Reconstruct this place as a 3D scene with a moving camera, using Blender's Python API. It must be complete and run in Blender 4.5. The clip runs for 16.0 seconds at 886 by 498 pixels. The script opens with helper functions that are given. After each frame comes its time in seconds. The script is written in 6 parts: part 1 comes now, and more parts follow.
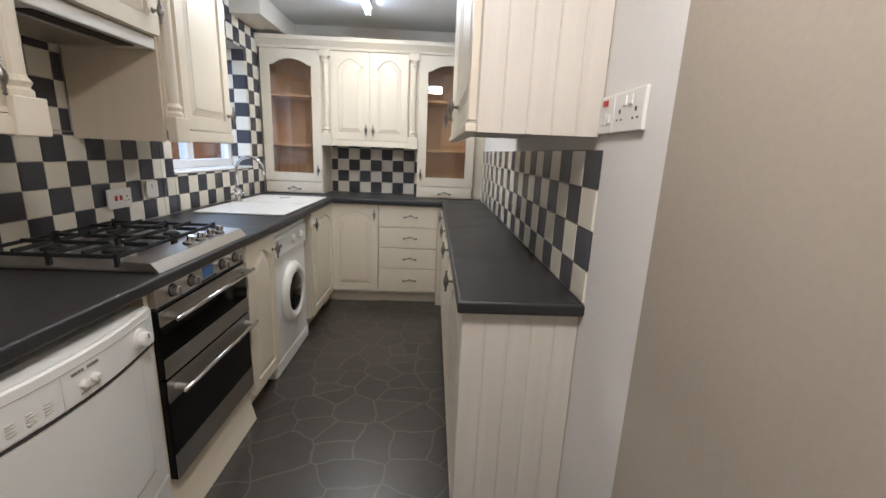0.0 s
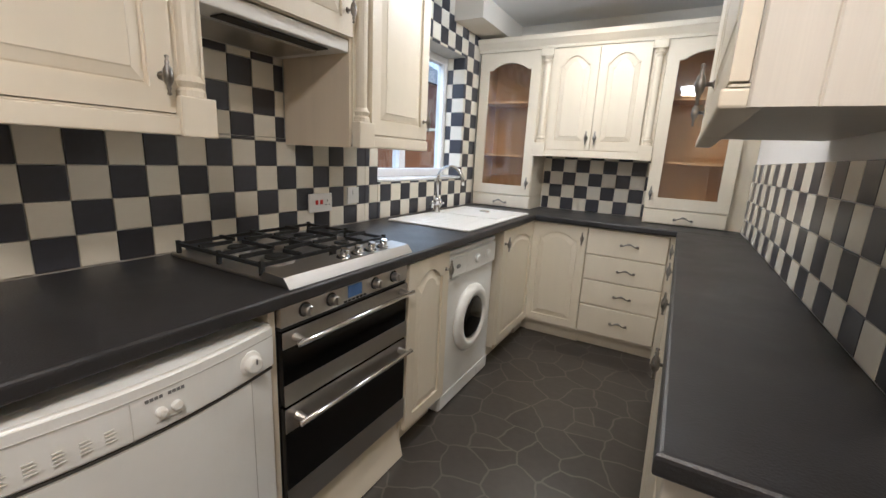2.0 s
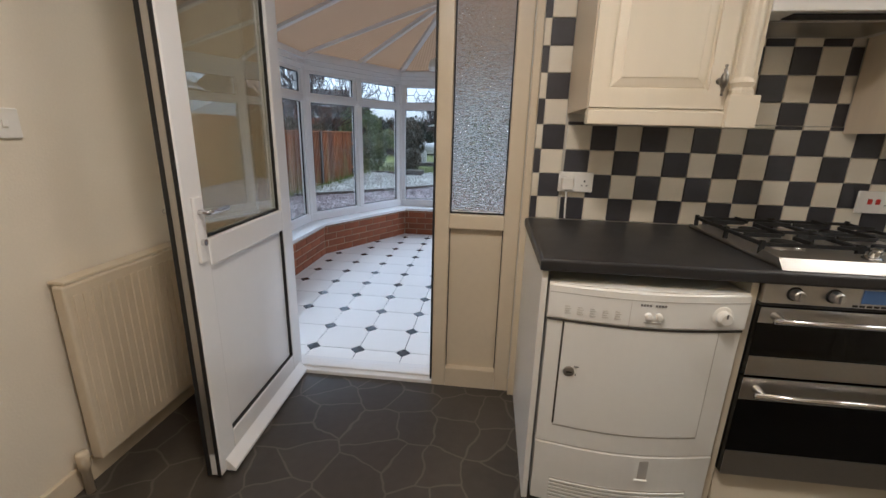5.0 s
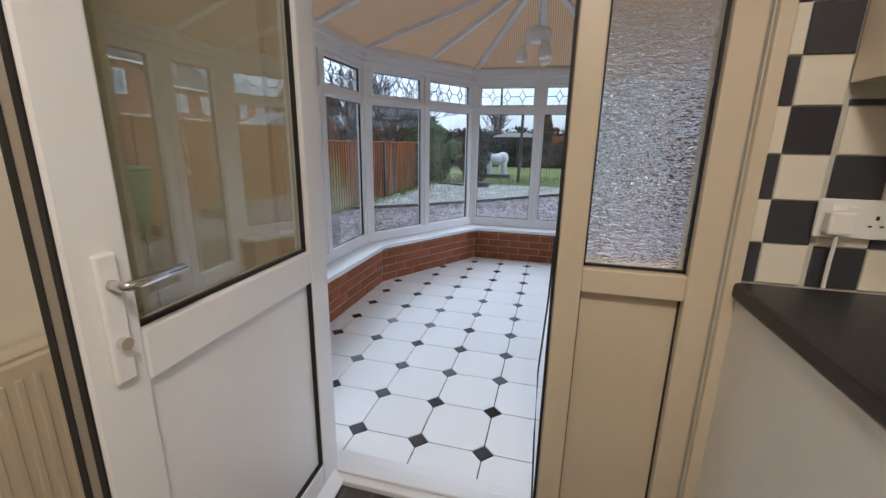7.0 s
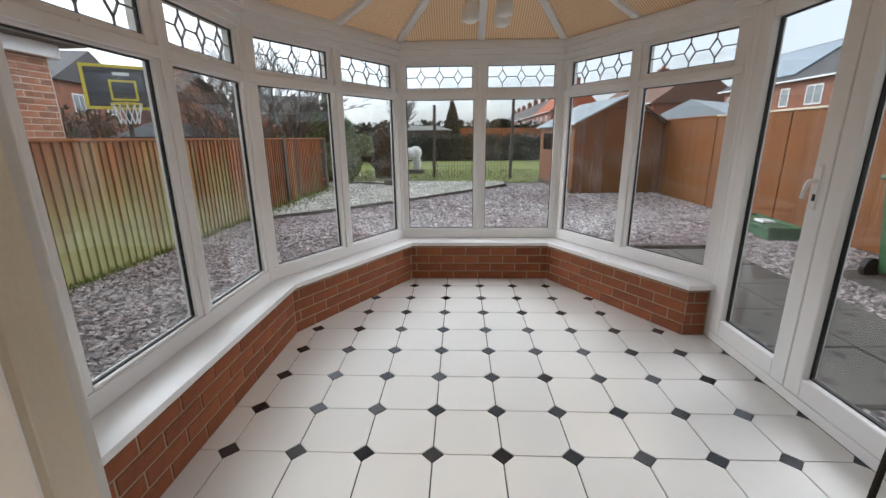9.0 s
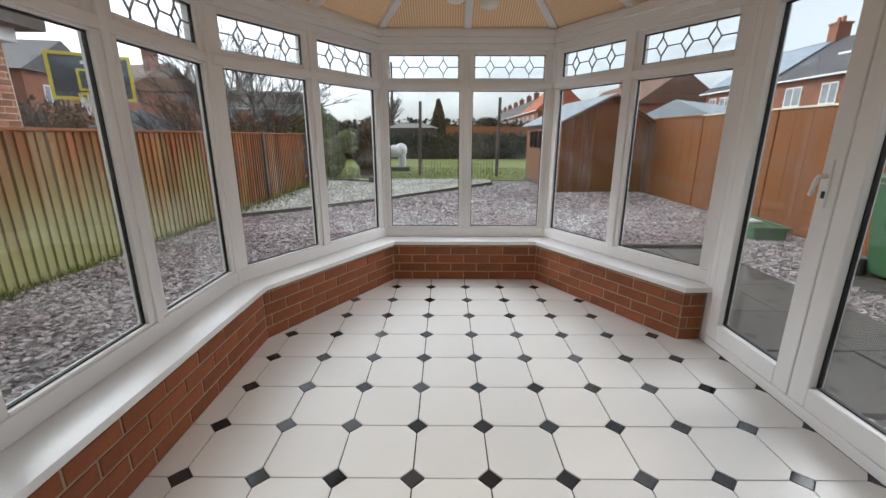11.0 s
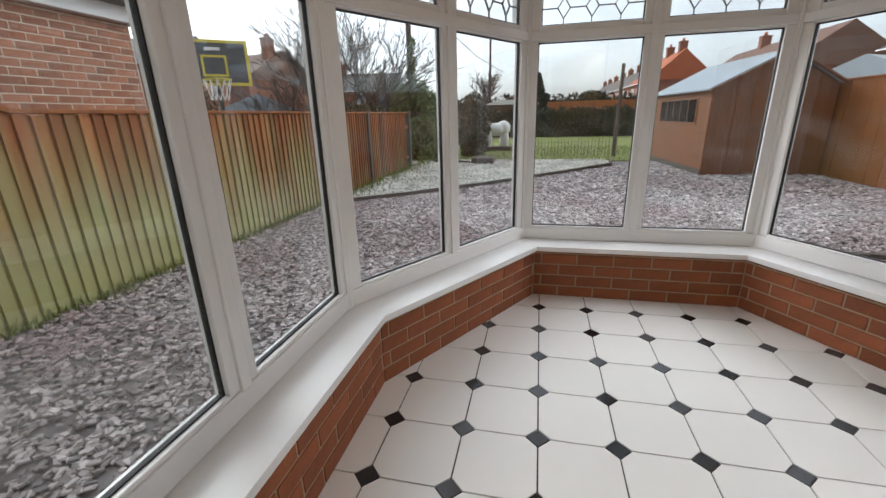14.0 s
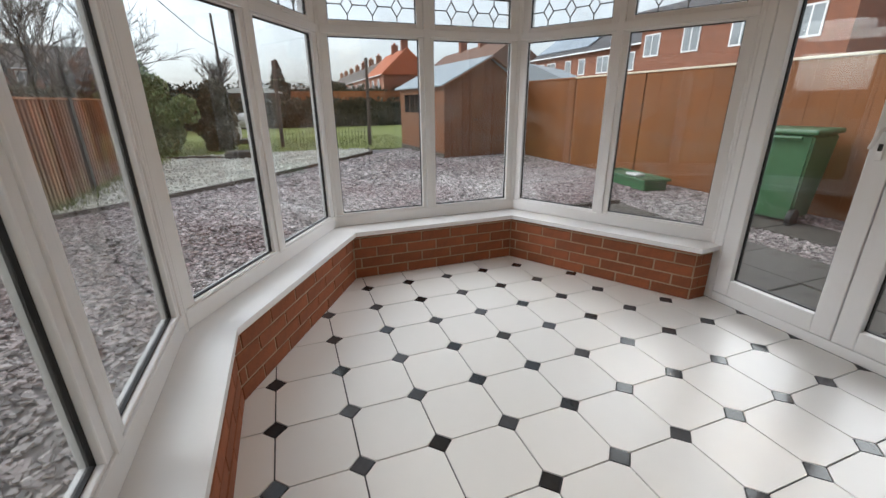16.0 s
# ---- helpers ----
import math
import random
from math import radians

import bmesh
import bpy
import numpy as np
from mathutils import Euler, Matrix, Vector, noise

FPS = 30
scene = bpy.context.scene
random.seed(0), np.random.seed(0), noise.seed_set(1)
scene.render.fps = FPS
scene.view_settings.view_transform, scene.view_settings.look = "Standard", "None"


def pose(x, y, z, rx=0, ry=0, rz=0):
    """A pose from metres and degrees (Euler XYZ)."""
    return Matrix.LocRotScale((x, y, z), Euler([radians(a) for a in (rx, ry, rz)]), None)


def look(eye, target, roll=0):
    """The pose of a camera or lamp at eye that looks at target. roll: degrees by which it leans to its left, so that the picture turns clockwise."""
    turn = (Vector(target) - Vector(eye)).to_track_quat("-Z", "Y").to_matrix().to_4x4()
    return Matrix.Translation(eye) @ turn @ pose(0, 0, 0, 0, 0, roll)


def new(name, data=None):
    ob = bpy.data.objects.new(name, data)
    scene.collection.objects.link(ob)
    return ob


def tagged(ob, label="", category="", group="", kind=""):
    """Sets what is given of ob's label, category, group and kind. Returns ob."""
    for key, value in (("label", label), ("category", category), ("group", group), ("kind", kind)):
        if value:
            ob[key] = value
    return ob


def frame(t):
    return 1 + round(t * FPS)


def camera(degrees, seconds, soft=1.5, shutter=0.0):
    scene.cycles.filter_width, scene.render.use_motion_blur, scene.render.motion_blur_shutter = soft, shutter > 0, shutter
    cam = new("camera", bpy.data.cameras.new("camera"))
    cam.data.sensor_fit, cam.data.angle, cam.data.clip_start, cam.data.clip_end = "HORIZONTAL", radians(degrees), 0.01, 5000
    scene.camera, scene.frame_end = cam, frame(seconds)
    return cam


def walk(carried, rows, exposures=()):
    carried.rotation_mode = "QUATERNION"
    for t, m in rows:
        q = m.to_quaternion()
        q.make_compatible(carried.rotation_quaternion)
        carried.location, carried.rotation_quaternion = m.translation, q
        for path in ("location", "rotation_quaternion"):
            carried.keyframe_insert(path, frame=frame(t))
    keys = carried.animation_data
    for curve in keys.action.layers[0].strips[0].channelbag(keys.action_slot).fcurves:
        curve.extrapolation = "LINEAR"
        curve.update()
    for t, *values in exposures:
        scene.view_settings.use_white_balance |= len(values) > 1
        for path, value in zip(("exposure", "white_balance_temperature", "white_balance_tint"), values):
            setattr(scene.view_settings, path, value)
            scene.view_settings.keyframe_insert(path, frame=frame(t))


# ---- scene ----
cam = camera(94.2, 16.0)
PATH = [
    (0, (3.547, 1.239, 1.348), (3.608, 3.186, 0.892), 2.4),
    (0.5, (3.511, 1.364, 1.328), (3.301, 3.297, 0.862), 2.1),
    (1, (3.489, 1.499, 1.335), (3.102, 3.405, 0.87), 1.8),
    (1.5, (3.513, 1.619, 1.34), (2.907, 3.466, 0.871), 2.7),
    (2, (3.603, 1.738, 1.33), (2.65, 3.441, 0.89), 2.9),
    (2.5, (3.648, 1.756, 1.299), (2.345, 3.189, 0.796), 0.5),
    (3, (3.717, 1.702, 1.284), (2.161, 2.83, 0.731), 1.3),
    (3.5, (3.793, 1.664, 1.295), (2.089, 2.528, 0.705), 1.9),
    (4, (3.849, 1.628, 1.309), (2.008, 2.141, 0.72), 2.0),
    (4.5, (3.909, 1.621, 1.317), (1.999, 1.719, 0.729), 1.6),
    (5, (3.952, 1.616, 1.306), (2.037, 1.411, 0.766), 1.5),
    (5.2, (3.955, 1.603, 1.32), (2.05, 1.309, 0.789), 1.2),
    (7.5, (2.869, 1.218, 1.255), (1.014, 0.691, 0.722), 0.7),
    (7.6, (2.808, 1.191, 1.273), (0.959, 0.677, 0.712), 0.7),
    (8, (2.589, 1.128, 1.258), (0.723, 0.675, 0.7), 0.9),
    (8.4, (2.424, 1.068, 1.263), (0.534, 0.753, 0.689), 0.2),
    (8.5, (2.404, 1.04, 1.259), (0.501, 0.785, 0.7), 0.2),
    (9, (2.279, 0.97, 1.26), (0.349, 0.891, 0.739), -0.6),
    (9.2, (2.247, 0.966, 1.263), (0.312, 0.928, 0.76), -0.8),
    (11.3, (2.036, 0.988, 1.215), (0.108, 0.975, 0.684), 0.2),
    (11.4, (2.009, 1.01, 1.223), (0.088, 0.932, 0.673), -0.0),
    (11.5, (1.989, 0.993, 1.215), (0.072, 0.881, 0.653), 0.0),
    (12, (1.874, 0.975, 1.193), (-0.014, 0.657, 0.614), -0.1),
    (12.5, (1.647, 0.866, 1.184), (-0.259, 0.534, 0.676), 0.8),
    (13, (1.509, 0.748, 1.174), (-0.346, 0.3, 0.575), 0.5),
    (13.5, (1.389, 0.647, 1.171), (-0.439, 0.114, 0.56), -1.0),
    (14, (1.31, 0.532, 1.174), (-0.543, 0.097, 0.56), -1.6),
    (14.5, (1.325, 0.371, 1.173), (-0.562, 0.171, 0.54), -2.4),
    (15, (1.363, 0.227, 1.187), (-0.512, 0.346, 0.502), -2.8),
    (15.5, (1.401, 0.171, 1.198), (-0.425, 0.589, 0.497), -2.0),
    (16, (1.414, 0.179, 1.189), (-0.353, 0.829, 0.514), -0.6),
]
EXPO = [(0.0, 1.1, 4620, 10), (1.0, 1.12, 4700, 10), (2.0, 1.15, 4750, 10), (3.5, 1.0, 4350, 10), (4.3, 0.95, 4450, 10), (5.0, 1.05, 5000, 10), (7.5, 1.08, 5150, 10), (9.0, 1.08, 5950, 10), (16.0, 1.02, 6050, 10)]
walk(cam, [(t, look(eye, target, roll)) for t, eye, target, roll in PATH], EXPO)

# ---- light ----
world = bpy.data.worlds.new("overcast")
scene.world = world
world.use_nodes = True
wn, wl = world.node_tree.nodes, world.node_tree.links
sky = wn.new("ShaderNodeTexSky")
sky.sky_type, sky.sun_disc = 'NISHITA', False
sky.sun_elevation, sky.sun_rotation = radians(38), radians(200)
sky.air_density, sky.dust_density, sky.ozone_density = 1.0, 3.0, 1.0
pale = wn.new("ShaderNodeHueSaturation")
pale.inputs["Saturation"].default_value = 0.22
wl.new(sky.outputs[0], pale.inputs["Color"])
wl.new(pale.outputs[0], wn["Background"].inputs[0])
wn["Background"].inputs[1].default_value = 0.148

sun = new("sun", bpy.data.lights.new("sun", 'SUN'))
sun.data.energy, sun.data.angle, sun.data.color = 1.0, radians(40), (1, 0.97, 0.93)
sun.rotation_euler = (radians(52), 0, radians(200))


# ---- mesh helpers ----
def part(name, bm, material, parent=None, label="", m=None, smooth=False):
    me = bpy.data.meshes.new(name)
    bmesh.ops.recalc_face_normals(bm, faces=bm.faces)
    if smooth:
        for f in bm.faces:
            f.smooth = True
    bm.to_mesh(me)
    bm.free()
    me.materials.append(material)
    ob = new(name, me)
    if parent:
        ob.parent = parent
    if m is not None:
        ob.matrix_basis = m
    if label:
        ob["label"] = label
    return ob


def share(name, me, parent, m):
    ob = new(name, me)
    ob.parent = parent
    ob.matrix_basis = m
    return ob


def thing(name, m, label, category, group="", kind=""):
    ob = new(name)
    ob.matrix_basis = m
    ob.empty_display_size = 0.1
    return tagged(ob, label, category, group, kind)


def box(bm, x0, x1, y0, y1, z0, z1, bevel=0.0, seg=2):
    g = bmesh.ops.create_cube(bm, size=1.0, matrix=Matrix.LocRotScale(((x0 + x1) / 2, (y0 + y1) / 2, (z0 + z1) / 2), None, (abs(x1 - x0), abs(y1 - y0), abs(z1 - z0))))
    if bevel:
        es = list({e for v in g["verts"] for e in v.link_edges})
        bmesh.ops.bevel(bm, geom=es, offset=bevel, segments=seg, profile=0.5, affect='EDGES')
    return bm


def boxes(*specs, bevel=0.0):
    bm = bmesh.new()
    for s in specs:
        box(bm, *s, bevel=bevel)
    return bm


def extrude_poly(bm, pts, vec):
    """A closed prism over a flat outline."""
    vs = [bm.verts.new(p if len(p) == 3 else (*p, 0)) for p in pts]
    f = bm.faces.new(vs)
    g = bmesh.ops.extrude_face_region(bm, geom=[f])
    bmesh.ops.translate(bm, vec=vec, verts=[v for v in g["geom"] if isinstance(v, bmesh.types.BMVert)])
    return bm


def lathe(bm, prof, seg=16, m=Matrix()):
    """Rings of (radius, height) round the local z axis."""
    rings = []
    for r, z in prof:
        rings.append([bm.verts.new(m @ Vector((r * math.cos(2 * math.pi * k / seg), r * math.sin(2 * math.pi * k / seg), z))) for k in range(seg)])
    for a, b in zip(rings, rings[1:]):
        for k in range(seg):
            bm.faces.new((a[k], a[(k + 1) % seg], b[(k + 1) % seg], b[k]))
    bm.faces.new(rings[0][::-1])
    bm.faces.new(rings[-1])
    return bm


def tube(bm, pts, r, seg=8):
    pts = [Vector(p) for p in pts]
    rings = []
    for i, p in enumerate(pts):
        d = (pts[min(i + 1, len(pts) - 1)] - pts[max(i - 1, 0)]).normalized()
        q = d.to_track_quat('Z', 'Y')
        rr = r[i] if isinstance(r, (list, tuple)) else r
        rings.append([bm.verts.new(p + q @ Vector((rr * math.cos(2 * math.pi * k / seg), rr * math.sin(2 * math.pi * k / seg), 0))) for k in range(seg)])
    for a, b in zip(rings, rings[1:]):
        for k in range(seg):
            bm.faces.new((a[k], a[(k + 1) % seg], b[(k + 1) % seg], b[k]))
    bm.faces.new(rings[0][::-1])
    bm.faces.new(rings[-1])
    return bm


def beam(bm, a, b, w, h, up=(0, 0, 1)):
    """A straight bar of section w by h from a to b."""
    a, b = Vector(a), Vector(b)
    d = b - a
    z = d.normalized()
    x = z.cross(Vector(up)).normalized()
    y = x.cross(z)
    m = Matrix((x, y, z)).transposed().to_4x4()
    m.translation = (a + b) / 2
    bmesh.ops.create_cube(bm, size=1.0, matrix=m @ Matrix.Diagonal((w, h, d.length, 1)))
    return bm


# ---- materials ----
def mat(name, c, rough=0.5, metal=0.0, var=0.12, scale=6.0, fine=60.0, bump=0.1, c2=None, each=0.0, coat=0.0, stretch=(1, 1, 1), rvar=0.1):
    """A painted, mineral or metal surface: two scales of colour change, rough patches, fine relief."""
    m = bpy.data.materials.new(name)
    m.use_nodes = True
    n, l = m.node_tree.nodes, m.node_tree.links
    b = n["Principled BSDF"]
    co = n.new("ShaderNodeTexCoord")
    mp = n.new("ShaderNodeMapping")
    mp.inputs["Scale"].default_value = stretch
    l.new(co.outputs["Object"], mp.inputs[0])
    big, small = n.new("ShaderNodeTexNoise"), n.new("ShaderNodeTexNoise")
    big.inputs["Scale"].default_value, big.inputs["Detail"].default_value = scale, 4
    small.inputs["Scale"].default_value, small.inputs["Detail"].default_value = fine, 3
    l.new(mp.outputs[0], big.inputs[0]), l.new(mp.outputs[0], small.inputs[0])
    dark = c2 if c2 else [v * (1 - 2 * var) for v in c]
    mix = n.new("ShaderNodeMix")
    mix.data_type = 'RGBA'
    mix.inputs[6].default_value, mix.inputs[7].default_value = (*dark, 1), (*c, 1)
    ramp = n.new("ShaderNodeMapRange")
    ramp.inputs[1].default_value, ramp.inputs[2].default_value = 0.3, 0.68
    add = n.new("ShaderNodeMath")
    add.operation = 'MULTIPLY_ADD'
    add.inputs[1].default_value = 0.35
    l.new(small.outputs[0], add.inputs[0])
    sc = n.new("ShaderNodeMath")
    sc.operation = 'MULTIPLY'
    sc.inputs[1].default_value = 0.65
    l.new(big.outputs[0], sc.inputs[0]), l.new(sc.outputs[0], add.inputs[2])
    l.new(add.outputs[0], ramp.inputs[0]), l.new(ramp.outputs[0], mix.inputs[0])
    out = mix.outputs[2]
    if each:
        oi = n.new("ShaderNodeObjectInfo")
        hv = n.new("ShaderNodeHueSaturation")
        mr = n.new("ShaderNodeMapRange")
        mr.inputs[3].default_value, mr.inputs[4].default_value = 1 - each, 1 + each
        l.new(oi.outputs["Random"], mr.inputs[0]), l.new(mr.outputs[0], hv.inputs["Value"]), l.new(out, hv.inputs["Color"])
        out = hv.outputs[0]
    l.new(out, b.inputs["Base Color"])
    rr = n.new("ShaderNodeMapRange")
    rr.inputs[3].default_value, rr.inputs[4].default_value = max(0.02, rough - rvar), min(1, rough + rvar)
    l.new(big.outputs[0], rr.inputs[0]), l.new(rr.outputs[0], b.inputs["Roughness"])
    b.inputs["Metallic"].default_value = metal
    b.inputs["Coat Weight"].default_value = coat
    if bump:
        bp = n.new("ShaderNodeBump")
        bp.inputs["Strength"].default_value, bp.inputs["Distance"].default_value = bump, 0.004
        l.new(small.outputs[0], bp.inputs["Height"]), l.new(bp.outputs[0], b.inputs["Normal"])
    return m


def glass_mat(name, tint=(1, 1, 1), rough=0.0, relief=0.0, gloss=0.05, dirt=0.0):
    """Thin clear or patterned pane: lets light through, with a Fresnel gloss."""
    m = bpy.data.materials.new(name)
    m.use_nodes = True
    n, l = m.node_tree.nodes, m.node_tree.links
    n.remove(n["Principled BSDF"])
    gl, mx, fr = n.new("ShaderNodeBsdfGlossy"), n.new("ShaderNodeMixShader"), n.new("ShaderNodeLayerWeight")
    gl.inputs["Roughness"].default_value = rough
    fr.inputs[0].default_value = 0.5
    if relief:
        tr = n.new("ShaderNodeBsdfRefraction")
        tr.inputs["IOR"].default_value, tr.inputs["Roughness"].default_value = 1.2, 0.12
        tr.inputs["Color"].default_value = (*tint, 1)
        co, mp, tx, bp = n.new("ShaderNodeTexCoord"), n.new("ShaderNodeMapping"), n.new("ShaderNodeTexNoise"), n.new("ShaderNodeBump")
        mp.inputs["Scale"].default_value = (26, 26, 80)
        tx.inputs["Scale"].default_value, tx.inputs["Detail"].default_value = 1.0, 2
        bp.inputs["Strength"].default_value, bp.inputs["Distance"].default_value = 1.0, relief
        l.new(co.outputs["Object"], mp.inputs[0]), l.new(mp.outputs[0], tx.inputs[0]), l.new(tx.outputs[0], bp.inputs["Height"])
        for s in (tr, gl):
            l.new(bp.outputs[0], s.inputs["Normal"])
    else:
        tr = n.new("ShaderNodeBsdfTransparent")
        tr.inputs["Color"].default_value = (*tint, 1)
    pw, ad = n.new("ShaderNodeMath"), n.new("ShaderNodeMath")
    pw.operation, ad.operation = 'POWER', 'MULTIPLY_ADD'
    pw.inputs[1].default_value, ad.inputs[1].default_value, ad.inputs[2].default_value = 4.5, 0.88, gloss
    l.new(fr.outputs["Facing"], pw.inputs[0]), l.new(pw.outputs[0], ad.inputs[0]), l.new(ad.outputs[0], mx.inputs[0])
    l.new(tr.outputs[0], mx.inputs[1]), l.new(gl.outputs[0], mx.inputs[2])
    out = mx.outputs[0]
    if dirt:
        co, mp, tx, mr = n.new("ShaderNodeTexCoord"), n.new("ShaderNodeMapping"), n.new("ShaderNodeTexNoise"), n.new("ShaderNodeMapRange")
        df, dm = n.new("ShaderNodeBsdfDiffuse"), n.new("ShaderNodeMixShader")
        mp.inputs["Rotation"].default_value = (0.3, 0.5, 0.2)
        mp.inputs["Scale"].default_value = (1.6, 1.6, 3.4)
        tx.inputs["Scale"].default_value, tx.inputs["Detail"].default_value, tx.inputs["Distortion"].default_value = 1.3, 5, 0.8
        mr.inputs[1].default_value, mr.inputs[2].default_value, mr.inputs[3].default_value, mr.inputs[4].default_value = 0.48, 0.78, 0.0, dirt
        df.inputs["Color"].default_value = (0.7, 0.7, 0.68, 1)
        l.new(co.outputs["Object"], mp.inputs[0]), l.new(mp.outputs[0], tx.inputs[0]), l.new(tx.outputs[0], mr.inputs[0]), l.new(mr.outputs[0], dm.inputs[0])
        l.new(out, dm.inputs[1]), l.new(df.outputs[0], dm.inputs[2])
        out = dm.outputs[0]
    l.new(out, n["Material Output"].inputs[0])
    return m


def roof_rows_mat(name, c):
    """Roof of tiles laid in courses: thin dark laps along the slope."""
    m = mat(name, c, 0.7, var=0.2, scale=2, fine=20, bump=0.3)
    n, l = m.node_tree.nodes, m.node_tree.links
    b = n["Principled BSDF"]
    old = b.inputs["Base Color"].links[0].from_socket
    co, w, mr, hv = n.new("ShaderNodeTexCoord"), n.new("ShaderNodeTexWave"), n.new("ShaderNodeMapRange"), n.new("ShaderNodeHueSaturation")
    w.wave_type, w.bands_direction, w.wave_profile = 'BANDS', 'Z', 'SAW'
    w.inputs["Scale"].default_value = 2.2
    l.new(co.outputs["Object"], w.inputs[0])
    mr.inputs[3].default_value, mr.inputs[4].default_value = 0.6, 1.25
    l.new(w.outputs[0], mr.inputs[0]), l.new(mr.outputs[0], hv.inputs["Value"]), l.new(old, hv.inputs["Color"]), l.new(hv.outputs[0], b.inputs["Base Color"])
    return m


def glow(name, c, strength):
    m = bpy.data.materials.new(name)
    m.use_nodes = True
    b = m.node_tree.nodes["Principled BSDF"]
    b.inputs["Base Color"].default_value = (*c, 1)
    b.inputs["Emission Color"].default_value = (*c, 1)
    b.inputs["Emission Strength"].default_value = strength
    return m


CREAM = mat("cream_vinyl_door", (0.76, 0.69, 0.55), 0.38, var=0.03, scale=3, fine=25, bump=0.04, stretch=(1, 1, 0.15))
CREAM_SIDE = mat("cream_side_panel", (0.72, 0.62, 0.47), 0.45, var=0.04, scale=3, fine=60, bump=0.08, stretch=(6, 6, 0.3))
PALE_SIDE = mat("pale_woodgrain_panel", (0.69, 0.645, 0.56), 0.5, var=0.05, scale=8, fine=90, bump=0.12, stretch=(5, 5, 0.15))
WALL = mat("magnolia_wall", (0.78, 0.72, 0.60), 0.8, var=0.04, scale=2, fine=120, bump=0.15)
WHITE_WALL = mat("white_wall", (0.78, 0.75, 0.71), 0.75, var=0.04, scale=2, fine=120, bump=0.15)
# Magnolia darkened to beige, standing in for dim light on the near wall.
DIM_WALL = mat("dim_magnolia_wall", (0.42, 0.37, 0.295), 0.8, var=0.06, scale=1.6, fine=100, bump=0.04)
CEIL = mat("ceiling_paint", (0.82, 0.81, 0.79), 0.9, var=0.03, scale=2, fine=90, bump=0.3)
GROUT = mat("grout", (0.62, 0.60, 0.54), 0.9, var=0.1, fine=150)
TILE_W = mat("cream_tile", (0.80, 0.75, 0.63), 0.22, var=0.04, scale=4, fine=30, bump=0.03, each=0.05)
TILE_K = mat("charcoal_tile", (0.055, 0.055, 0.065), 0.3, var=0.12, scale=5, fine=40, bump=0.04, each=0.18)
WORKTOP = mat("black_worktop", (0.028, 0.027, 0.028), 0.42, var=0.15, scale=9, fine=220, bump=0.25)
APPL = mat("white_appliance", (0.80, 0.80, 0.77), 0.32, var=0.02, scale=2, fine=40, bump=0.02)
STEEL = mat("brushed_steel", (0.52, 0.50, 0.47), 0.33, 1.0, var=0.06, scale=4, fine=120, bump=0.06, stretch=(1, 0.1, 1))
CHROME = mat("chrome", (0.75, 0.75, 0.76), 0.1, 1.0, var=0.03, bump=0, rvar=0.05)
PEWTER = mat("pewter", (0.34, 0.32, 0.29), 0.35, 1.0, var=0.25, scale=60, fine=300, bump=0.3)
BLACK_GLASS = mat("black_oven_glass", (0.004, 0.004, 0.004), 0.06, var=0.1, bump=0, rvar=0.03)
BLACK_GLASS.node_tree.nodes["Principled BSDF"].inputs["Specular IOR Level"].default_value = 0.25
IRON = mat("cast_iron", (0.012, 0.012, 0.012), 0.55, var=0.2, scale=30, fine=200, bump=0.3)
PLASTIC_W = mat("white_plastic", (0.80, 0.79, 0.75), 0.35, var=0.03, bump=0.02)
RED = mat("red_switch", (0.5, 0.03, 0.02), 0.35, var=0.05, bump=0)
PALE_LINE = mat("pale_grey_print", (0.47, 0.45, 0.42), 0.5, var=0.05, bump=0)
FAINT = mat("faint_print", (0.60, 0.58, 0.54), 0.4, var=0.03, bump=0)
SEAM = mat("dark_seam", (0.06, 0.055, 0.05), 0.7, var=0.1, bump=0)
GREY_TXT = mat("grey_print", (0.18, 0.18, 0.18), 0.6, var=0.05, bump=0)
DARK = mat("dark_rubber", (0.012, 0.012, 0.013), 0.6, var=0.2, bump=0.05)
UPVC = mat("white_upvc", (0.80, 0.80, 0.80), 0.24, var=0.015, scale=2, fine=30, bump=0.0, rvar=0.03)
# Plastic coloured darker and yellower in place of dim warm kitchen light.
UPVC_WARM = mat("warm_light_upvc", (0.66, 0.575, 0.43), 0.35, var=0.04, scale=2, fine=30, bump=0.03)
GLASS = glass_mat("clear_glass", (0.93, 0.95, 0.94), dirt=0.12)
DOOR_GLASS = glass_mat("double_glazing", (0.82, 0.83, 0.76), gloss=0.22)
CAB_GLASS = glass_mat("cabinet_glass", (0.97, 0.98, 0.96), gloss=0.08)
OBSCURE = glass_mat("obscure_glass", (1.0, 1.0, 1.0), 0.05, 0.02)
OAK = mat("oak_veneer", (0.64, 0.37, 0.15), 0.45, var=0.12, scale=4, fine=40, bump=0.1, stretch=(3, 3, 0.4))
BRICK_N = mat("pale_red_brick", (0.34, 0.145, 0.085), 0.85, var=0.2, scale=9, fine=90, bump=0.5, each=0.22)
BRICK = mat("red_brick", (0.29, 0.09, 0.035), 0.85, var=0.2, scale=9, fine=90, bump=0.5, each=0.16)
MORTAR_N = mat("pale_mortar", (0.62, 0.54, 0.44), 0.95, var=0.15, scale=12, fine=150, bump=0.5)
MORTAR = mat("mortar", (0.43, 0.32, 0.21), 0.95, var=0.15, scale=12, fine=150, bump=0.5)
FLOOR_TILE = mat("white_floor_tile", (0.76, 0.75, 0.73), 0.3, var=0.015, scale=2, fine=18, bump=0, each=0.03, rvar=0.0)
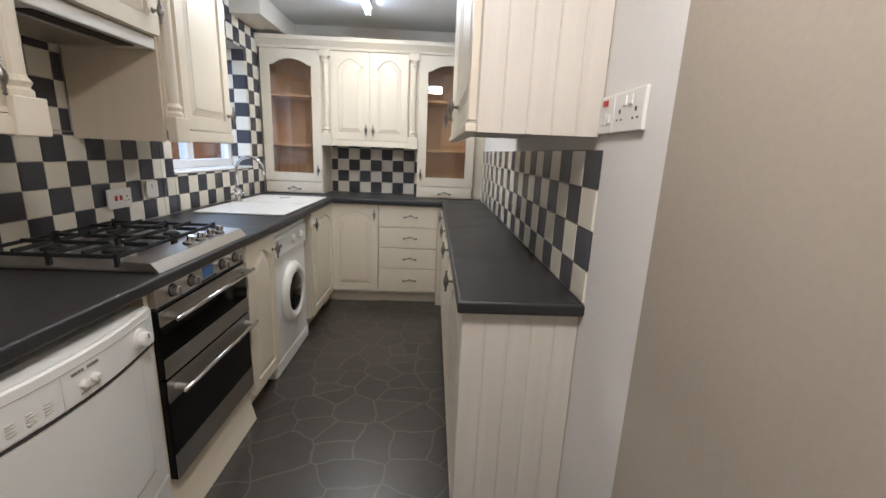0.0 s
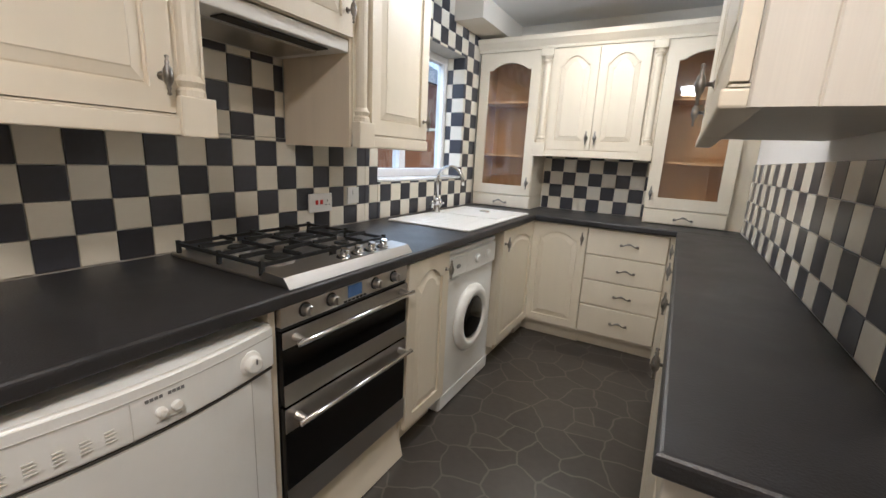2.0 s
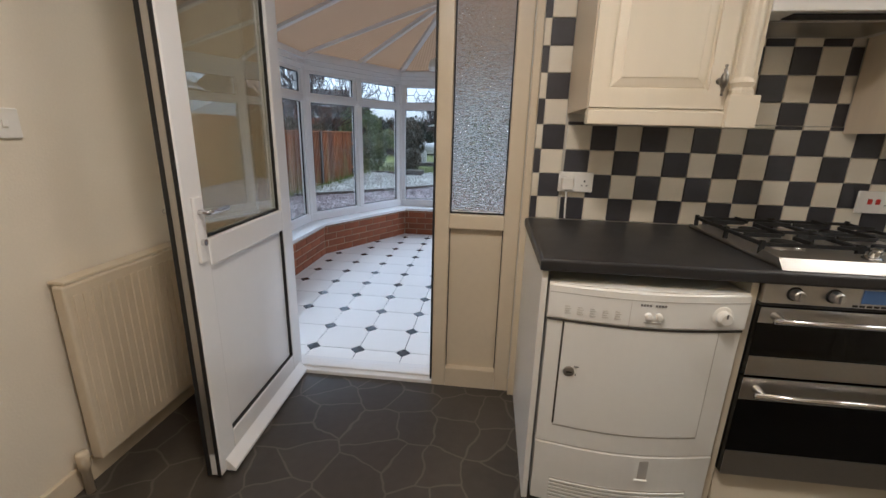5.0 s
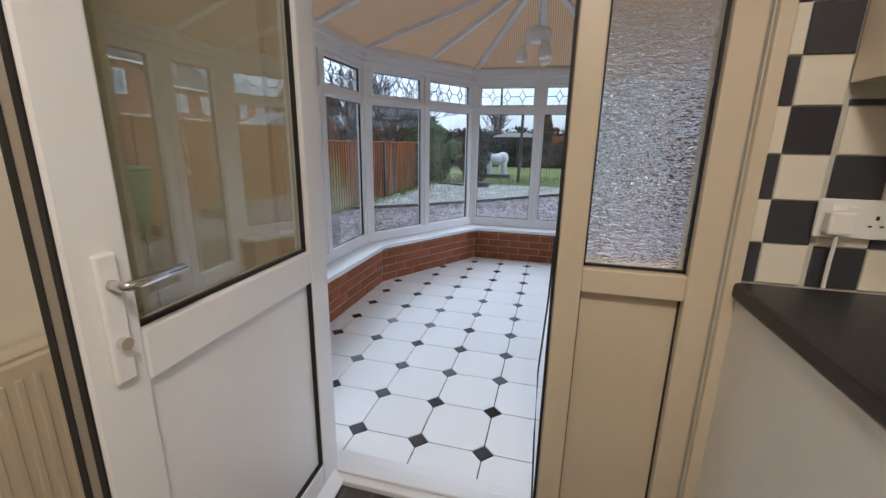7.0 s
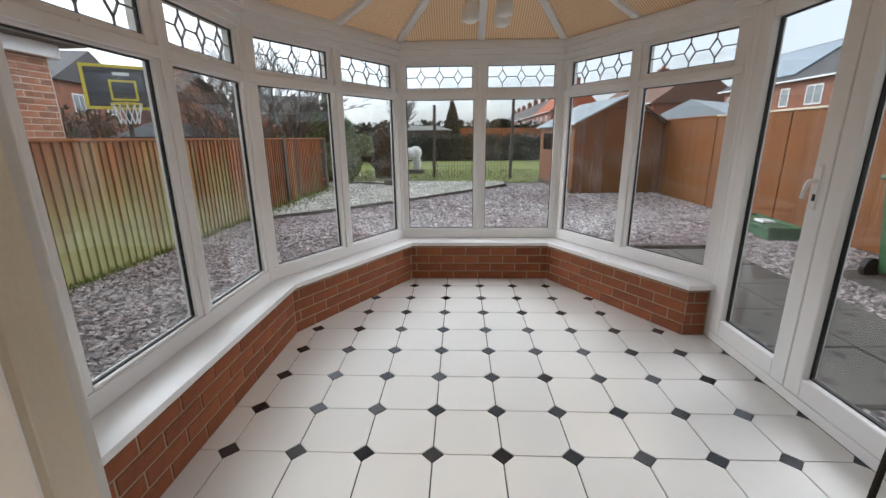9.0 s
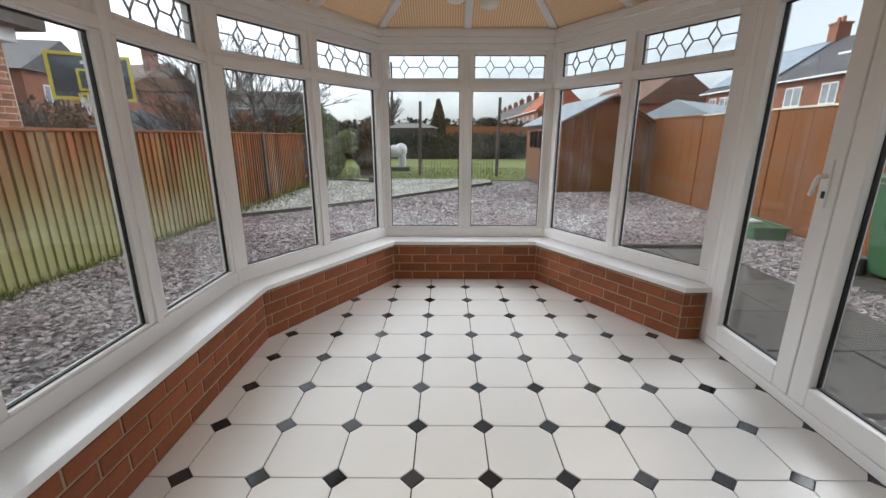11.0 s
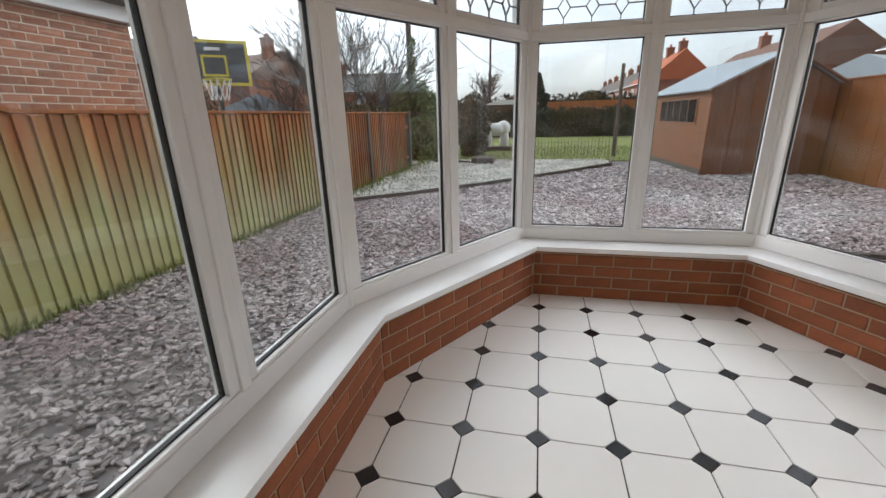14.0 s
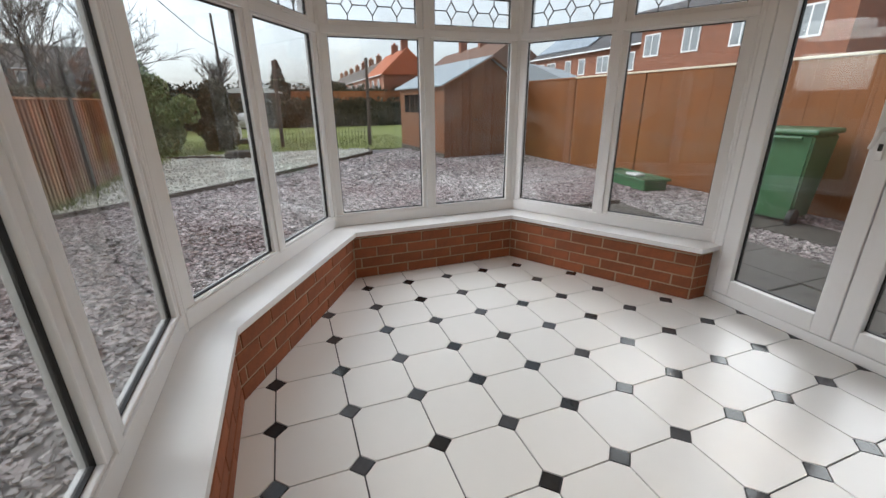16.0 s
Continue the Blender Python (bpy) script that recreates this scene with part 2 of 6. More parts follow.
FLOOR_DOT = mat("black_floor_tile", (0.055, 0.056, 0.06), 0.14, var=0.15, scale=8, fine=60, bump=0.03, each=0.9)
FLOOR_GROUT = mat("dark_grout", (0.05, 0.05, 0.055), 0.9, var=0.15, fine=150)
PANEL = mat("orange_panel_timber", (0.205, 0.068, 0.012), 0.7, var=0.16, scale=2.2, fine=30, bump=0.2, each=0.02, stretch=(1, 1, 0.2))
TIMBER = mat("orange_fence_timber", (0.32, 0.105, 0.025), 0.75, var=0.25, scale=5, fine=40, bump=0.4, each=0.22, stretch=(1, 1, 0.12))
SHED = mat("brown_shed_timber", (0.20, 0.072, 0.022), 0.7, var=0.12, scale=3, fine=40, bump=0.3, stretch=(1, 1, 0.2), each=0.04)
FELT = mat("grey_roof_felt", (0.33, 0.37, 0.40), 0.85, var=0.1, scale=3, fine=120, bump=0.3)
ROOF_TILE = mat("dark_roof_tile", (0.11, 0.09, 0.08), 0.75, var=0.25, scale=4, fine=30, bump=0.5)
BROWN_TILE = mat("brown_roof_tile", (0.20, 0.105, 0.07), 0.8, var=0.2, scale=4, fine=30, bump=0.5)
SLATE_ROOF = roof_rows_mat("grey_roof_rows", (0.115, 0.11, 0.115))
FAR_PANE = mat("far_window_glass", (0.26, 0.29, 0.31), 0.08, var=0.2, scale=0.8, fine=3, bump=0)
ORANGE_TILE = mat("orange_roof_tile", (0.48, 0.13, 0.05), 0.8, var=0.2, scale=4, fine=30, bump=0.5)
FAR_BRICK = mat("far_brick", (0.30, 0.125, 0.075), 0.9, var=0.2, scale=3, fine=22, bump=0.4)
GRASS = mat("lawn_green", (0.17, 0.20, 0.035), 0.9, var=0.25, scale=1.2, fine=40, bump=0.6)
HEDGE = mat("hedge_leaf", (0.028, 0.036, 0.016), 0.8, var=0.3, scale=3, fine=40, bump=0.4)
BROWN_LEAF = mat("brown_leaf", (0.085, 0.062, 0.035), 0.8, var=0.3, scale=2, fine=30, bump=0.2, c2=(0.04, 0.045, 0.02))
IVY = mat("ivy_leaf", (0.27, 0.33, 0.14), 0.35, var=0.3, scale=3, fine=20, bump=0.2, c2=(0.06, 0.09, 0.03))
BARK = mat("bare_bark", (0.10, 0.075, 0.06), 0.9, var=0.25, scale=10, fine=80, bump=0.5)
SLATE = mat("slate_chips", (0.20, 0.175, 0.17), 0.6, var=0.3, scale=1.1, fine=30, bump=0.4, c2=(0.09, 0.065, 0.065))
PAVING = mat("weathered_paving", (0.095, 0.08, 0.066), 0.8, var=0.2, scale=3, fine=60, bump=0.4)
PALE_GRAVEL = mat("pale_stone_chips", (0.64, 0.62, 0.55), 0.9, var=0.3, scale=2, fine=40, bump=0.6)
STONE = mat("white_stone", (0.72, 0.71, 0.68), 0.8, var=0.1, scale=6, fine=60, bump=0.4)
GREEN_PLASTIC = mat("green_plastic", (0.05, 0.135, 0.06), 0.45, var=0.1, bump=0.05)
RENDER_W = mat("white_render", (0.7, 0.7, 0.68), 0.8, var=0.06, bump=0.2)
YELLOW = mat("yellow_paint", (0.55, 0.45, 0.03), 0.5, var=0.05, bump=0)
BOARD = mat("dark_board", (0.03, 0.035, 0.045), 0.4, var=0.1, bump=0)
# Base colour raised to carry the pale sky reflected in the panel.
SOLAR = mat("sky_pale_solar", (0.33, 0.39, 0.45), 0.2, var=0.1, scale=2, fine=15, bump=0.1)


def vinyl_mat():
    """Printed crazy-paving vinyl: dark slabs with thin pale joints."""
    m = bpy.data.materials.new("slate_effect_vinyl")
    m.use_nodes = True
    n, l = m.node_tree.nodes, m.node_tree.links
    b = n["Principled BSDF"]
    co, warp = n.new("ShaderNodeTexCoord"), n.new("ShaderNodeTexNoise")
    warp.inputs["Scale"].default_value = 5.0
    mad = n.new("ShaderNodeMix")
    mad.data_type, mad.blend_type = 'RGBA', 'LINEAR_LIGHT'
    mad.inputs[0].default_value = 0.05
    l.new(co.outputs["Object"], warp.inputs[0]), l.new(co.outputs["Object"], mad.inputs[6]), l.new(warp.outputs["Color"], mad.inputs[7])
    ve, vc = n.new("ShaderNodeTexVoronoi"), n.new("ShaderNodeTexVoronoi")
    ve.feature = 'DISTANCE_TO_EDGE'
    for v in (ve, vc):
        v.voronoi_dimensions = '2D'
        v.inputs["Scale"].default_value = 5.6
        l.new(mad.outputs[2], v.inputs["Vector"])
    edge = n.new("ShaderNodeMapRange")
    edge.inputs[1].default_value, edge.inputs[2].default_value = 0.012, 0.035
    l.new(ve.outputs["Distance"], edge.inputs[0])
    slab = n.new("ShaderNodeMix")
    slab.data_type = 'RGBA'
    slab.inputs[6].default_value, slab.inputs[7].default_value = (0.026, 0.023, 0.019, 1), (0.058, 0.05, 0.042, 1)
    grain = n.new("ShaderNodeTexNoise")
    grain.inputs["Scale"].default_value, grain.inputs["Detail"].default_value = 26, 6
    l.new(co.outputs["Object"], grain.inputs[0])
    sep = n.new("ShaderNodeSeparateColor")
    l.new(vc.outputs["Color"], sep.inputs[0])
    av = n.new("ShaderNodeMath")
    av.operation = 'MULTIPLY_ADD'
    av.inputs[1].default_value = 0.45
    gm = n.new("ShaderNodeMath")
    gm.operation = 'MULTIPLY'
    gm.inputs[1].default_value = 0.7
    l.new(grain.outputs[0], gm.inputs[0]), l.new(sep.outputs[0], av.inputs[0]), l.new(gm.outputs[0], av.inputs[2])
    l.new(av.outputs[0], slab.inputs[0])
    col = n.new("ShaderNodeMix")
    col.data_type = 'RGBA'
    col.inputs[6].default_value = (0.105, 0.093, 0.077, 1)
    l.new(edge.outputs[0], col.inputs[0]), l.new(slab.outputs[2], col.inputs[7])
    l.new(col.outputs[2], b.inputs["Base Color"])
    b.inputs["Roughness"].default_value = 0.30
    b.inputs["Specular IOR Level"].default_value = 0.75
    bp = n.new("ShaderNodeBump")
    bp.inputs["Strength"].default_value, bp.inputs["Distance"].default_value = 0.25, 0.003
    l.new(grain.outputs[0], bp.inputs["Height"]), l.new(bp.outputs[0], b.inputs["Normal"])
    return m


def roof_sheet_mat():
    """Bronze ribbed roof sheet that lets soft light through."""
    m = bpy.data.materials.new("bronze_roof_sheet")
    m.use_nodes = True
    n, l = m.node_tree.nodes, m.node_tree.links
    b = n["Principled BSDF"]
    b.inputs["Base Color"].default_value = (0.55, 0.43, 0.31, 1)
    b.inputs["Roughness"].default_value = 0.5
    t, mx, co, w = n.new("ShaderNodeBsdfTranslucent"), n.new("ShaderNodeMixShader"), n.new("ShaderNodeTexCoord"), n.new("ShaderNodeTexWave")
    w.inputs["Scale"].default_value = 16
    l.new(co.outputs["UV"], w.inputs[0])
    cm = n.new("ShaderNodeMix")
    cm.data_type = 'RGBA'
    cm.inputs[6].default_value, cm.inputs[7].default_value = (0.40, 0.30, 0.205, 1), (0.62, 0.50, 0.37, 1)
    l.new(w.outputs[0], cm.inputs[0]), l.new(cm.outputs[2], t.inputs[0]), l.new(cm.outputs[2], b.inputs["Base Color"])
    mx.inputs[0].default_value = 0.6
    l.new(b.outputs[0], mx.inputs[1]), l.new(t.outputs[0], mx.inputs[2]), l.new(mx.outputs[0], n["Material Output"].inputs[0])
    return m


VINYL, ROOF_SHEET = vinyl_mat(), roof_sheet_mat()
TUBE_GLOW = glow("tube_glow", (1.0, 0.93, 0.82), 18.0)
LCD = glow("lcd_display", (0.07, 0.13, 0.26), 0.04)

# ---- setting: kitchen ----
XW, XR, YF, YS, HC = 2.085, 3.985, 5.2, 0.2, 2.38      # west, east, far and south faces, ceiling
FK = 0.03                                               # top of the kitchen floor
XO = 1.86                                               # outer face of the west wall
D0, D1, D2 = 0.50, 1.37, 1.765                          # doorway: hinge side, jamb, end of the side panel
W0, W1, WZ0, WZ1 = 3.64, 4.66, 1.165, 2.05              # kitchen window


def structure(name, bm, material, label, category, smooth=False):
    ob = part(name, bm, material, None, label, smooth=smooth)
    return tagged(ob, label, category, kind="structure")


floor_kitchen = structure("floor", boxes((XO + 0.06, 6.2, -1.5, 5.4, -0.12, FK)), VINYL, "dark slate-effect crazy paving vinyl floor", "floor")
structure("ceiling", boxes((XO, 6.2, -1.5, 5.45, HC, HC + 0.12)), CEIL, "plain white painted kitchen ceiling", "ceiling")
wall_west = structure("wall_west", boxes((XO, XW - 0.007, D2, W0, -0.15, HC), (XO, XW - 0.007, W0, W1, -0.15, WZ0), (XO, XW - 0.007, W0, W1, WZ1, HC), (XO, XW - 0.007, W1, 5.45, -0.15, HC)), GROUT, "kitchen wall with checkerboard cream and charcoal tiles", "wall")
structure("wall_west_south", boxes((XO, XW, -1.5, D0, -0.15, HC), (XO, XW, D0, D2, 2.12, HC)), WALL, "magnolia painted wall round the conservatory door", "wall")
wall_north = structure("wall_north", boxes((XW - 0.007, 4.3, YF, 5.45, -0.1, HC)), WALL, "magnolia painted end wall of the kitchen", "wall")
wall_east = structure("wall_east", boxes((XR, 4.2, 2.005, 5.2, -0.1, HC)), WHITE_WALL, "white painted side wall with tiled splashback", "wall")
structure("wall_east_near", boxes((XR - 0.012, 4.2, 0.2, 2.005, -0.1, HC)), DIM_WALL, "scuffed near wall, dim light put into its beige", "wall")
structure("wall_south", boxes((XW, 6.2, YS - 0.12, YS, -0.1, HC)), WALL, "magnolia painted wall behind the radiator", "wall")
structure("baseboard", boxes((XW, 3.95, YS, YS + 0.018, FK, 0.12), bevel=0.004), UPVC_WARM, "cream painted baseboard", "trim")
structure("trim", boxes((XW, XW + 0.015, 1.765, 1.80, FK, 0.13), (XO + 0.05, XW + 0.012, 1.768, 1.80, 0.13, 2.12), bevel=0.003), UPVC_WARM, "cream painted edge trim beside the door", "trim")
structure("bulkhead", boxes((XW, 2.30, 4.45, YF, 2.24, HC)), WALL, "magnolia boxed bulkhead under the ceiling", "wall")

# ---- setting: conservatory ----
IN = [(1.86, -0.125), (-0.22, -0.125), (-1.345, 0.53), (-1.345, 1.77), (-0.235, 2.425), (-0.24, 2.56)]   # inner brick faces
WL = [(1.86, -0.31), (-0.27, -0.31), (-1.53, 0.424), (-1.53, 1.876), (-0.27, 2.61), (1.86, 2.61)]        # line of the glass
SILL, GZ0, GZ1, TZ0, TZ1, EAVE = 0.350, 0.442, 1.58, 1.672, 1.852, 2.0

outer = [(1.86, -0.36), (-0.29, -0.36), (-1.585, 0.395), (-1.585, 1.905), (-0.29, 2.66), (-0.24, 2.56)]
bm = bmesh.new()
inner_back = [(1.86, -0.127), (-0.2205, -0.127), (-1.347, 0.529), (-1.347, 1.771), (-0.237, 2.426), (-0.242, 2.56)]
for k in range(5):
    if k < 4:
        q = [(*inner_back[k], -0.2), (*inner_back[k + 1], -0.2), (*outer[k + 1], -0.2), (*outer[k], -0.2)]
    else:
        q = [(*inner_back[4], -0.2), (*inner_back[5], -0.2), (*outer[4], -0.2)]
    extrude_poly(bm, q, (0, 0, 0.2 + SILL - 0.03))
dwarf_wall = structure("dwarf_wall", bm, MORTAR, "low red brick wall under the conservatory windows", "wall")

sill_in = [(1.86, -0.095), (-0.213, -0.095), (-1.31, 0.545), (-1.31, 1.755), (-0.20, 2.41), (-0.21, 2.575)]
bm = bmesh.new()
for k in range(4):
    extrude_poly(bm, [(*sill_in[k], SILL - 0.03), (*sill_in[k + 1], SILL - 0.03), (*outer[k + 1], SILL - 0.03), (*outer[k], SILL - 0.03)], (0, 0, 0.03))
extrude_poly(bm, [(*sill_in[4], SILL - 0.03), (*sill_in[5], SILL - 0.03), (*outer[4], SILL - 0.03)], (0, 0, 0.03))
bmesh.ops.remove_doubles(bm, verts=bm.verts, dist=0.0005)
structure("window_sill", bm, UPVC, "glossy white plastic window sill along the dwarf wall", "window sill")

floor_cons = structure("floor_conservatory", extrude_poly(bmesh.new(), [(1.94, -0.14), (-0.23, -0.14), (-1.36, 0.52), (-1.36, 1.78), (-0.24, 2.66), (1.94, 2.66)], (0, 0, -0.1)), FLOOR_GROUT, "white octagon and black diamond tiled conservatory floor", "floor")
floor_cons.data.transform(Matrix.Translation((0, 0, -0.006)))


def bay(name, p, q, cuts, openers, label):
    """A run of window lights between two corner posts; cuts: pane edges along the run."""
    p, q = Vector((*p, 0)), Vector((*q, 0))
    d = (q - p).normalized()
    ang = math.degrees(math.atan2(d.y, d.x))
    w = thing(name, pose(p.x, p.y, 0, 0, 0, ang), label, "window", kind="structure")
    n = (q - p).length
    bm = boxes((0.0, n, -0.032, 0.032, SILL + 0.001, GZ0 - 0.012), (0.0, n, -0.035, 0.035, TZ1 + 0.03, EAVE), (0.03, n - 0.03, -0.034, 0.034, GZ1 + 0.012, TZ0 - 0.03), bevel=0.004)
    part("window_frame", bm, UPVC, w)
    ends = [0.0] + [(cuts[k][1] + cuts[k + 1][0]) / 2 for k in range(len(cuts) - 1)] + [n]
    for k, x in enumerate(ends):
        hw = 0.022 if 0 < k < len(ends) - 1 else 0.03
        lo = x - hw if k else 0.0
        hi = x + hw if k < len(ends) - 1 else n
        part("mullion", boxes((lo, hi, -0.036, 0.036, GZ0 - 0.02, TZ1 + 0.035), bevel=0.005), UPVC, w)
    for k, (a, b) in enumerate(cuts):
        l, r = ends[k] + 0.018, ends[k + 1] - 0.018
        bm = boxes((l, a, -0.026, 0.026, GZ0 - 0.012, GZ1 + 0.012), (b, r, -0.026, 0.026, GZ0 - 0.012, GZ1 + 0.012), (a, b, -0.026, 0.026, GZ0 - 0.014, GZ0), (a, b, -0.026, 0.026, GZ1, GZ1 + 0.014), bevel=0.004)
        part("sash", bm, UPVC, w)
        part("gasket", boxes((a, a + 0.005, -0.008, 0.008, GZ0, GZ1), (b - 0.005, b, -0.008, 0.008, GZ0, GZ1), (a, b, -0.008, 0.008, GZ0, GZ0 + 0.005), (a, b, -0.008, 0.008, GZ1 - 0.005, GZ1)), DARK, w, "black rubber glazing gasket")
        pane = part("pane", boxes((a, b, -0.003, 0.003, GZ0, GZ1)), GLASS, w, "clear glass pane")
        pane.visible_shadow = False
        a2, b2 = a + 0.012, b - 0.012
        y0 = 0.046 if openers else 0.03
        bm = boxes((l, a2, -0.02, y0, TZ0 - 0.034, TZ1 + 0.034), (b2, r, -0.02, y0, TZ0 - 0.034, TZ1 + 0.034), (a2, b2, -0.02, y0, TZ0 - 0.034, TZ0), (a2, b2, -0.02, y0, TZ1, TZ1 + 0.034), bevel=0.006)
        sash = part("fanlight", bm, UPVC, w)
        part("gasket", boxes((a2, a2 + 0.005, -0.008, 0.008, TZ0, TZ1), (b2 - 0.005, b2, -0.008, 0.008, TZ0, TZ1), (a2, b2, -0.008, 0.008, TZ0, TZ0 + 0.005), (a2, b2, -0.008, 0.008, TZ1 - 0.005, TZ1)), DARK, sash)
        pane = part("pane", boxes((a2, b2, -0.003, 0.003, TZ0, TZ1)), GLASS, sash, "leaded glass pane")
        pane.visible_shadow = False
        part("latch", boxes(((a2 + b2) / 2 - 0.03, (a2 + b2) / 2 + 0.03, -0.034, -0.022, TZ0 - 0.03, TZ0 - 0.018), bevel=0.003), UPVC, sash)
        bm = bmesh.new()
        zc, hh, hw = (TZ0 + TZ1) / 2, 0.055, 0.036
        cx = [a2 + (b2 - a2) * f for f in (0.22, 0.5, 0.78)]
        for c in cx:
            for s, u in ((-1, -1), (-1, 1), (1, -1), (1, 1)):
                beam(bm, (c + s * hw, 0, zc), (c, 0, zc + u * hh), 0.006, 0.009, (0, 1, 0))
            beam(bm, (c, 0, zc + hh), (c, 0, TZ1), 0.005, 0.009, (0, 1, 0))
            beam(bm, (c, 0, zc - hh), (c, 0, TZ0), 0.005, 0.009, (0, 1, 0))
        for u, v in ((a2, cx[0] - hw), (cx[0] + hw, cx[1] - hw), (cx[1] + hw, cx[2] - hw), (cx[2] + hw, b2)):
            beam(bm, (u, 0, zc), (v, 0, zc), 0.006, 0.009, (0, 1, 0))
        part("lead_strip", bm, GREY_TXT, sash, "dark lead diamond strips")
    return w


L_ANG = math.hypot(1.26, 0.734)
ang_cuts = [(0.085, L_ANG / 2 - 0.055), (L_ANG / 2 + 0.055, L_ANG - 0.08)]
bay("window_1", WL[0], WL[1], [(0.07, 0.66), (0.775, 1.365), (1.485, 2.07)], True, "white framed side windows with leaded top lights")
bay("window_2", WL[1], WL[2], ang_cuts, True, "white framed angled windows with leaded top lights")
bay("window_3", WL[2], WL[3], [(0.078, 0.672), (0.778, 1.374)], True, "white framed garden end windows with leaded top lights")
bay("window_4", WL[3], WL[4], [(0.08, L_ANG / 2 - 0.055), (L_ANG / 2 + 0.055, L_ANG - 0.085)], True, "white framed angled windows with leaded top lights beside doors")

# corner posts
bm = bmesh.new()
for x, y in WL[1:5]:
    lathe(bm, [(0.042, SILL), (0.042, EAVE)], 10, Matrix.Translation((x, y, 0)))
structure("corner_posts", bm, UPVC, "white plastic corner posts between window bays", "window frame")

# garden doors on the long side
y = 2.61
doors_side = thing("door_1", pose(0, y, 0), "white glazed double garden doors, closed", "door", kind="structure")
part("door_frame", boxes((-0.25, -0.20, -0.04, 0.04, 0, EAVE), (-0.20, 1.86, -0.04, 0.04, 0, 0.055), (-0.20, 1.86, -0.04, 0.04, 1.93, EAVE), (1.79, 1.86, -0.04, 0.04, 0.055, 1.93), bevel=0.005), UPVC, doors_side)
for a, b in ((-0.195, 0.425), (0.43, 1.105), (1.11, 1.785)):
    leaf = part("door_leaf", boxes((a, a + 0.09, -0.045, 0.025, 0.06, 1.925), (b - 0.09, b, -0.045, 0.025, 0.06, 1.925), (a + 0.09, b - 0.09, -0.045, 0.025, 0.06, 0.16), (a + 0.09, b - 0.09, -0.045, 0.025, 1.835, 1.925), bevel=0.006), UPVC, doors_side)
    p = part("pane", boxes((a + 0.09, b - 0.09, -0.003, 0.003, 0.16, 1.835)), GLASS, leaf, "clear glass pane")
    p.visible_shadow = False
    part("gasket", boxes((a + 0.09, a + 0.096, -0.01, 0.01, 0.16, 1.835), (b - 0.096, b - 0.09, -0.01, 0.01, 0.16, 1.835), (a + 0.09, b - 0.09, -0.01, 0.01, 0.16, 0.166), (a + 0.09, b - 0.09, -0.01, 0.01, 1.829, 1.835)), DARK, leaf)
h = part("door_handle", boxes((0.365, 0.39, -0.055, -0.045, 0.93, 1.13), bevel=0.004), UPVC, doors_side, "white lever door handle")
bm = tube(bmesh.new(), [(0.377, -0.05, 1.06), (0.377, -0.09, 1.06), (0.377, -0.095, 1.05), (0.36, -0.095, 0.98)], 0.009)
part("lever", bm, UPVC, h, smooth=True)
part("keyhole", boxes((0.37, 0.385, -0.058, -0.055, 0.97, 1.0)), DARK, h)

# roof
RZ, RX = 2.6, -0.6
EV = [(x * 1.0, y, EAVE) for x, y in WL]
R1, R0 = (RX, 1.15, RZ), (1.86, 1.15, RZ)
sheet = [(EV[0], EV[1], R1, R0), (EV[1], EV[2], R1), (EV[2], EV[3], R1), (EV[3], EV[4], R1), (EV[4], EV[5], R0, R1)]
bm = bmesh.new()
uv = bm.loops.layers.uv.new("UVMap")
for pts in sheet:
    up = Vector((0, 0, 0.035))
    vs = [bm.verts.new(Vector(p) + up) for p in pts]
    f = bm.faces.new(vs)
    e = (Vector(pts[1]) - Vector(pts[0])).normalized()
    for lp in f.loops:
        lp[uv].uv = ((lp.vert.co - Vector(pts[0])).dot(e), 0)
roof = structure("roof_conservatory", bm, ROOF_SHEET, "bronze tinted ribbed polycarbonate conservatory roof", "roof")
roof.modifiers.new("thick", 'SOLIDIFY').thickness = 0.016
starts = []
for k in range(5):
    a, b = Vector(EV[k]), Vector(EV[k + 1])
    if k in (0, 4):
        for f in (0.28, 0.64):
            s = a.lerp(b, f)
            starts.append((s, Vector((max(RX, min(1.86, s.x)), 1.15, RZ))))
    else:
        starts.append((a.lerp(b, 0.5), Vector(R1)))
    if 0 < k:
        starts.append((a, Vector(R1)))
bars = thing("roof_bars", pose(0, 0, 0), "white plastic roof glazing bars meeting at the ridge", "roof", kind="structure")
for s, e in starts:
    part("rafter", beam(bmesh.new(), s + Vector((0, 0, 0.012)), e, 0.055, 0.035), UPVC, bars)
part("ridge", boxes((RX - 0.05, 1.86, 1.10, 1.20, RZ - 0.03, RZ + 0.05), bevel=0.01), UPVC, bars)
bm = bmesh.new()
for a, b in zip(EV, EV[1:]):
    for dz, wd, ht in ((0.0, 0.15, 0.05), (-0.045, 0.11, 0.05), (0.035, 0.09, 0.04)):
        beam(bm, Vector(a) + Vector((0, 0, dz)), Vector(b) + Vector((0, 0, dz)), wd, ht)
structure("eaves_beam", bm, UPVC, "stepped white plastic eaves beam above the windows", "trim")
structure("gable_wall", boxes((1.80, 1.86, -0.4, D0 - 0.05, -0.15, 2.9), (1.80, 1.86, D2, 2.7, -0.15, 2.9), (1.80, 1.86, D0 - 0.05, D2, 2.12, 2.9)), RENDER_W, "white house wall inside the conservatory", "wall")

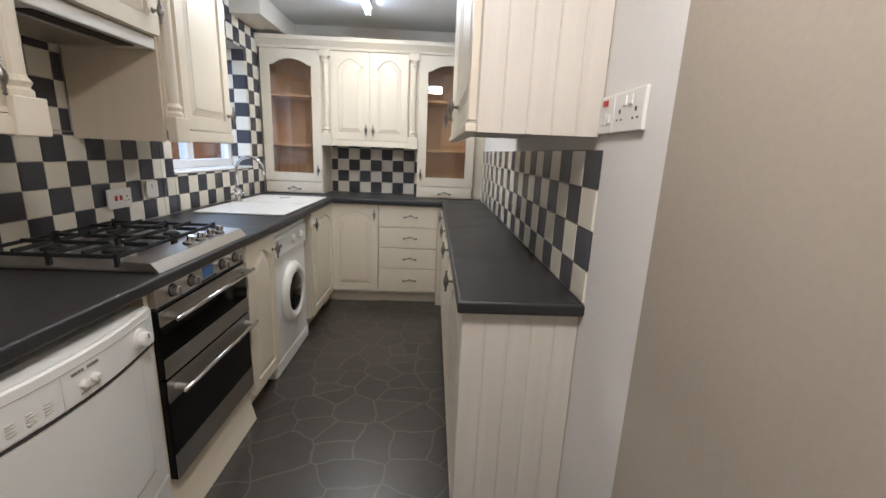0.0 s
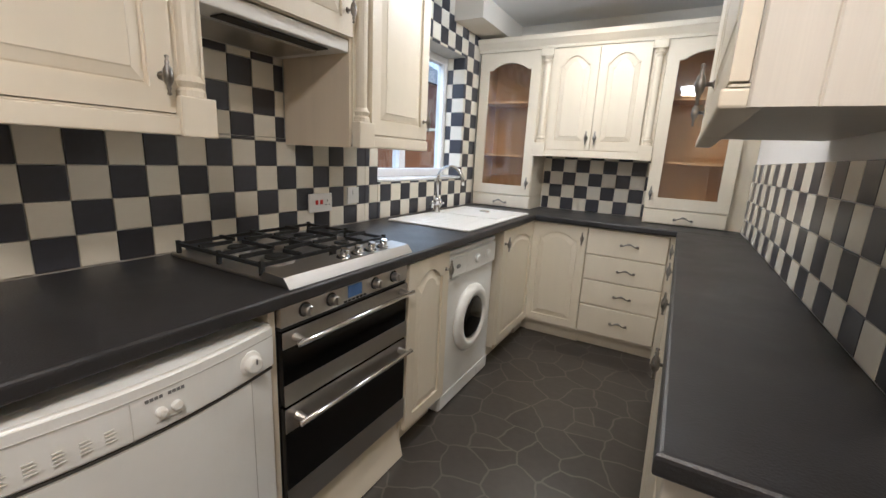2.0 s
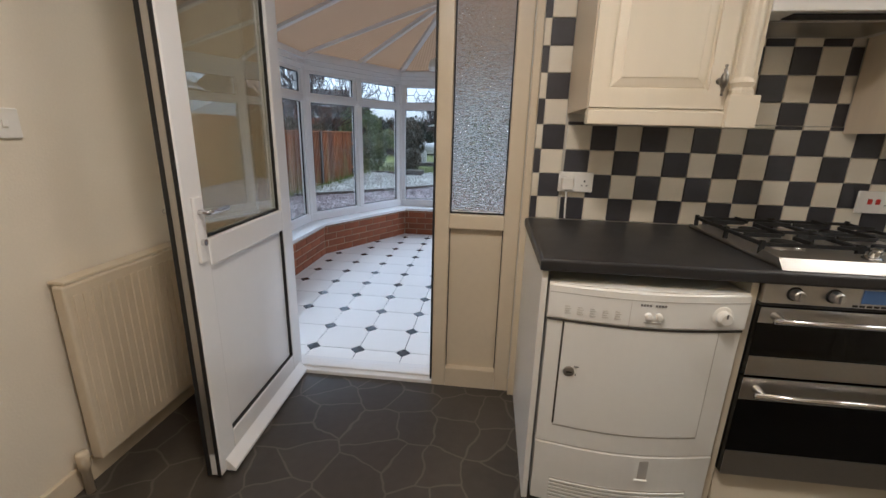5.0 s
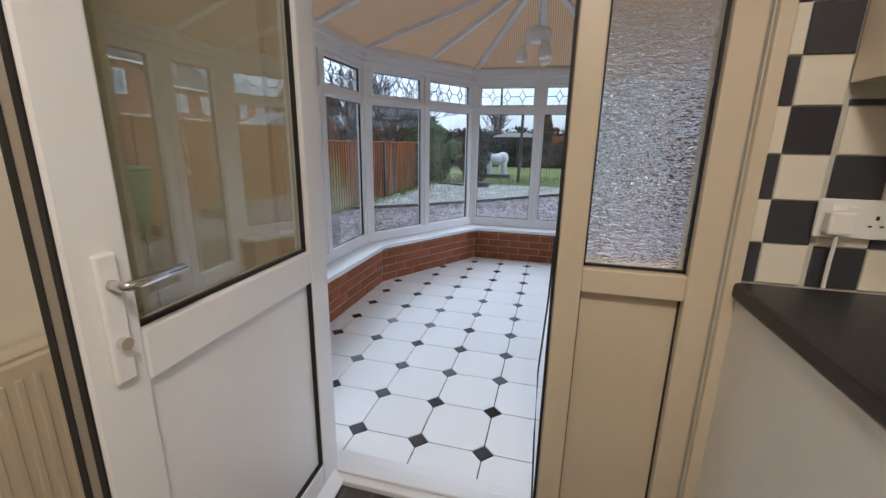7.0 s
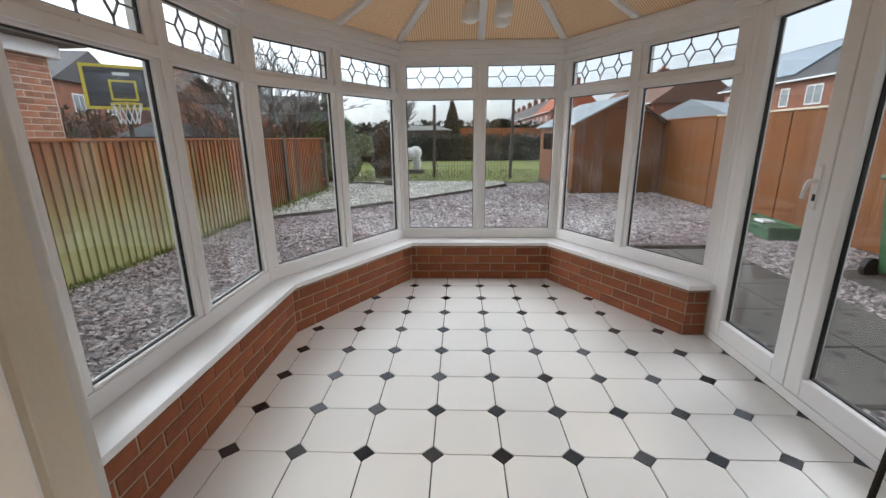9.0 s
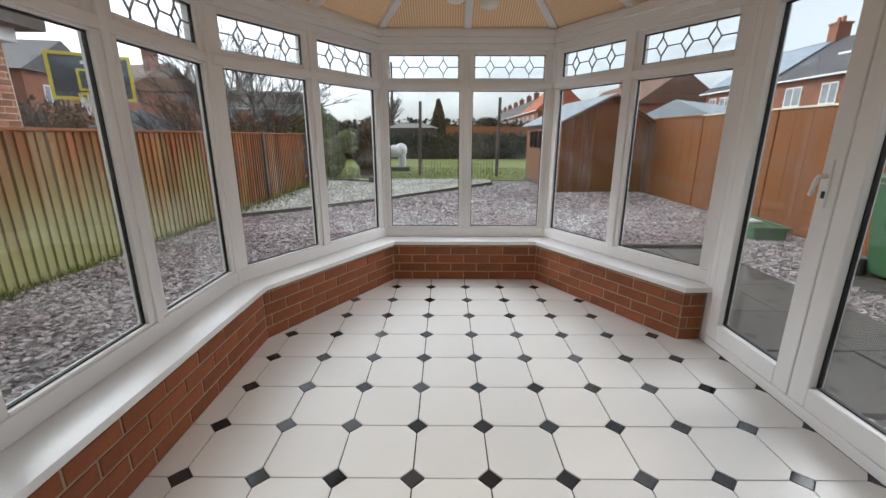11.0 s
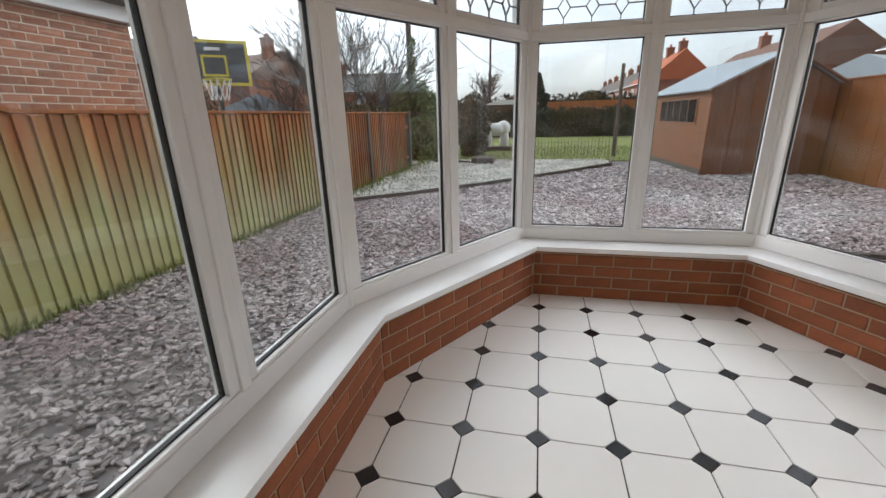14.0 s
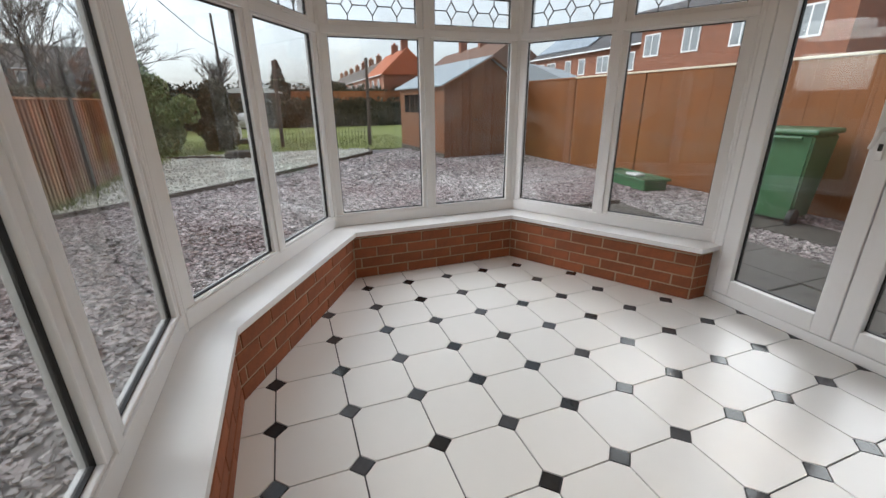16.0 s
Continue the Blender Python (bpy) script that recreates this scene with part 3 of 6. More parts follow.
# door between kitchen and conservatory: frame, side panel, open leaf
fr = thing("door_2", pose(0, 0, 0), "white plastic door frame with an obscured glass side panel", "door", kind="structure")
part("door_frame", boxes((1.96, 2.065, D0, D0 + 0.07, 0, 2.12), (1.96, 2.065, D1, D1 + 0.07, 0, 2.12), (1.96, 2.065, D2 - 0.07, D2, 0, 2.12), (1.96, 2.065, D0 + 0.07, D1, 2.05, 2.12), (1.96, 2.065, D1 + 0.07, D2 - 0.07, 2.05, 2.12), (1.96, 2.065, D1 + 0.07, D2 - 0.07, 0.875, 0.945), (1.96, 2.065, D1 + 0.07, D2 - 0.07, 0.0, 0.135), bevel=0.005), UPVC_WARM, fr)
part("threshold", boxes((1.915, 2.062, D0, D2, 0.0, 0.05), (1.97, 2.03, D0, D1, 0.05, 0.062), bevel=0.005), UPVC, fr)
part("lower_panel", boxes((2.0, 2.03, D1 + 0.07, D2 - 0.07, 0.135, 0.875)), UPVC_WARM, fr)
ob = part("pane", boxes((2.005, 2.015, D1 + 0.07, D2 - 0.07, 0.945, 2.05)), OBSCURE, fr, "obscured hammered glass pane")
ob.visible_shadow = False
a, b = D1 + 0.07, D2 - 0.07
part("gasket", boxes((2.03, 2.041, a, a + 0.006, 0.945, 2.05), (2.03, 2.041, b - 0.006, b, 0.945, 2.05), (2.03, 2.041, a, b, 0.945, 0.952), (2.03, 2.036, a, a + 0.004, 0.135, 0.875), (2.03, 2.036, b - 0.004, b, 0.135, 0.875), (2.03, 2.036, a, b, 0.871, 0.875)), DARK, fr)
part("seal", boxes((1.99, 2.066, D0 + 0.07, D0 + 0.077, 0.063, 2.05), (2.0, 2.018, D1 - 0.006, D1, 0.063, 2.05), (2.045, 2.068, D1 - 0.009, D1 - 0.001, 0.063, 2.05)), DARK, fr, "black rubber door seal")
part("strike_plate", boxes((2.02, 2.044, D1 - 0.004, D1 - 0.001, 0.93, 1.1), bevel=0.001), PEWTER, fr, "dull metal strike plate")

LW, LH = 0.76, 2.02
leaf = thing("door_3", pose(2.03, D0 + 0.085, 0.04, 0, 0, 2.5), "white half-glazed plastic door, standing open", "door", kind="structure")
part("door_leaf", boxes((0, 0.10, 0, 0.06, 0, LH), (LW - 0.10, LW, 0, 0.06, 0, LH), (0.10, LW - 0.10, 0, 0.06, 0, 0.13), (0.10, LW - 0.10, 0, 0.06, 0.80, 0.90), (0.10, LW - 0.10, 0, 0.06, LH - 0.1, LH), bevel=0.006), UPVC, leaf)
part("lower_panel", boxes((0.10, LW - 0.10, 0.018, 0.042, 0.13, 0.80)), UPVC, leaf)
ob = part("pane", boxes((0.10, LW - 0.10, 0.026, 0.034, 0.90, LH - 0.1)), DOOR_GLASS, leaf, "clear glass pane")
ob.visible_shadow = False
part("gasket", boxes((0.10, 0.107, 0.034, 0.046, 0.90, LH - 0.1), (LW - 0.107, LW - 0.10, 0.034, 0.046, 0.90, LH - 0.1), (0.10, LW - 0.10, 0.034, 0.046, 0.90, 0.908), (0.10, 0.105, 0.042, 0.056, 0.13, 0.8), (0.10, LW - 0.10, 0.042, 0.056, 0.13, 0.135), (LW, LW + 0.004, 0.004, 0.02, 0, LH), (LW, LW + 0.004, 0.044, 0.056, 0, LH)), DARK, leaf)
part("weatherboard", extrude_poly(bmesh.new(), [(0.03, 0.06, 0.0), (0.03, 0.095, 0.0), (0.03, 0.095, 0.012), (0.03, 0.06, 0.05)], (LW - 0.06, 0, 0)), UPVC, leaf)
part("lock_strip", boxes((LW, LW + 0.003, 0.02, 0.042, 0.1, LH - 0.1)), STEEL, leaf)
for side, y0, y1 in ((1, 0.06, 0.072), (-1, -0.012, 0.0)):
    hd = part("door_handle", boxes((LW - 0.07, LW - 0.035, y0, y1, 0.83, 1.05), bevel=0.004), UPVC, leaf, "white handle plate with brass lever")
    yy = 0.105 if side > 0 else -0.045
    part("lever", tube(bmesh.new(), [(LW - 0.052, (y0 + y1) / 2, 1.0), (LW - 0.052, yy, 1.0), (LW - 0.062, yy, 1.0), (LW - 0.16, yy, 1.0)], 0.009), CHROME, hd, smooth=True)
    part("lock_barrel", lathe(bmesh.new(), [(0.011, 0), (0.011, 0.012)], 12, pose(LW - 0.052, y1 if side > 0 else y0 - 0.012, 0.9, -90 if side > 0 else -90, 0, 0)), CHROME, hd)

# conservatory light
cl = thing("pendant_light", pose(-0.25, 1.15, RZ - 0.03), "white ceiling light with glass shades under the roof ridge", "ceiling light")
part("rose", lathe(bmesh.new(), [(0.06, -0.04), (0.07, -0.02), (0.07, 0.0)], 20), UPVC, cl, smooth=True)
part("rod", tube(bmesh.new(), [(0, 0, -0.04), (0, 0, -0.46)], 0.012, 10), UPVC, cl)
part("body", lathe(bmesh.new(), [(0.03, -0.57), (0.085, -0.56), (0.1, -0.51), (0.09, -0.47), (0.03, -0.45)], 24), UPVC, cl, smooth=True)
for k in range(3):
    a = 2 * math.pi * k / 3 + 0.5
    ar = part("arm", tube(bmesh.new(), [(0.06 * math.cos(a), 0.06 * math.sin(a), -0.55), (0.11 * math.cos(a), 0.11 * math.sin(a), -0.59)], 0.012, 8), UPVC, cl)
    part("shade", lathe(bmesh.new(), [(0.02, 0), (0.035, -0.02), (0.05, -0.07), (0.045, -0.1), (0.03, -0.11)], 16, pose(0.12 * math.cos(a), 0.12 * math.sin(a), -0.585)), PLASTIC_W, ar, "white glass shade", smooth=True)
# loose cable hanging beside the door jamb
tagged(part("hanging_cable", tube(bmesh.new(), [(1.95, 1.362, 1.0), (1.945, 1.358, 0.8), (1.94, 1.345, 0.55), (1.945, 1.35, 0.3), (1.95, 1.36, 0.03)], 0.003, 6), DARK), "loose black cable hanging beside the door frame", "cable")

# ---- kitchen units ----
def arch_outline(x0, x1, z0, z1, rise, n=10):
    """A panel outline whose top swells in a cathedral arch."""
    pts = [(x0, z0), (x1, z0), (x1, z1 - rise)]
    for k in range(n + 1):
        f = k / n
        pts.append((x1 + (x0 - x1) * (0.08 + 0.84 * f), z1 - rise + rise * math.sin(math.pi * f) ** 0.8 if rise else z1))
    pts.append((x0, z1 - rise))
    return pts


def door_mesh(w, h, rise=0.05, glazed=False, stile=0.058):
    """Cream moulded door in the xz plane, front towards -y."""
    bm = bmesh.new()
    g = 0.002
    outer_pts = [(g, g), (w - g, g), (w - g, h - g), (g, h - g)]
    hole = arch_outline(stile, w - stile, stile, h - stile, rise)
    lo = [bm.verts.new((x, -0.020, z)) for x, z in outer_pts]
    li = [bm.verts.new((x, -0.020, z)) for x, z in hole]
    es = [bm.edges.new((v[k], v[(k + 1) % len(v)])) for v in (lo, li) for k in range(len(v))]
    bmesh.ops.triangle_fill(bm, edges=es, use_beauty=True)
    ex = bmesh.ops.extrude_face_region(bm, geom=list(bm.faces))
    bmesh.ops.translate(bm, vec=(0, 0.020, 0), verts=[v for v in ex["geom"] if isinstance(v, bmesh.types.BMVert)])
    if not glazed:
        box(bm, stile - 0.004, w - stile + 0.004, -0.010, -0.003, stile - 0.004, h - stile + 0.004)
        loops = []
        for inset, yy in ((0.006, -0.0095), (0.010, -0.0125), (0.034, -0.0185), (0.037, -0.0205)):
            k = stile + inset
            loops.append([bm.verts.new((x, yy, z)) for x, z in arch_outline(k, w - k, k, h - k, rise)])
        for p, q in zip(loops, loops[1:]):
            for k in range(len(p)):
                bm.faces.new((p[k], p[(k + 1) % len(p)], q[(k + 1) % len(p)], q[k]))
        bm.faces.new(loops[-1])
    return bm


def cup_handle(parent, x, z, y=-0.022):
    """Ornate pewter knob bar, upright."""
    m = pose(x, y - 0.026, z)
    bm = lathe(bmesh.new(), [(0.001, -0.046), (0.0055, -0.043), (0.003, -0.036), (0.0055, -0.030), (0.0045, -0.024), (0.010, -0.014), (0.0125, 0), (0.010, 0.014), (0.0045, 0.024), (0.0055, 0.030), (0.003, 0.036), (0.0055, 0.043), (0.001, 0.046)], 10, m)
    lathe(bm, [(0.011, 0), (0.005, 0.005), (0.005, 0.026)], 8, pose(x, y + 0.002, z, 90, 0, 0))
    return part("handle", bm, PEWTER, parent, "ornate pewter handle", smooth=True)


def bow_handle(parent, x, z, y=-0.022, w=0.10):
    pts = []
    for k in range(13):
        f = k / 12 * 2 - 1
        pts.append((x + f * w / 2, y - 0.026 * (1 - f ** 4) - 0.002, z + 0.010 * math.cos(f * math.pi * 1.0) - 0.006))
    bm = tube(bmesh.new(), pts, [0.006, 0.004, 0.0035, 0.0035, 0.004, 0.0055, 0.007, 0.0055, 0.004, 0.0035, 0.0035, 0.004, 0.006], 8)
    for s in (-1, 1):
        lathe(bm, [(0.009, 0), (0.009, 0.003), (0.004, 0.005)], 10, pose(x + s * w / 2, y + 0.002, z - 0.015, 90, 0, 0))
    return part("handle", bm, PEWTER, parent, "pewter bow handle", smooth=True)


def base_cabinet(m, w, depth, label, doors=1, hinge=1, z0=0.15, z1=0.905, plinth=True, side=CREAM, back=0.0, rise=0.05, group="base cabinets"):
    c = thing("base_cabinet", m, label, "cabinet", group)
    part("body", boxes((0, w, 0.001, depth, z0 - 0.02, z1)), side, c)
    if plinth:
        part("plinth", boxes((0, w, 0.06, 0.075, FK, z0 - 0.021)), CREAM, c)
    dw = w / doors
    for k in range(doors):
        d = part("door", door_mesh(dw, z1 - z0, rise), CREAM, c, m=pose(k * dw, 0, z0))
        hx = dw - 0.03 if (hinge > 0) == (k % 2 == 0) else 0.03
        cup_handle(d, hx, z1 - z0 - 0.085)
    return c


def grooved_panel(x0, x1, y0, y1, z0, z1, label, pitch=0.062):
    """Boarded end panel: upright boards with fine V joints on the side facing -y."""
    t = thing("end_panel", pose(x0, y0, z0), label, "panel", "boarded end panels")
    n = max(1, round((x1 - x0) / pitch))
    w, d, c = (x1 - x0) / n, y1 - y0, 0.0025
    for k in range(n):
        a, b = w * k, w * (k + 1)
        part("board", extrude_poly(bmesh.new(), [(a, d, 0), (b, d, 0), (b, c, 0), (b - c, 0, 0), (a + c, 0, 0), (a, c, 0)], (0, 0, z1 - z0)), PALE_SIDE, t)
    return t


LEFT = lambda y, x=2.70: pose(x, y, 0, 0, 0, 90)
RIGHT = lambda y, x=3.665: pose(x, y, 0, 0, 0, -90)
FAR = lambda x, y=4.685: pose(x, y, 0)

base_cabinet(LEFT(3.052), 0.335, 0.58, "narrow cream base cabinet between oven and washing machine", hinge=1)
base_cabinet(LEFT(4.07), 0.60, 0.58, "cream base cabinet under the sink", hinge=-1)
base_cabinet(FAR(2.705), 0.395, 0.5, "cream corner base cabinet with arched panel door", hinge=1)
for k in range(4):
    base_cabinet(RIGHT(2.36 + 0.57 * (k + 1)), 0.568, 0.30, "shallow cream base cabinet under the narrow worktop", hinge=-1, group="shallow base cabinets", rise=0.05)
grooved_panel(3.645, XR - 0.002, 2.343, 2.359, FK, 0.905, "pale boarded end panel under the narrow worktop")
tagged(part("end_panel", boxes((XW + 0.002, 2.715, 1.795, 1.815, FK, 0.905), bevel=0.002), PLASTIC_W), "white end panel beside the tumble dryer", "panel")
tagged(part("filler_panel", boxes((XW + 0.3, 2.70, 2.412, 2.434, FK, 0.905), bevel=0.002), CREAM), "cream filler panel between dryer and oven", "panel")

tagged(part("corner_post", boxes((2.66, 2.704, 4.655, 4.70, 0.13, 0.905), (2.64, 2.66, 4.6, 4.76, FK, 0.129)), CREAM), "cream corner post between the base cabinets", "panel")
tagged(part("filler_panel", boxes((3.604, 3.664, 4.672, 4.69, FK, 0.905), bevel=0.002), CREAM), "cream filler panel between drawers and shallow cabinets", "panel")
# drawer unit
dr = thing("drawer_unit", FAR(3.102), "cream drawer unit with four drawers", "drawers")
part("body", boxes((0, 0.50, 0.001, 0.5, 0.13, 0.905)), CREAM, dr)
part("plinth", boxes((-0.47, 0.55, 0.075, 0.09, FK, 0.128)), CREAM, dr)
zs = [0.15, 0.358, 0.54, 0.72, 0.905]
for a, b in zip(zs, zs[1:]):
    bm = box(bmesh.new(), 0.002, 0.498, -0.02, 0, 0, b - a - 0.004, bevel=0.006, seg=3)
    d = part("drawer_front", bm, CREAM, dr, m=pose(0, 0, a))
    bow_handle(d, 0.27, (b - a) * 0.55)

# worktops
def worktop(name, pts, label):
    bm = extrude_poly(bmesh.new(), [(x, y, 0.91) for x, y in pts], (0, 0, 0.04))
    es = [e for e in bm.edges if abs(e.verts[0].co.z - e.verts[1].co.z) < 1e-6]
    bmesh.ops.bevel(bm, geom=es, offset=0.010, segments=3, profile=0.5, affect='EDGES')
    return tagged(part(name, bm, WORKTOP), label, "worktop")


worktop("worktop", [(XW, 1.785), (2.735, 1.785), (2.735, 4.635), (3.98, 4.635), (3.98, YF), (XW, YF)], "black textured worktop along hob, sink and end wall")
worktop("narrow_worktop", [(3.628, 2.315), (XR, 2.315), (XR, 4.634), (3.628, 4.634)], "narrow black textured worktop along the side wall")


# wall units
def wall_unit(name, m, w, depth, z0, z1, label, doors=1, hinge=1, glazed=False, rise=0.05, side=CREAM_SIDE, rail=True, drop=0.052, group="wall cabinets"):
    c = thing(name, m, label, "cabinet", group)
    t = 0.018
    if glazed:
        part("body", boxes((0, t, 0.001, depth, z0, z1), (w - t, w, 0.001, depth, z0, z1), (t, w - t, 0.001, depth, z0, z0 + t), (t, w - t, 0.001, depth, z1 - t, z1)), CREAM, c)
        part("back_panel", boxes((t, w - t, depth - 0.01, depth - 0.002, z0 + t, z1 - t), (t, t + 0.003, 0.01, depth - 0.01, z0 + t, z1 - t), (w - t - 0.003, w - t, 0.01, depth - 0.01, z0 + t, z1 - t), (t, w - t, 0.01, depth - 0.01, z0 + t, z0 + t + 0.003)), OAK, c, "oak veneer lining")
        for f in (0.28, 0.66):
            part("shelf", boxes((t + 0.003, w - t - 0.003, 0.03, depth - 0.01, z0 + (z1 - z0) * f, z0 + (z1 - z0) * f + 0.016)), OAK, c, "oak veneer shelf")
    else:
        part("body", boxes((0, w, 0.001, depth, z0, z1)), side, c)
    dw = w / doors
    for k in range(doors):
        d = part("door", door_mesh(dw, z1 - z0, rise, glazed, stile=0.075 if glazed else 0.058), CREAM, c, m=pose(k * dw, 0, z0))
        if glazed:
            p = part("pane", boxes((0.07, dw - 0.07, -0.012, -0.008, 0.07, z1 - z0 - 0.07)), CAB_GLASS, d, "clear glass door pane")
            p.visible_shadow = False
        hx = dw - 0.03 if (hinge > 0) == (k % 2 == 0) else 0.03
        cup_handle(d, hx, 0.085 if not glazed else 0.10)
    if rail:
        part("light_rail", boxes((-0.0, w, -0.028, 0.02, z0 - drop, z0 - 0.006), (0, w, -0.02, 0.01, z0 - 0.006, z0 - 0.001), bevel=0.004), CREAM, c)
    return c


def pilaster(m, w, z0, z1, label):
    """Turned half column on a square block."""
    p = thing("pilaster", m, label, "pilaster", "turned pilasters")
    part("back_board", boxes((0, w, 0.0, 0.30, z0, z1)), CREAM, p)
    part("base_block", boxes((-0.004, w + 0.004, -0.04, 0.0, z0 - 0.055, z0 + 0.045), bevel=0.004), CREAM, p)
    r = w * 0.42
    bm = lathe(bmesh.new(), [(r, z0 + 0.045), (r, z0 + 0.06), (r * 0.8, z0 + 0.068), (r * 1.0, z0 + 0.082), (r * 0.7, z0 + 0.098), (r * 0.72, z1 - 0.1), (r * 1.0, z1 - 0.085), (r * 0.8, z1 - 0.07), (r, z1 - 0.06), (r, z1 - 0.05)], 16, pose(w / 2, -0.004, 0))
    part("column", bm, CREAM, p, smooth=False)
    part("capital", boxes((-0.004, w + 0.004, -0.04, 0.0, z1 - 0.05, z1), bevel=0.004), CREAM, p)
    return p


ZW0, ZW1 = 1.40, 2.12
WU = lambda y: pose(2.46, y, 0, 0, 0, 90)
wall_unit("wall_cabinet", WU(1.925), 0.42, 0.373, ZW0, ZW1, "cream wall cabinet with arched panel door beside the cooker hood")
pilaster(WU(2.348), 0.085, ZW0, ZW1, "cream turned pilaster beside the cooker hood")
pilaster(WU(3.01), 0.085, ZW0, ZW1, "cream turned pilaster beside the cooker hood")
tagged(part("hood_side_panel", boxes((XW + 0.008, 2.455, 2.995, 3.009, 1.345, ZW1)), CREAM_SIDE), "cream panel beside the cooker hood", "panel")
wall_unit("wall_cabinet", WU(3.10), 0.42, 0.373, ZW0, ZW1, "cream wall cabinet with grooved door beside the window", rise=0.03)
hu = wall_unit("hood_cabinet", WU(2.436), 0.556, 0.373, 1.735, ZW1, "cream cabinet above the built-in cooker hood", rise=0.0, rail=False)
hood = thing("cooker_hood", pose(2.30, 2.715, 1.70), "grey built-in cooker hood", "cooker hood")
part("body", boxes((-0.215, 0.155, -0.278, 0.278, -0.012, 0.032), bevel=0.004), PLASTIC_W, hood)
part("filter_grille", boxes((-0.17, 0.05, -0.22, 0.22, -0.018, -0.0125), bevel=0.002), STEEL, hood)
part("control_strip", boxes((0.07, 0.13, -0.2, 0.2, -0.017, -0.0125), bevel=0.002), DARK, hood)

# end wall run
yf = 4.905
wall_unit("glazed_cabinet", pose(2.10, yf, 0), 0.49, 0.293, 1.055, ZW1, "cream glazed cabinet with oak lining on the worktop", glazed=True, rise=0.05, rail=False, hinge=1, group="glazed cabinets")
wall_unit("glazed_cabinet", pose(3.405, yf, 0), 0.49, 0.293, 1.055, ZW1, "cream glazed cabinet with oak lining on the worktop", glazed=True, rise=0.05, rail=False, hinge=-1, group="glazed cabinets")
for x0 in (2.10, 3.405):
    c = thing("small_drawer", pose(x0, yf, 0), "small cream drawer under the glazed cabinet", "drawers", "small drawers")
    part("body", boxes((0, 0.49, 0.001, 0.29, 0.951, 1.053)), CREAM, c)
    d = part("drawer_front", box(bmesh.new(), 0.002, 0.488, -0.02, 0, 0.955, 1.05, bevel=0.006, seg=3), CREAM, c)
    bow_handle(d, 0.245, 1.005)
wall_unit("wall_cabinet", pose(2.675, yf, 0), 0.645, 0.293, ZW0 + 0.02, ZW1, "cream double wall cabinet with arched doors", doors=2, rise=0.06)
pilaster(pose(2.592, yf, 0), 0.08, ZW0 + 0.02, ZW1, "cream turned pilaster beside the glazed cabinet")
pilaster(pose(3.323, yf, 0), 0.08, ZW0 + 0.02, ZW1, "cream turned pilaster beside the glazed cabinet")
bm = bmesh.new()
extrude_poly(bm, [(2.09, yf - 0.03, ZW1 + 0.001), (2.09, yf - 0.035, ZW1 + 0.02), (2.09, yf - 0.07, ZW1 + 0.06), (2.09, yf - 0.075, ZW1 + 0.09), (2.09, yf + 0.05, ZW1 + 0.09), (2.09, yf + 0.05, ZW1 + 0.001)], (1.81, 0, 0))
tagged(part("cornice", bm, CREAM), "cream moulded cornice on top of the cabinets", "cornice")
tagged(part("filler_panel", boxes((3.897, XR - 0.001, yf + 0.01, yf + 0.03, 0.952, ZW1)), CREAM), "cream filler panel beside the glazed cabinet", "panel")

# side wall units
for k in range(2):
    wall_unit("wall_cabinet", pose(3.655, 2.37 + 0.56 * (k + 1), 0, 0, 0, -90), 0.56, 0.326, ZW0 + 0.034, ZW1 + 0.1, "cream wall cabinet with pale woodgrain side", hinge=-1, drop=0.03, side=PALE_SIDE, group="side wall cabinets")
grooved_panel(3.657, XR - 0.002, 2.356, 2.3695, ZW0 + 0.004, ZW1 + 0.1, "pale boarded end panel on the wall cabinets")

# ---- appliances ----
dy = thing("tumble_dryer", pose(2.722, 1.822, 0, 0, 0, 90), "white tumble dryer with a bowed front under the worktop", "tumble dryer")
DW, BOW = 0.585, 0.036


def bowed(x0, x1, z0, z1, out, back, n=14, round_to=0.0):
    """A panel whose front swells outwards across the width of the dryer."""
    pts = [(x0 + (x1 - x0) * k / n, out - BOW * math.sin(math.pi * (x0 + (x1 - x0) * k / n) / DW)) for k in range(n + 1)]
    bm = extrude_poly(bmesh.new(), [(x, y, z0) for x, y in pts] + [(x1, back, z0), (x0, back, z0)], (0, 0, z1 - z0))
    if round_to:
        bmesh.ops.bevel(bm, geom=[e for e in bm.edges if all(v.co.y < back - 0.001 for v in e.verts) and abs(e.verts[0].co.z - e.verts[1].co.z) < 1e-5], offset=round_to, segments=3, affect='EDGES')
    return bm


part("body", boxes((0.004, DW - 0.004, 0.03, 0.60, FK + 0.01, 0.872), bevel=0.008), APPL, dy)
for x in (0.05, DW - 0.05):
    part("foot", lathe(bmesh.new(), [(0.02, FK), (0.018, FK + 0.012)], 12, pose(x, 0.08, 0)), DARK, dy)
pan = part("control_panel", bowed(0.0, DW, 0.752, 0.872, 0.0, 0.034, round_to=0.008), APPL, dy)
part("fascia_seam", bowed(0.002, DW - 0.002, 0.842, 0.8445, -0.0012, 0.02), PALE_LINE, pan)
part("fascia_seam", bowed(0.002, DW - 0.002, 0.746, 0.7515, 0.004, 0.034), SEAM, dy)
part("front_panel", bowed(0.004, DW - 0.004, 0.292, 0.7455, 0.008, 0.034), APPL, dy)
dd = part("door", bowed(0.055, DW - 0.075, 0.365, 0.744, 0.0055, 0.02, round_to=0.003), APPL, dy, "white bowed dryer door")
part("door_seam", boxes((0.049, 0.0548, -0.005, 0.012, 0.37, 0.744), bevel=0.001), SEAM, dd, "dark gap on the opening side")
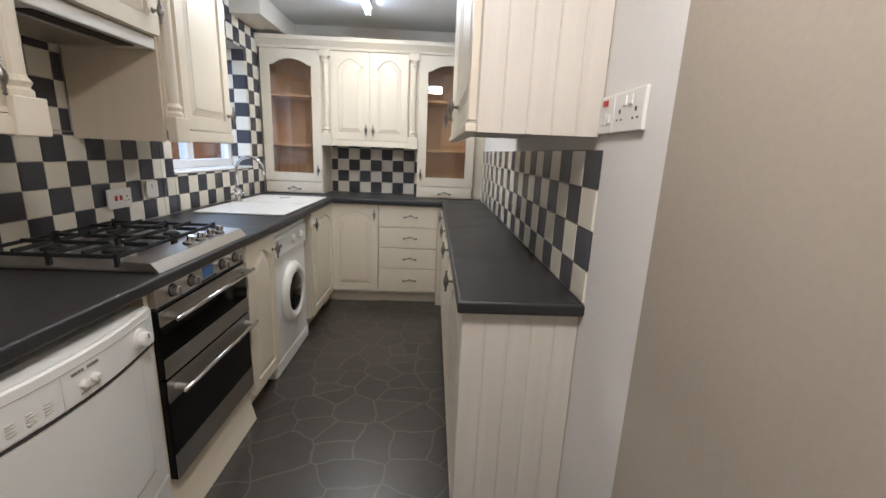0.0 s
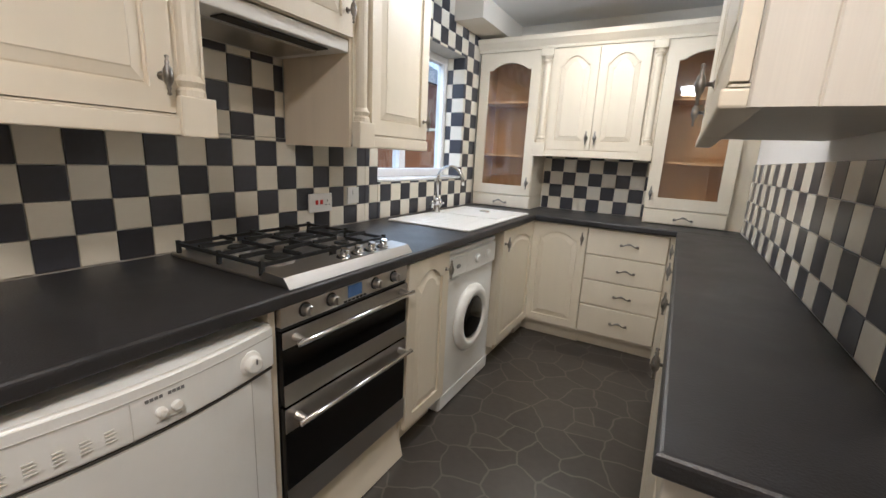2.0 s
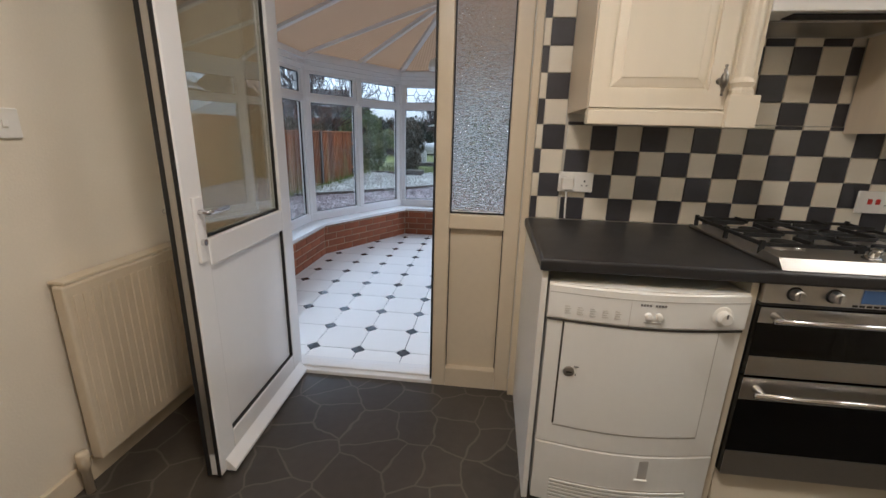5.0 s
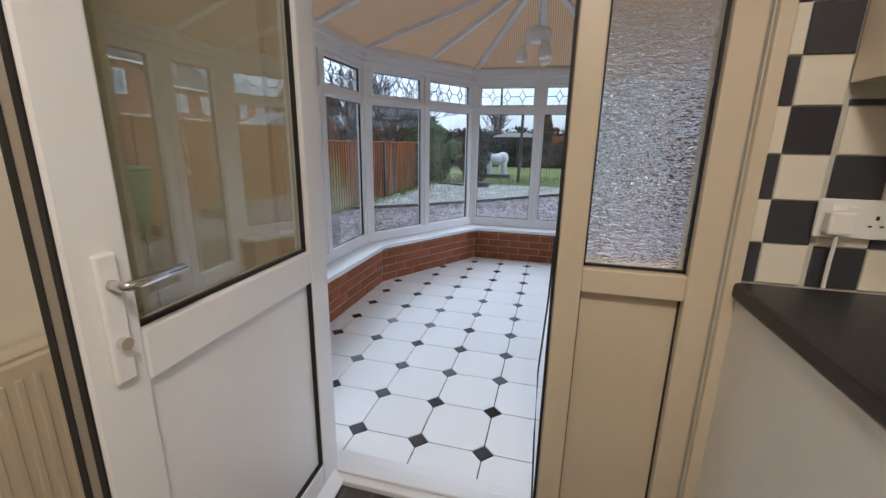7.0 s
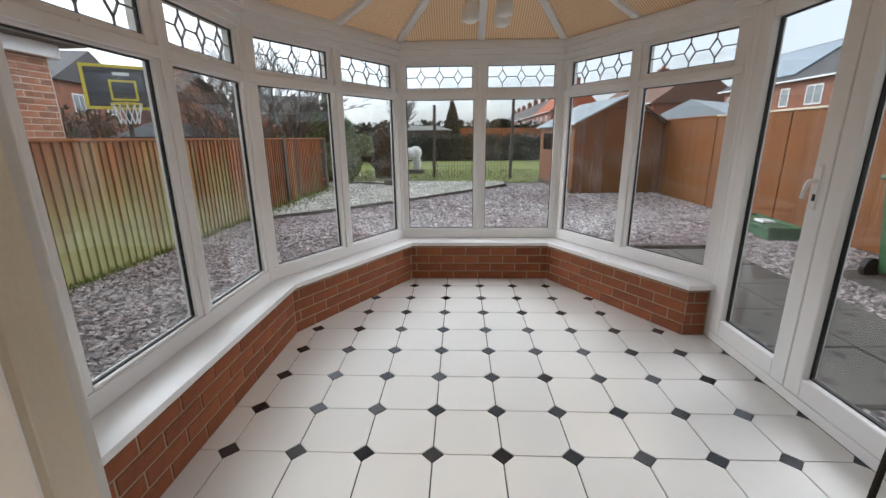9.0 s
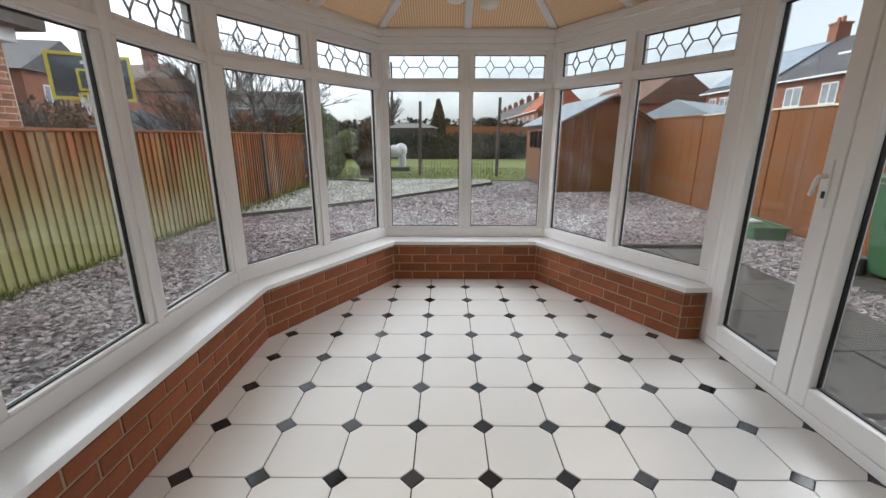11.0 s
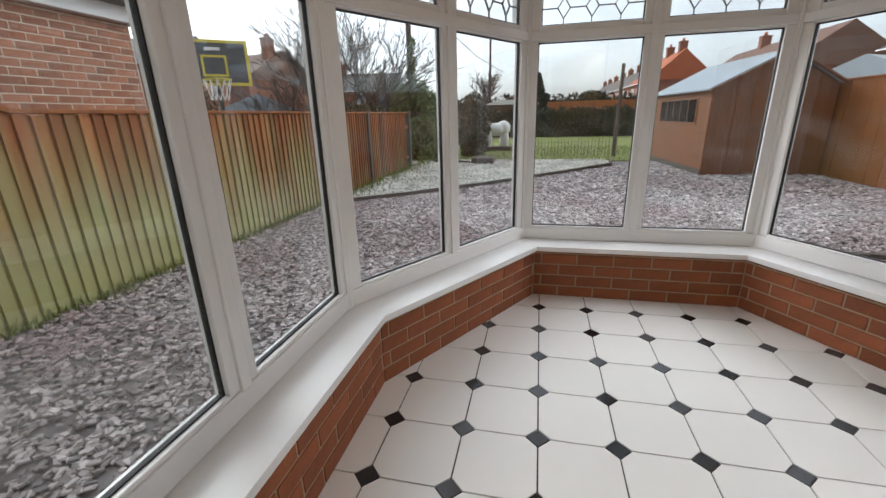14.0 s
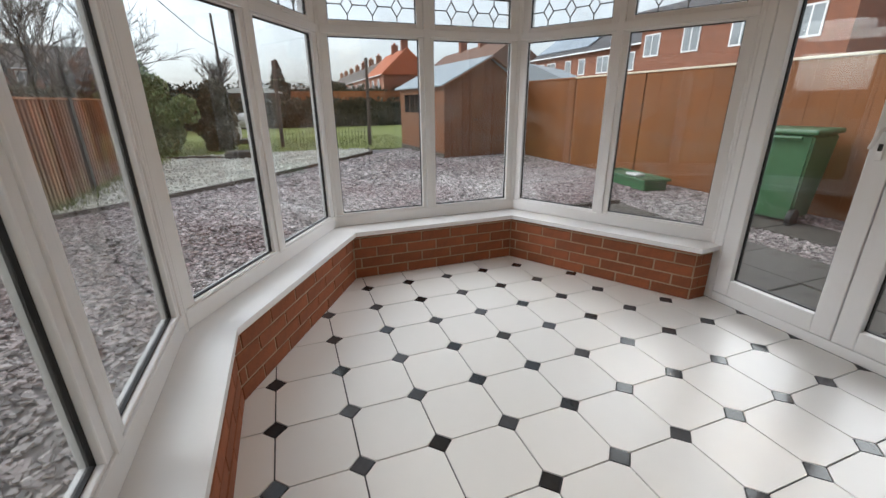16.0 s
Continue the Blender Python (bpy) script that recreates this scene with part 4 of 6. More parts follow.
part("door_seam", boxes((DW - 0.0748, DW - 0.072, -0.007, 0.012, 0.37, 0.744)), PALE_LINE, dd)
part("door_seam", bowed(0.052, DW - 0.073, 0.360, 0.3648, 0.0072, 0.02), PALE_LINE, dd)
lt = part("door_latch", lathe(bmesh.new(), [(0.018, 0), (0.017, 0.004), (0.008, 0.006)], 18, pose(0.083, -0.0105, 0.575, 90, 0, 0)), STEEL, dd, "round steel latch button")
part("latch_slot", boxes((0.074, 0.092, -0.0175, -0.0163, 0.572, 0.577)), SEAM, lt)
for q in ((0.098, 0.112, 0.592, 0.596), (0.103, 0.106, 0.562, 0.569)):
    part("printed_mark", boxes((q[0], q[1], -0.0165, -0.0135, q[2], q[3])), GREY_TXT, dd)
part("panel_gap", bowed(0.002, DW - 0.002, 0.2875, 0.2915, 0.011, 0.034), PALE_LINE, dy)
lo = part("lower_panel", bowed(0.004, DW - 0.004, FK + 0.012, 0.287, 0.006, 0.034, round_to=0.003), APPL, dy)
for k in range(6):
    part("vent_slat", bowed(0.062, DW - 0.07, FK + 0.032 + 0.0145 * k, FK + 0.039 + 0.0145 * k, 0.001, 0.02), APPL, lo)
    part("vent_slot", bowed(0.062, DW - 0.07, FK + 0.0395 + 0.0145 * k, FK + 0.0455 + 0.0145 * k, 0.0052, 0.02), PALE_LINE, lo)
part("pull_recess", boxes((0.337, 0.375, -0.0285, 0.02, 0.195, 0.272), bevel=0.004), PALE_LINE, lo, "moulded pull recess")
part("recess_lip", boxes((0.335, 0.377, -0.034, 0.0, 0.190, 0.197), bevel=0.003), APPL, lo)
dl = part("dial", lathe(bmesh.new(), [(0.031, 0), (0.030, 0.006), (0.022, 0.010), (0.020, 0.026), (0.016, 0.029)], 28, pose(0.505, -0.0138, 0.802, 90, 0, 0)), PLASTIC_W, pan, "round white timer dial")
part("dial_pointer", boxes((0.503, 0.507, -0.0445, -0.042, 0.806, 0.82)), GREY_TXT, dl)
for x in (0.288, 0.318):
    part("button", lathe(bmesh.new(), [(0.0105, 0), (0.010, 0.012), (0.006, 0.014)], 16, pose(x, -0.0355, 0.796, 90, 0, 0)), PLASTIC_W, pan)
part("button_ring", boxes((0.278, 0.328, -0.0372, -0.034, 0.772, 0.777), bevel=0.001), PALE_LINE, pan)
part("printed_name", boxes(*[(0.262 + 0.0085 * k, 0.2685 + 0.0085 * k, -0.0368, -0.0345, 0.826, 0.833) for k in range(9) if k != 4]), GREY_TXT, pan, "dark printed maker name")
for k in range(5):
    x = 0.05 + 0.036 * k
    part("printed_column", boxes(*[(x, x + 0.018 - 0.004 * (j % 2), -0.0016 - BOW * math.sin(math.pi * (x + 0.018) / DW), 0.0, 0.778 + 0.0075 * j, 0.7798 + 0.0075 * j) for j in range(4)]), FAINT, pan, "faint printed programme list")
part("panel_joint", boxes((0.236, 0.2375, -0.0352, 0.0, 0.756, 0.838)), FAINT, pan)

ov = thing("double_oven", pose(2.70, 2.435, 0, 0, 0, 90), "stainless steel built-in double oven with black glass doors", "oven")
part("body", boxes((0, 0.60, 0.004, 0.55, 0.232, 0.909)), DARK, ov)
cp = part("control_panel", boxes((0.002, 0.598, -0.02, 0.004, 0.848, 0.9085), bevel=0.002), STEEL, ov)
part("trim_strip", boxes((0.002, 0.598, -0.016, 0.004, 0.838, 0.847)), DARK, cp)
for x in (0.085, 0.19, 0.402, 0.51):
    kb = part("knob", lathe(bmesh.new(), [(0.017, 0), (0.016, 0.020), (0.013, 0.023)], 20, pose(x, -0.0225, 0.881, 90, 0, 0)), STEEL, cp, "steel knob on a dark collar")
    part("collar", lathe(bmesh.new(), [(0.022, 0), (0.021, 0.003)], 20, pose(x, -0.0201, 0.881, 90, 0, 0)), DARK, kb, "dark collar")
    part("grip", boxes((x - 0.0045, x + 0.0045, -0.053, -0.0435, 0.868, 0.894), bevel=0.002), STEEL, kb)
part("display", boxes((0.265, 0.33, -0.0225, -0.0195, 0.864, 0.904)), LCD, cp, "blue lit clock display")
for k in range(6):
    part("button", boxes((0.245 + 0.019 * k, 0.258 + 0.019 * k, -0.0225, -0.019, 0.852, 0.858)), DARK, cp)
for z0, z1, hz, low in ((0.608, 0.836, 0.810, 0.066), (0.232, 0.600, 0.562, 0.095)):
    d = part("oven_door", boxes((0.002, 0.598, -0.022, 0.003, z0, z1), bevel=0.003), BLACK_GLASS, ov, "black glass oven door")
    part("top_strip", boxes((0.002, 0.598, -0.0245, -0.0222, z1 - (0.05 if low < 0.08 else 0.078), z1 - 0.001)), STEEL, d, "brushed steel strip")
    part("bottom_strip", boxes((0.002, 0.598, -0.0245, -0.0222, z0 + 0.001, z0 + low)), STEEL, d, "brushed steel strip")
    hd = part("handle", tube(bmesh.new(), [(0.018, -0.066, hz), (0.582, -0.066, hz)], 0.0085, 12), CHROME, d, "bright steel bar handle", smooth=True)
    for x in (0.045, 0.555):
        part("bracket", tube(bmesh.new(), [(x, -0.062, hz), (x, -0.0246, hz)], [0.009, 0.014], 10), STEEL, hd)
tagged(part("oven_plinth_board", extrude_poly(bmesh.new(), [(2.665, 2.44, 0.218), (2.678, 2.44, 0.222), (2.722, 2.44, FK + 0.006), (2.710, 2.44, FK)], (0, 0.60, 0)), CREAM), "loose cream plinth board leaning under the oven", "panel")
tagged(part("filler_panel", boxes((2.40, 2.70, 3.037, 3.049, FK, 0.905), bevel=0.002), CREAM), "cream upright panel beside the oven", "panel")

wm = thing("washing_machine", pose(2.69, 3.40, 0, 0, 0, 90), "white front-loading washing machine with porthole door", "washing machine")
part("body", boxes((0, 0.595, 0.0, 0.55, FK, 0.86), bevel=0.01), APPL, wm)
part("lid", boxes((-0.002, 0.597, -0.004, 0.55, 0.861, 0.885), bevel=0.006), APPL, wm)
cp = part("control_panel", boxes((0.004, 0.591, -0.012, 0.0, 0.735, 0.856), bevel=0.006), APPL, wm)
part("drawer", boxes((0.02, 0.20, -0.018, -0.012, 0.75, 0.845), bevel=0.005), APPL, cp)
part("badge", lathe(bmesh.new(), [(0.022, 0), (0.02, 0.002)], 20, pose(0.105, -0.018, 0.80, 90, 0, 0) @ Matrix.Diagonal((1, 0.5, 1, 1))), GREY_TXT, cp)
for x in (0.33, 0.47):
    part("dial", lathe(bmesh.new(), [(0.026, 0), (0.024, 0.012), (0.016, 0.016)], 20, pose(x, -0.012, 0.80, 90, 0, 0)), APPL, cp)
ring = part("porthole_ring", lathe(bmesh.new(), [(0.125, -0.002), (0.185, 0.0), (0.19, 0.012), (0.178, 0.03), (0.15, 0.04), (0.128, 0.034), (0.118, 0.015)], 40, pose(0.30, -0.0005, 0.47, 90, 0, 0)), PLASTIC_W, wm, "round white porthole door", smooth=True)
part("porthole_glass", lathe(bmesh.new(), [(0.122, 0.016), (0.118, 0.030), (0.09, 0.037), (0.04, 0.042), (0.001, 0.043)], 40, pose(0.30, -0.0005, 0.47, 90, 0, 0)), BLACK_GLASS, ring, "dark glass porthole", smooth=True)
part("kick_panel", boxes((0.004, 0.591, -0.006, 0.0, FK + 0.01, 0.115), bevel=0.003), APPL, wm)
part("filter_cover", boxes((0.44, 0.56, -0.009, -0.006, 0.05, 0.10), bevel=0.002), APPL, wm)

# hob
hb = thing("gas_hob", pose(2.125, 2.47, 0.951), "stainless steel gas hob with black cast iron supports", "hob")
part("tray", boxes((0, 0.57, 0, 0.60, 0, 0.012), bevel=0.004), STEEL, hb)
part("front_ledge", extrude_poly(bmesh.new(), [(0.47, 0.0, 0.012), (0.595, 0.0, 0.0), (0.57, 0.0, 0.030), (0.49, 0.0, 0.034)], (0, 0.60, 0)), STEEL, hb)
for yv in (0.275, 0.345, 0.415, 0.485):
    part("knob", lathe(bmesh.new(), [(0.02, 0), (0.02, 0.006), (0.014, 0.008), (0.014, 0.03), (0.011, 0.032)], 18, pose(0.535, yv, 0.031, 0, 12, 0)), CHROME, hb, "chrome knob on a dark base", smooth=False)
    part("knob_base", lathe(bmesh.new(), [(0.026, 0.0), (0.025, 0.006)], 18, pose(0.535, yv, 0.028, 0, 12, 0)), DARK, hb)
for x, yv, r in ((0.15, 0.15, 0.045), (0.36, 0.15, 0.055), (0.15, 0.45, 0.055), (0.36, 0.45, 0.04)):
    bn = part("burner", lathe(bmesh.new(), [(r, 0.012), (r, 0.022), (r * 0.9, 0.026)], 24, pose(x, yv, 0)), STEEL, hb)
    part("burner_cap", lathe(bmesh.new(), [(r * 0.75, 0.026), (r * 0.75, 0.032), (r * 0.6, 0.035)], 24, pose(x, yv, 0)), IRON, bn)
for y0 in (0.015, 0.305):
    bm = bmesh.new()
    z = 0.052
    for a, b in (((0.03, y0), (0.46, y0)), ((0.03, y0 + 0.28), (0.46, y0 + 0.28)), ((0.03, y0), (0.03, y0 + 0.28)), ((0.46, y0), (0.46, y0 + 0.28)), ((0.255, y0), (0.255, y0 + 0.28))):
        beam(bm, (*a, z - 0.008), (*b, z - 0.008), 0.011, 0.011)
    for cx in (0.15, 0.36):
        for ux, uy in ((1, 0), (-1, 0), (0, 1), (0, -1)):
            beam(bm, (cx + 0.025 * ux, y0 + 0.14 + 0.025 * uy, z), (cx + 0.105 * ux, y0 + 0.14 + 0.14 * uy, z), 0.009, 0.013)
    for x in (0.03, 0.255, 0.46):
        for yy in (y0, y0 + 0.28):
            beam(bm, (x, yy, 0.012), (x, yy, z + 0.004), 0.012, 0.012, (1, 0, 0))
    part("pan_support", bm, IRON, hb, "black cast iron pan support")

# sink and tap
sk = thing("sink", pose(0, 0, 0.951), "white composite inset sink with drainer", "sink")
bm = bmesh.new()
sx0, sx1, sy0, sy1 = 2.17, 2.69, 3.63, 4.60
box(bm, sx0, sx1, sy0, sy1, 0, 0.010, bevel=0.005)
part("drainer", bm, PLASTIC_W, sk)
rim = boxes((sx0 + 0.07, sx0 + 0.085, 4.12, 4.55, 0.010, 0.014), (sx1 - 0.06, sx1 - 0.045, 4.12, 4.55, 0.010, 0.014), (sx0 + 0.07, sx1 - 0.045, 4.535, 4.55, 0.010, 0.014), (sx0 + 0.07, sx1 - 0.045, 4.12, 4.135, 0.010, 0.014), bevel=0.003)
part("bowl_rim", rim, PLASTIC_W, sk)
for k in range(6):
    part("drainer_groove", boxes((sx0 + 0.12 + 0.055 * k, sx0 + 0.135 + 0.055 * k, 3.70, 4.07, 0.0102, 0.0112)), PLASTIC_W, sk)
part("waste", lathe(bmesh.new(), [(0.038, 0.010), (0.036, 0.014), (0.02, 0.015)], 20, pose(2.42, 4.43, 0)), CHROME, sk)
tp = thing("mixer_tap", pose(2.215, 4.10, 0.961), "chrome swan-neck mixer tap behind the sink", "tap")
part("base", lathe(bmesh.new(), [(0.028, 0), (0.028, 0.01), (0.018, 0.02), (0.018, 0.07), (0.022, 0.08), (0.015, 0.1)], 18), CHROME, tp, smooth=True)
pts = [(0, 0, 0.09), (0, 0, 0.22)] + [(0.085 - 0.085 * math.cos(math.pi * k / 12), 0.03 * k / 12, 0.22 + 0.085 * math.sin(math.pi * k / 12)) for k in range(1, 13)] + [(0.17, 0.03, 0.19)]
part("spout", tube(bmesh.new(), pts, 0.011, 12), CHROME, tp, smooth=True)
for s in (-1, 1):
    lv = part("lever", tube(bmesh.new(), [(0, s * 0.015, 0.055), (0, s * 0.05, 0.06)], 0.009, 10), CHROME, tp, smooth=True)
    part("cross_head", tube(tube(bmesh.new(), [(-0.025, s * 0.055, 0.06), (0.025, s * 0.055, 0.06)], 0.006), [(0, s * 0.055, 0.035), (0, s * 0.055, 0.085)], 0.006), CHROME, lv, smooth=True)


# sockets and switches
def plate(name, m, w, h, label, category, holes=(), rocker=(), material=PLASTIC_W, red=False):
    s = thing(name, m, label, category)
    part("faceplate", boxes((0, w, -0.01, 0, 0, h), bevel=0.003), material, s)
    for x, z in holes:
        part("pin_holes", boxes((x - 0.003, x + 0.003, -0.0108, -0.0095, z + 0.008, z + 0.017), (x - 0.014, x - 0.007, -0.0108, -0.0095, z - 0.008, z - 0.004), (x + 0.007, x + 0.014, -0.0108, -0.0095, z - 0.008, z - 0.004)), DARK, s)
    for x, z in rocker:
        part("rocker_switch", boxes((x - 0.008, x + 0.008, -0.014, -0.009, z - 0.011, z + 0.011), bevel=0.002), RED if red else PLASTIC_W, s)
    return s


plate("double_socket", pose(XW + 0.009, 1.915, 1.075, 0, 0, 90), 0.146, 0.086, "white double socket with a plug on the tiles", "socket", [(0.11, 0.035)], [(0.03, 0.06), (0.062, 0.06)])
pl = thing("plug", pose(XW + 0.02, 1.925, 1.085, 0, 0, 90), "white plug with flex in the socket", "plug")
part("plug_body", boxes((0.0, 0.05, -0.03, 0.0, 0.0, 0.052), bevel=0.006), PLASTIC_W, pl)
part("flex", tube(bmesh.new(), [(0.025, -0.018, 0.0), (0.026, -0.012, -0.06), (0.03, -0.006, -0.125)], 0.004), PLASTIC_W, pl, "grey white flex")
plate("cooker_switch", pose(XW + 0.009, 3.11, 1.035, 0, 0, 90), 0.146, 0.09, "white cooker switch with two red rockers", "switch", [(0.115, 0.04)], [(0.045, 0.048), (0.075, 0.048)], red=True)
plate("fused_switch", pose(XW + 0.009, 3.37, 1.06, 0, 0, 90), 0.086, 0.086, "white fused switch on the tiles", "switch", [], [(0.043, 0.06)])
cs = plate("fused_spur", pose(XR - 0.001, 2.352, 1.41, 0, 0, -90), 0.086, 0.09, "white fused spur switch with a red indicator", "switch", [], [(0.062, 0.035)])
part("indicator", boxes((0.022, 0.05, -0.0125, -0.0095, 0.066, 0.080), bevel=0.001), RED, cs, "red indicator light")
part("fuse_cover", boxes((0.018, 0.046, -0.0118, -0.0095, 0.022, 0.050), bevel=0.001), PLASTIC_W, cs)
plate("double_socket", pose(XR - 0.001, 2.264, 1.41, 0, 0, -90), 0.146, 0.09, "white double socket beside the wall cabinets", "socket", [(0.034, 0.034), (0.112, 0.034)], [(0.058, 0.068), (0.088, 0.068)])

# radiator, its valve, switch on the wall
rd = thing("radiator", pose(2.86, YS, 0, 0, 0, 180), "white panel radiator on the wall behind the door", "radiator")
bm = boxes((0, 0.62, -0.075, -0.03, 0.13, 0.80), bevel=0.008)
part("panel", bm, UPVC_WARM, rd)
for k in range(18):
    part("flute", boxes((0.025 + 0.032 * k, 0.04 + 0.032 * k, -0.08, -0.074, 0.17, 0.76), bevel=0.0025), UPVC_WARM, rd)
part("top_grille", boxes((0.01, 0.61, -0.07, -0.01, 0.801, 0.812), bevel=0.003), UPVC_WARM, rd)
part("bracket", boxes((0.1, 0.13, -0.03, -0.001, 0.2, 0.7), (0.5, 0.53, -0.03, -0.001, 0.2, 0.7)), UPVC_WARM, rd)
vl = part("valve", lathe(bmesh.new(), [(0.014, FK), (0.014, 0.13), (0.02, 0.135), (0.02, 0.19), (0.016, 0.2)], 14, pose(-0.045, -0.05, 0.0)), UPVC_WARM, rd, "white radiator valve and pipe", smooth=True)
plate("light_switch", pose(2.90, YS + 0.001, 1.26, 0, 0, 180), 0.086, 0.086, "white light switch on the magnolia wall", "switch", [], [(0.043, 0.043)])

# tube light
tl = thing("ceiling_light", pose(3.03, 4.0, HC), "lit fluorescent tube light on the ceiling", "ceiling light")
part("housing", boxes((-0.035, 0.035, -0.62, 0.62, -0.03, 0.0), bevel=0.006), PLASTIC_W, tl)
part("tube", tube(bmesh.new(), [(0, -0.58, -0.052), (0, 0.58, -0.052)], 0.016, 12), TUBE_GLOW, tl, "glowing fluorescent tube", smooth=True)
for e in (-0.595, 0.595):
    part("end_cap", boxes((-0.022, 0.022, e - 0.015, e + 0.015, -0.075, -0.03), bevel=0.004), PLASTIC_W, tl)
lamp = new("tube_lamp", bpy.data.lights.new("tube_lamp", 'AREA'))
lamp.data.shape, lamp.data.size, lamp.data.size_y, lamp.data.energy, lamp.data.color = 'RECTANGLE', 0.12, 1.2, 7.5, (1.0, 0.74, 0.44)
lamp.location = (3.03, 4.0, HC - 0.085)

# kitchen window
kw = thing("window_5", pose(1.90, W0, 0, 0, 0, 90), "white framed kitchen window in a tiled recess", "window", kind="structure")
L = W1 - W0
part("window_frame", boxes((0, 0.05, -0.03, 0.03, WZ0 + 0.015, WZ1), (L - 0.05, L, -0.03, 0.03, WZ0 + 0.015, WZ1), (0.05, L - 0.05, -0.03, 0.03, WZ0 + 0.015, WZ0 + 0.07), (0.05, L - 0.05, -0.03, 0.03, WZ1 - 0.05, WZ1), (0.42, 0.49, -0.03, 0.03, WZ0 + 0.07, WZ1 - 0.05), bevel=0.005), UPVC, kw)
for a, b in ((0.05, 0.42), (0.49, L - 0.05)):
    p = part("pane", boxes((a, b, -0.003, 0.003, WZ0 + 0.07, WZ1 - 0.05)), GLASS, kw, "clear glass pane")
    p.visible_shadow = False
part("sill_board", boxes((0, L, -0.19, -0.03, WZ0 + 0.001, WZ0 + 0.016), bevel=0.004), UPVC, kw)

# Unseen round ceiling light, added for warm light at the kitchen's door end
rl = thing("round_ceiling_light", pose(3.55, 1.5, HC), "added round ceiling light, out of view by the doorway", "ceiling light")
part("base", lathe(bmesh.new(), [(0.15, -0.02), (0.16, 0.0)], 28), PLASTIC_W, rl)
part("diffuser", lathe(bmesh.new(), [(0.02, -0.09), (0.09, -0.08), (0.135, -0.05), (0.145, -0.021)], 28), TUBE_GLOW, rl, "glowing diffuser of the added light", smooth=True)
lamp2 = new("round_lamp", bpy.data.lights.new("round_lamp", 'AREA'))
lamp2.data.shape, lamp2.data.size, lamp2.data.energy, lamp2.data.color = 'DISK', 0.26, 8, (1.0, 0.66, 0.33)
lamp2.location = (3.55, 1.5, HC - 0.1)

# ---- garden ----
GZ = -0.12
ground = structure("ground", boxes((-160, 80, -120, 120, GZ - 0.4, GZ)), SLATE, "ground of grey purple slate chippings", "ground")


def algae_mat():
    """Stained fence boards, greened and greyed by algae at the foot in uneven streaks."""
    m = mat("algae_fence", (0.30, 0.10, 0.03), 0.8, var=0.25, scale=5, fine=40, bump=0.4, each=0.36, stretch=(1, 1, 0.12))
    n, l = m.node_tree.nodes, m.node_tree.links
    b = n["Principled BSDF"]
    old = b.inputs["Base Color"].links[0].from_socket
    geo, sp, no = n.new("ShaderNodeNewGeometry"), n.new("ShaderNodeSeparateXYZ"), n.new("ShaderNodeTexNoise")
    mp = n.new("ShaderNodeMapping")
    mp.inputs["Scale"].default_value = (4.0, 4.0, 0.8)
    no.inputs["Scale"].default_value, no.inputs["Detail"].default_value = 1.0, 3
    l.new(geo.outputs["Position"], sp.inputs[0]), l.new(geo.outputs["Position"], mp.inputs[0]), l.new(mp.outputs[0], no.inputs[0])
    sx = n.new("ShaderNodeMapRange")
    sx.inputs[1].default_value, sx.inputs[2].default_value, sx.inputs[3].default_value, sx.inputs[4].default_value = -6.0, -1.5, 0.2, 1.0
    l.new(sp.outputs["X"], sx.inputs[0])
    z = n.new("ShaderNodeMapRange")
    z.inputs[1].default_value, z.inputs[2].default_value, z.inputs[3].default_value, z.inputs[4].default_value = -0.1, 1.4, 1.0, 0.0
    l.new(sp.outputs["Z"], z.inputs[0])
    k = n.new("ShaderNodeMath")
    k.operation = 'MULTIPLY'
    l.new(z.outputs[0], k.inputs[0]), l.new(sx.outputs[0], k.inputs[1])
    a = n.new("ShaderNodeMath")
    a.operation = 'ADD'
    l.new(k.outputs[0], a.inputs[0]), l.new(no.outputs[0], a.inputs[1])
    st = n.new("ShaderNodeMapRange")
    st.inputs[1].default_value, st.inputs[2].default_value = 0.55, 1.2
    l.new(a.outputs[0], st.inputs[0])
    mx = n.new("ShaderNodeMix")
    mx.data_type = 'RGBA'
    mx.inputs[7].default_value = (0.31, 0.295, 0.125, 1)
    l.new(st.outputs[0], mx.inputs[0]), l.new(old, mx.inputs[6]), l.new(mx.outputs[2], b.inputs["Base Color"])
    return m


ALGAE = algae_mat()
FL_Y, FR_Y = -2.8, 5.9
fence_l = thing("board_fence", pose(0, FL_Y, 0), "orange stained board fence with green algae at the foot", "fence")
rng = random.Random(4)
bd = {}
for k in range(4):
    bm = extrude_poly(bmesh.new(), [(0, -0.012, GZ), (0.106, -0.012, GZ), (0.106, 0.026, GZ), (0.012, 0.004, GZ), (0, 0.002, GZ)], (0, 0, 1.25 - GZ + 0.006 * k))
    bmesh.ops.recalc_face_normals(bm, faces=bm.faces)
    me = bpy.data.meshes.new("board")
    bm.to_mesh(me)
    bm.free()
    me.materials.append(ALGAE)
    bd[k] = me
rise_at = lambda x: min(0.42, max(0.0, (x + 0.80) * 0.31))
for k in range(118):
    x = 2.6 - 0.1 * k
    up = (1.25 - GZ + rise_at(x + 0.05)) / (1.25 - GZ)
    share("board", bd[rng.randrange(4)], fence_l, pose(x, rng.uniform(-0.003, 0.003), GZ * (1 - up), 0, rng.uniform(-0.4, 0.4), 0) @ Matrix.Diagonal((1, 1, up, 1)))
part("capping", boxes((-9.4, -0.80, -0.03, 0.035, 1.262, 1.292), bevel=0.006), TIMBER, fence_l, "weathered capping rail")
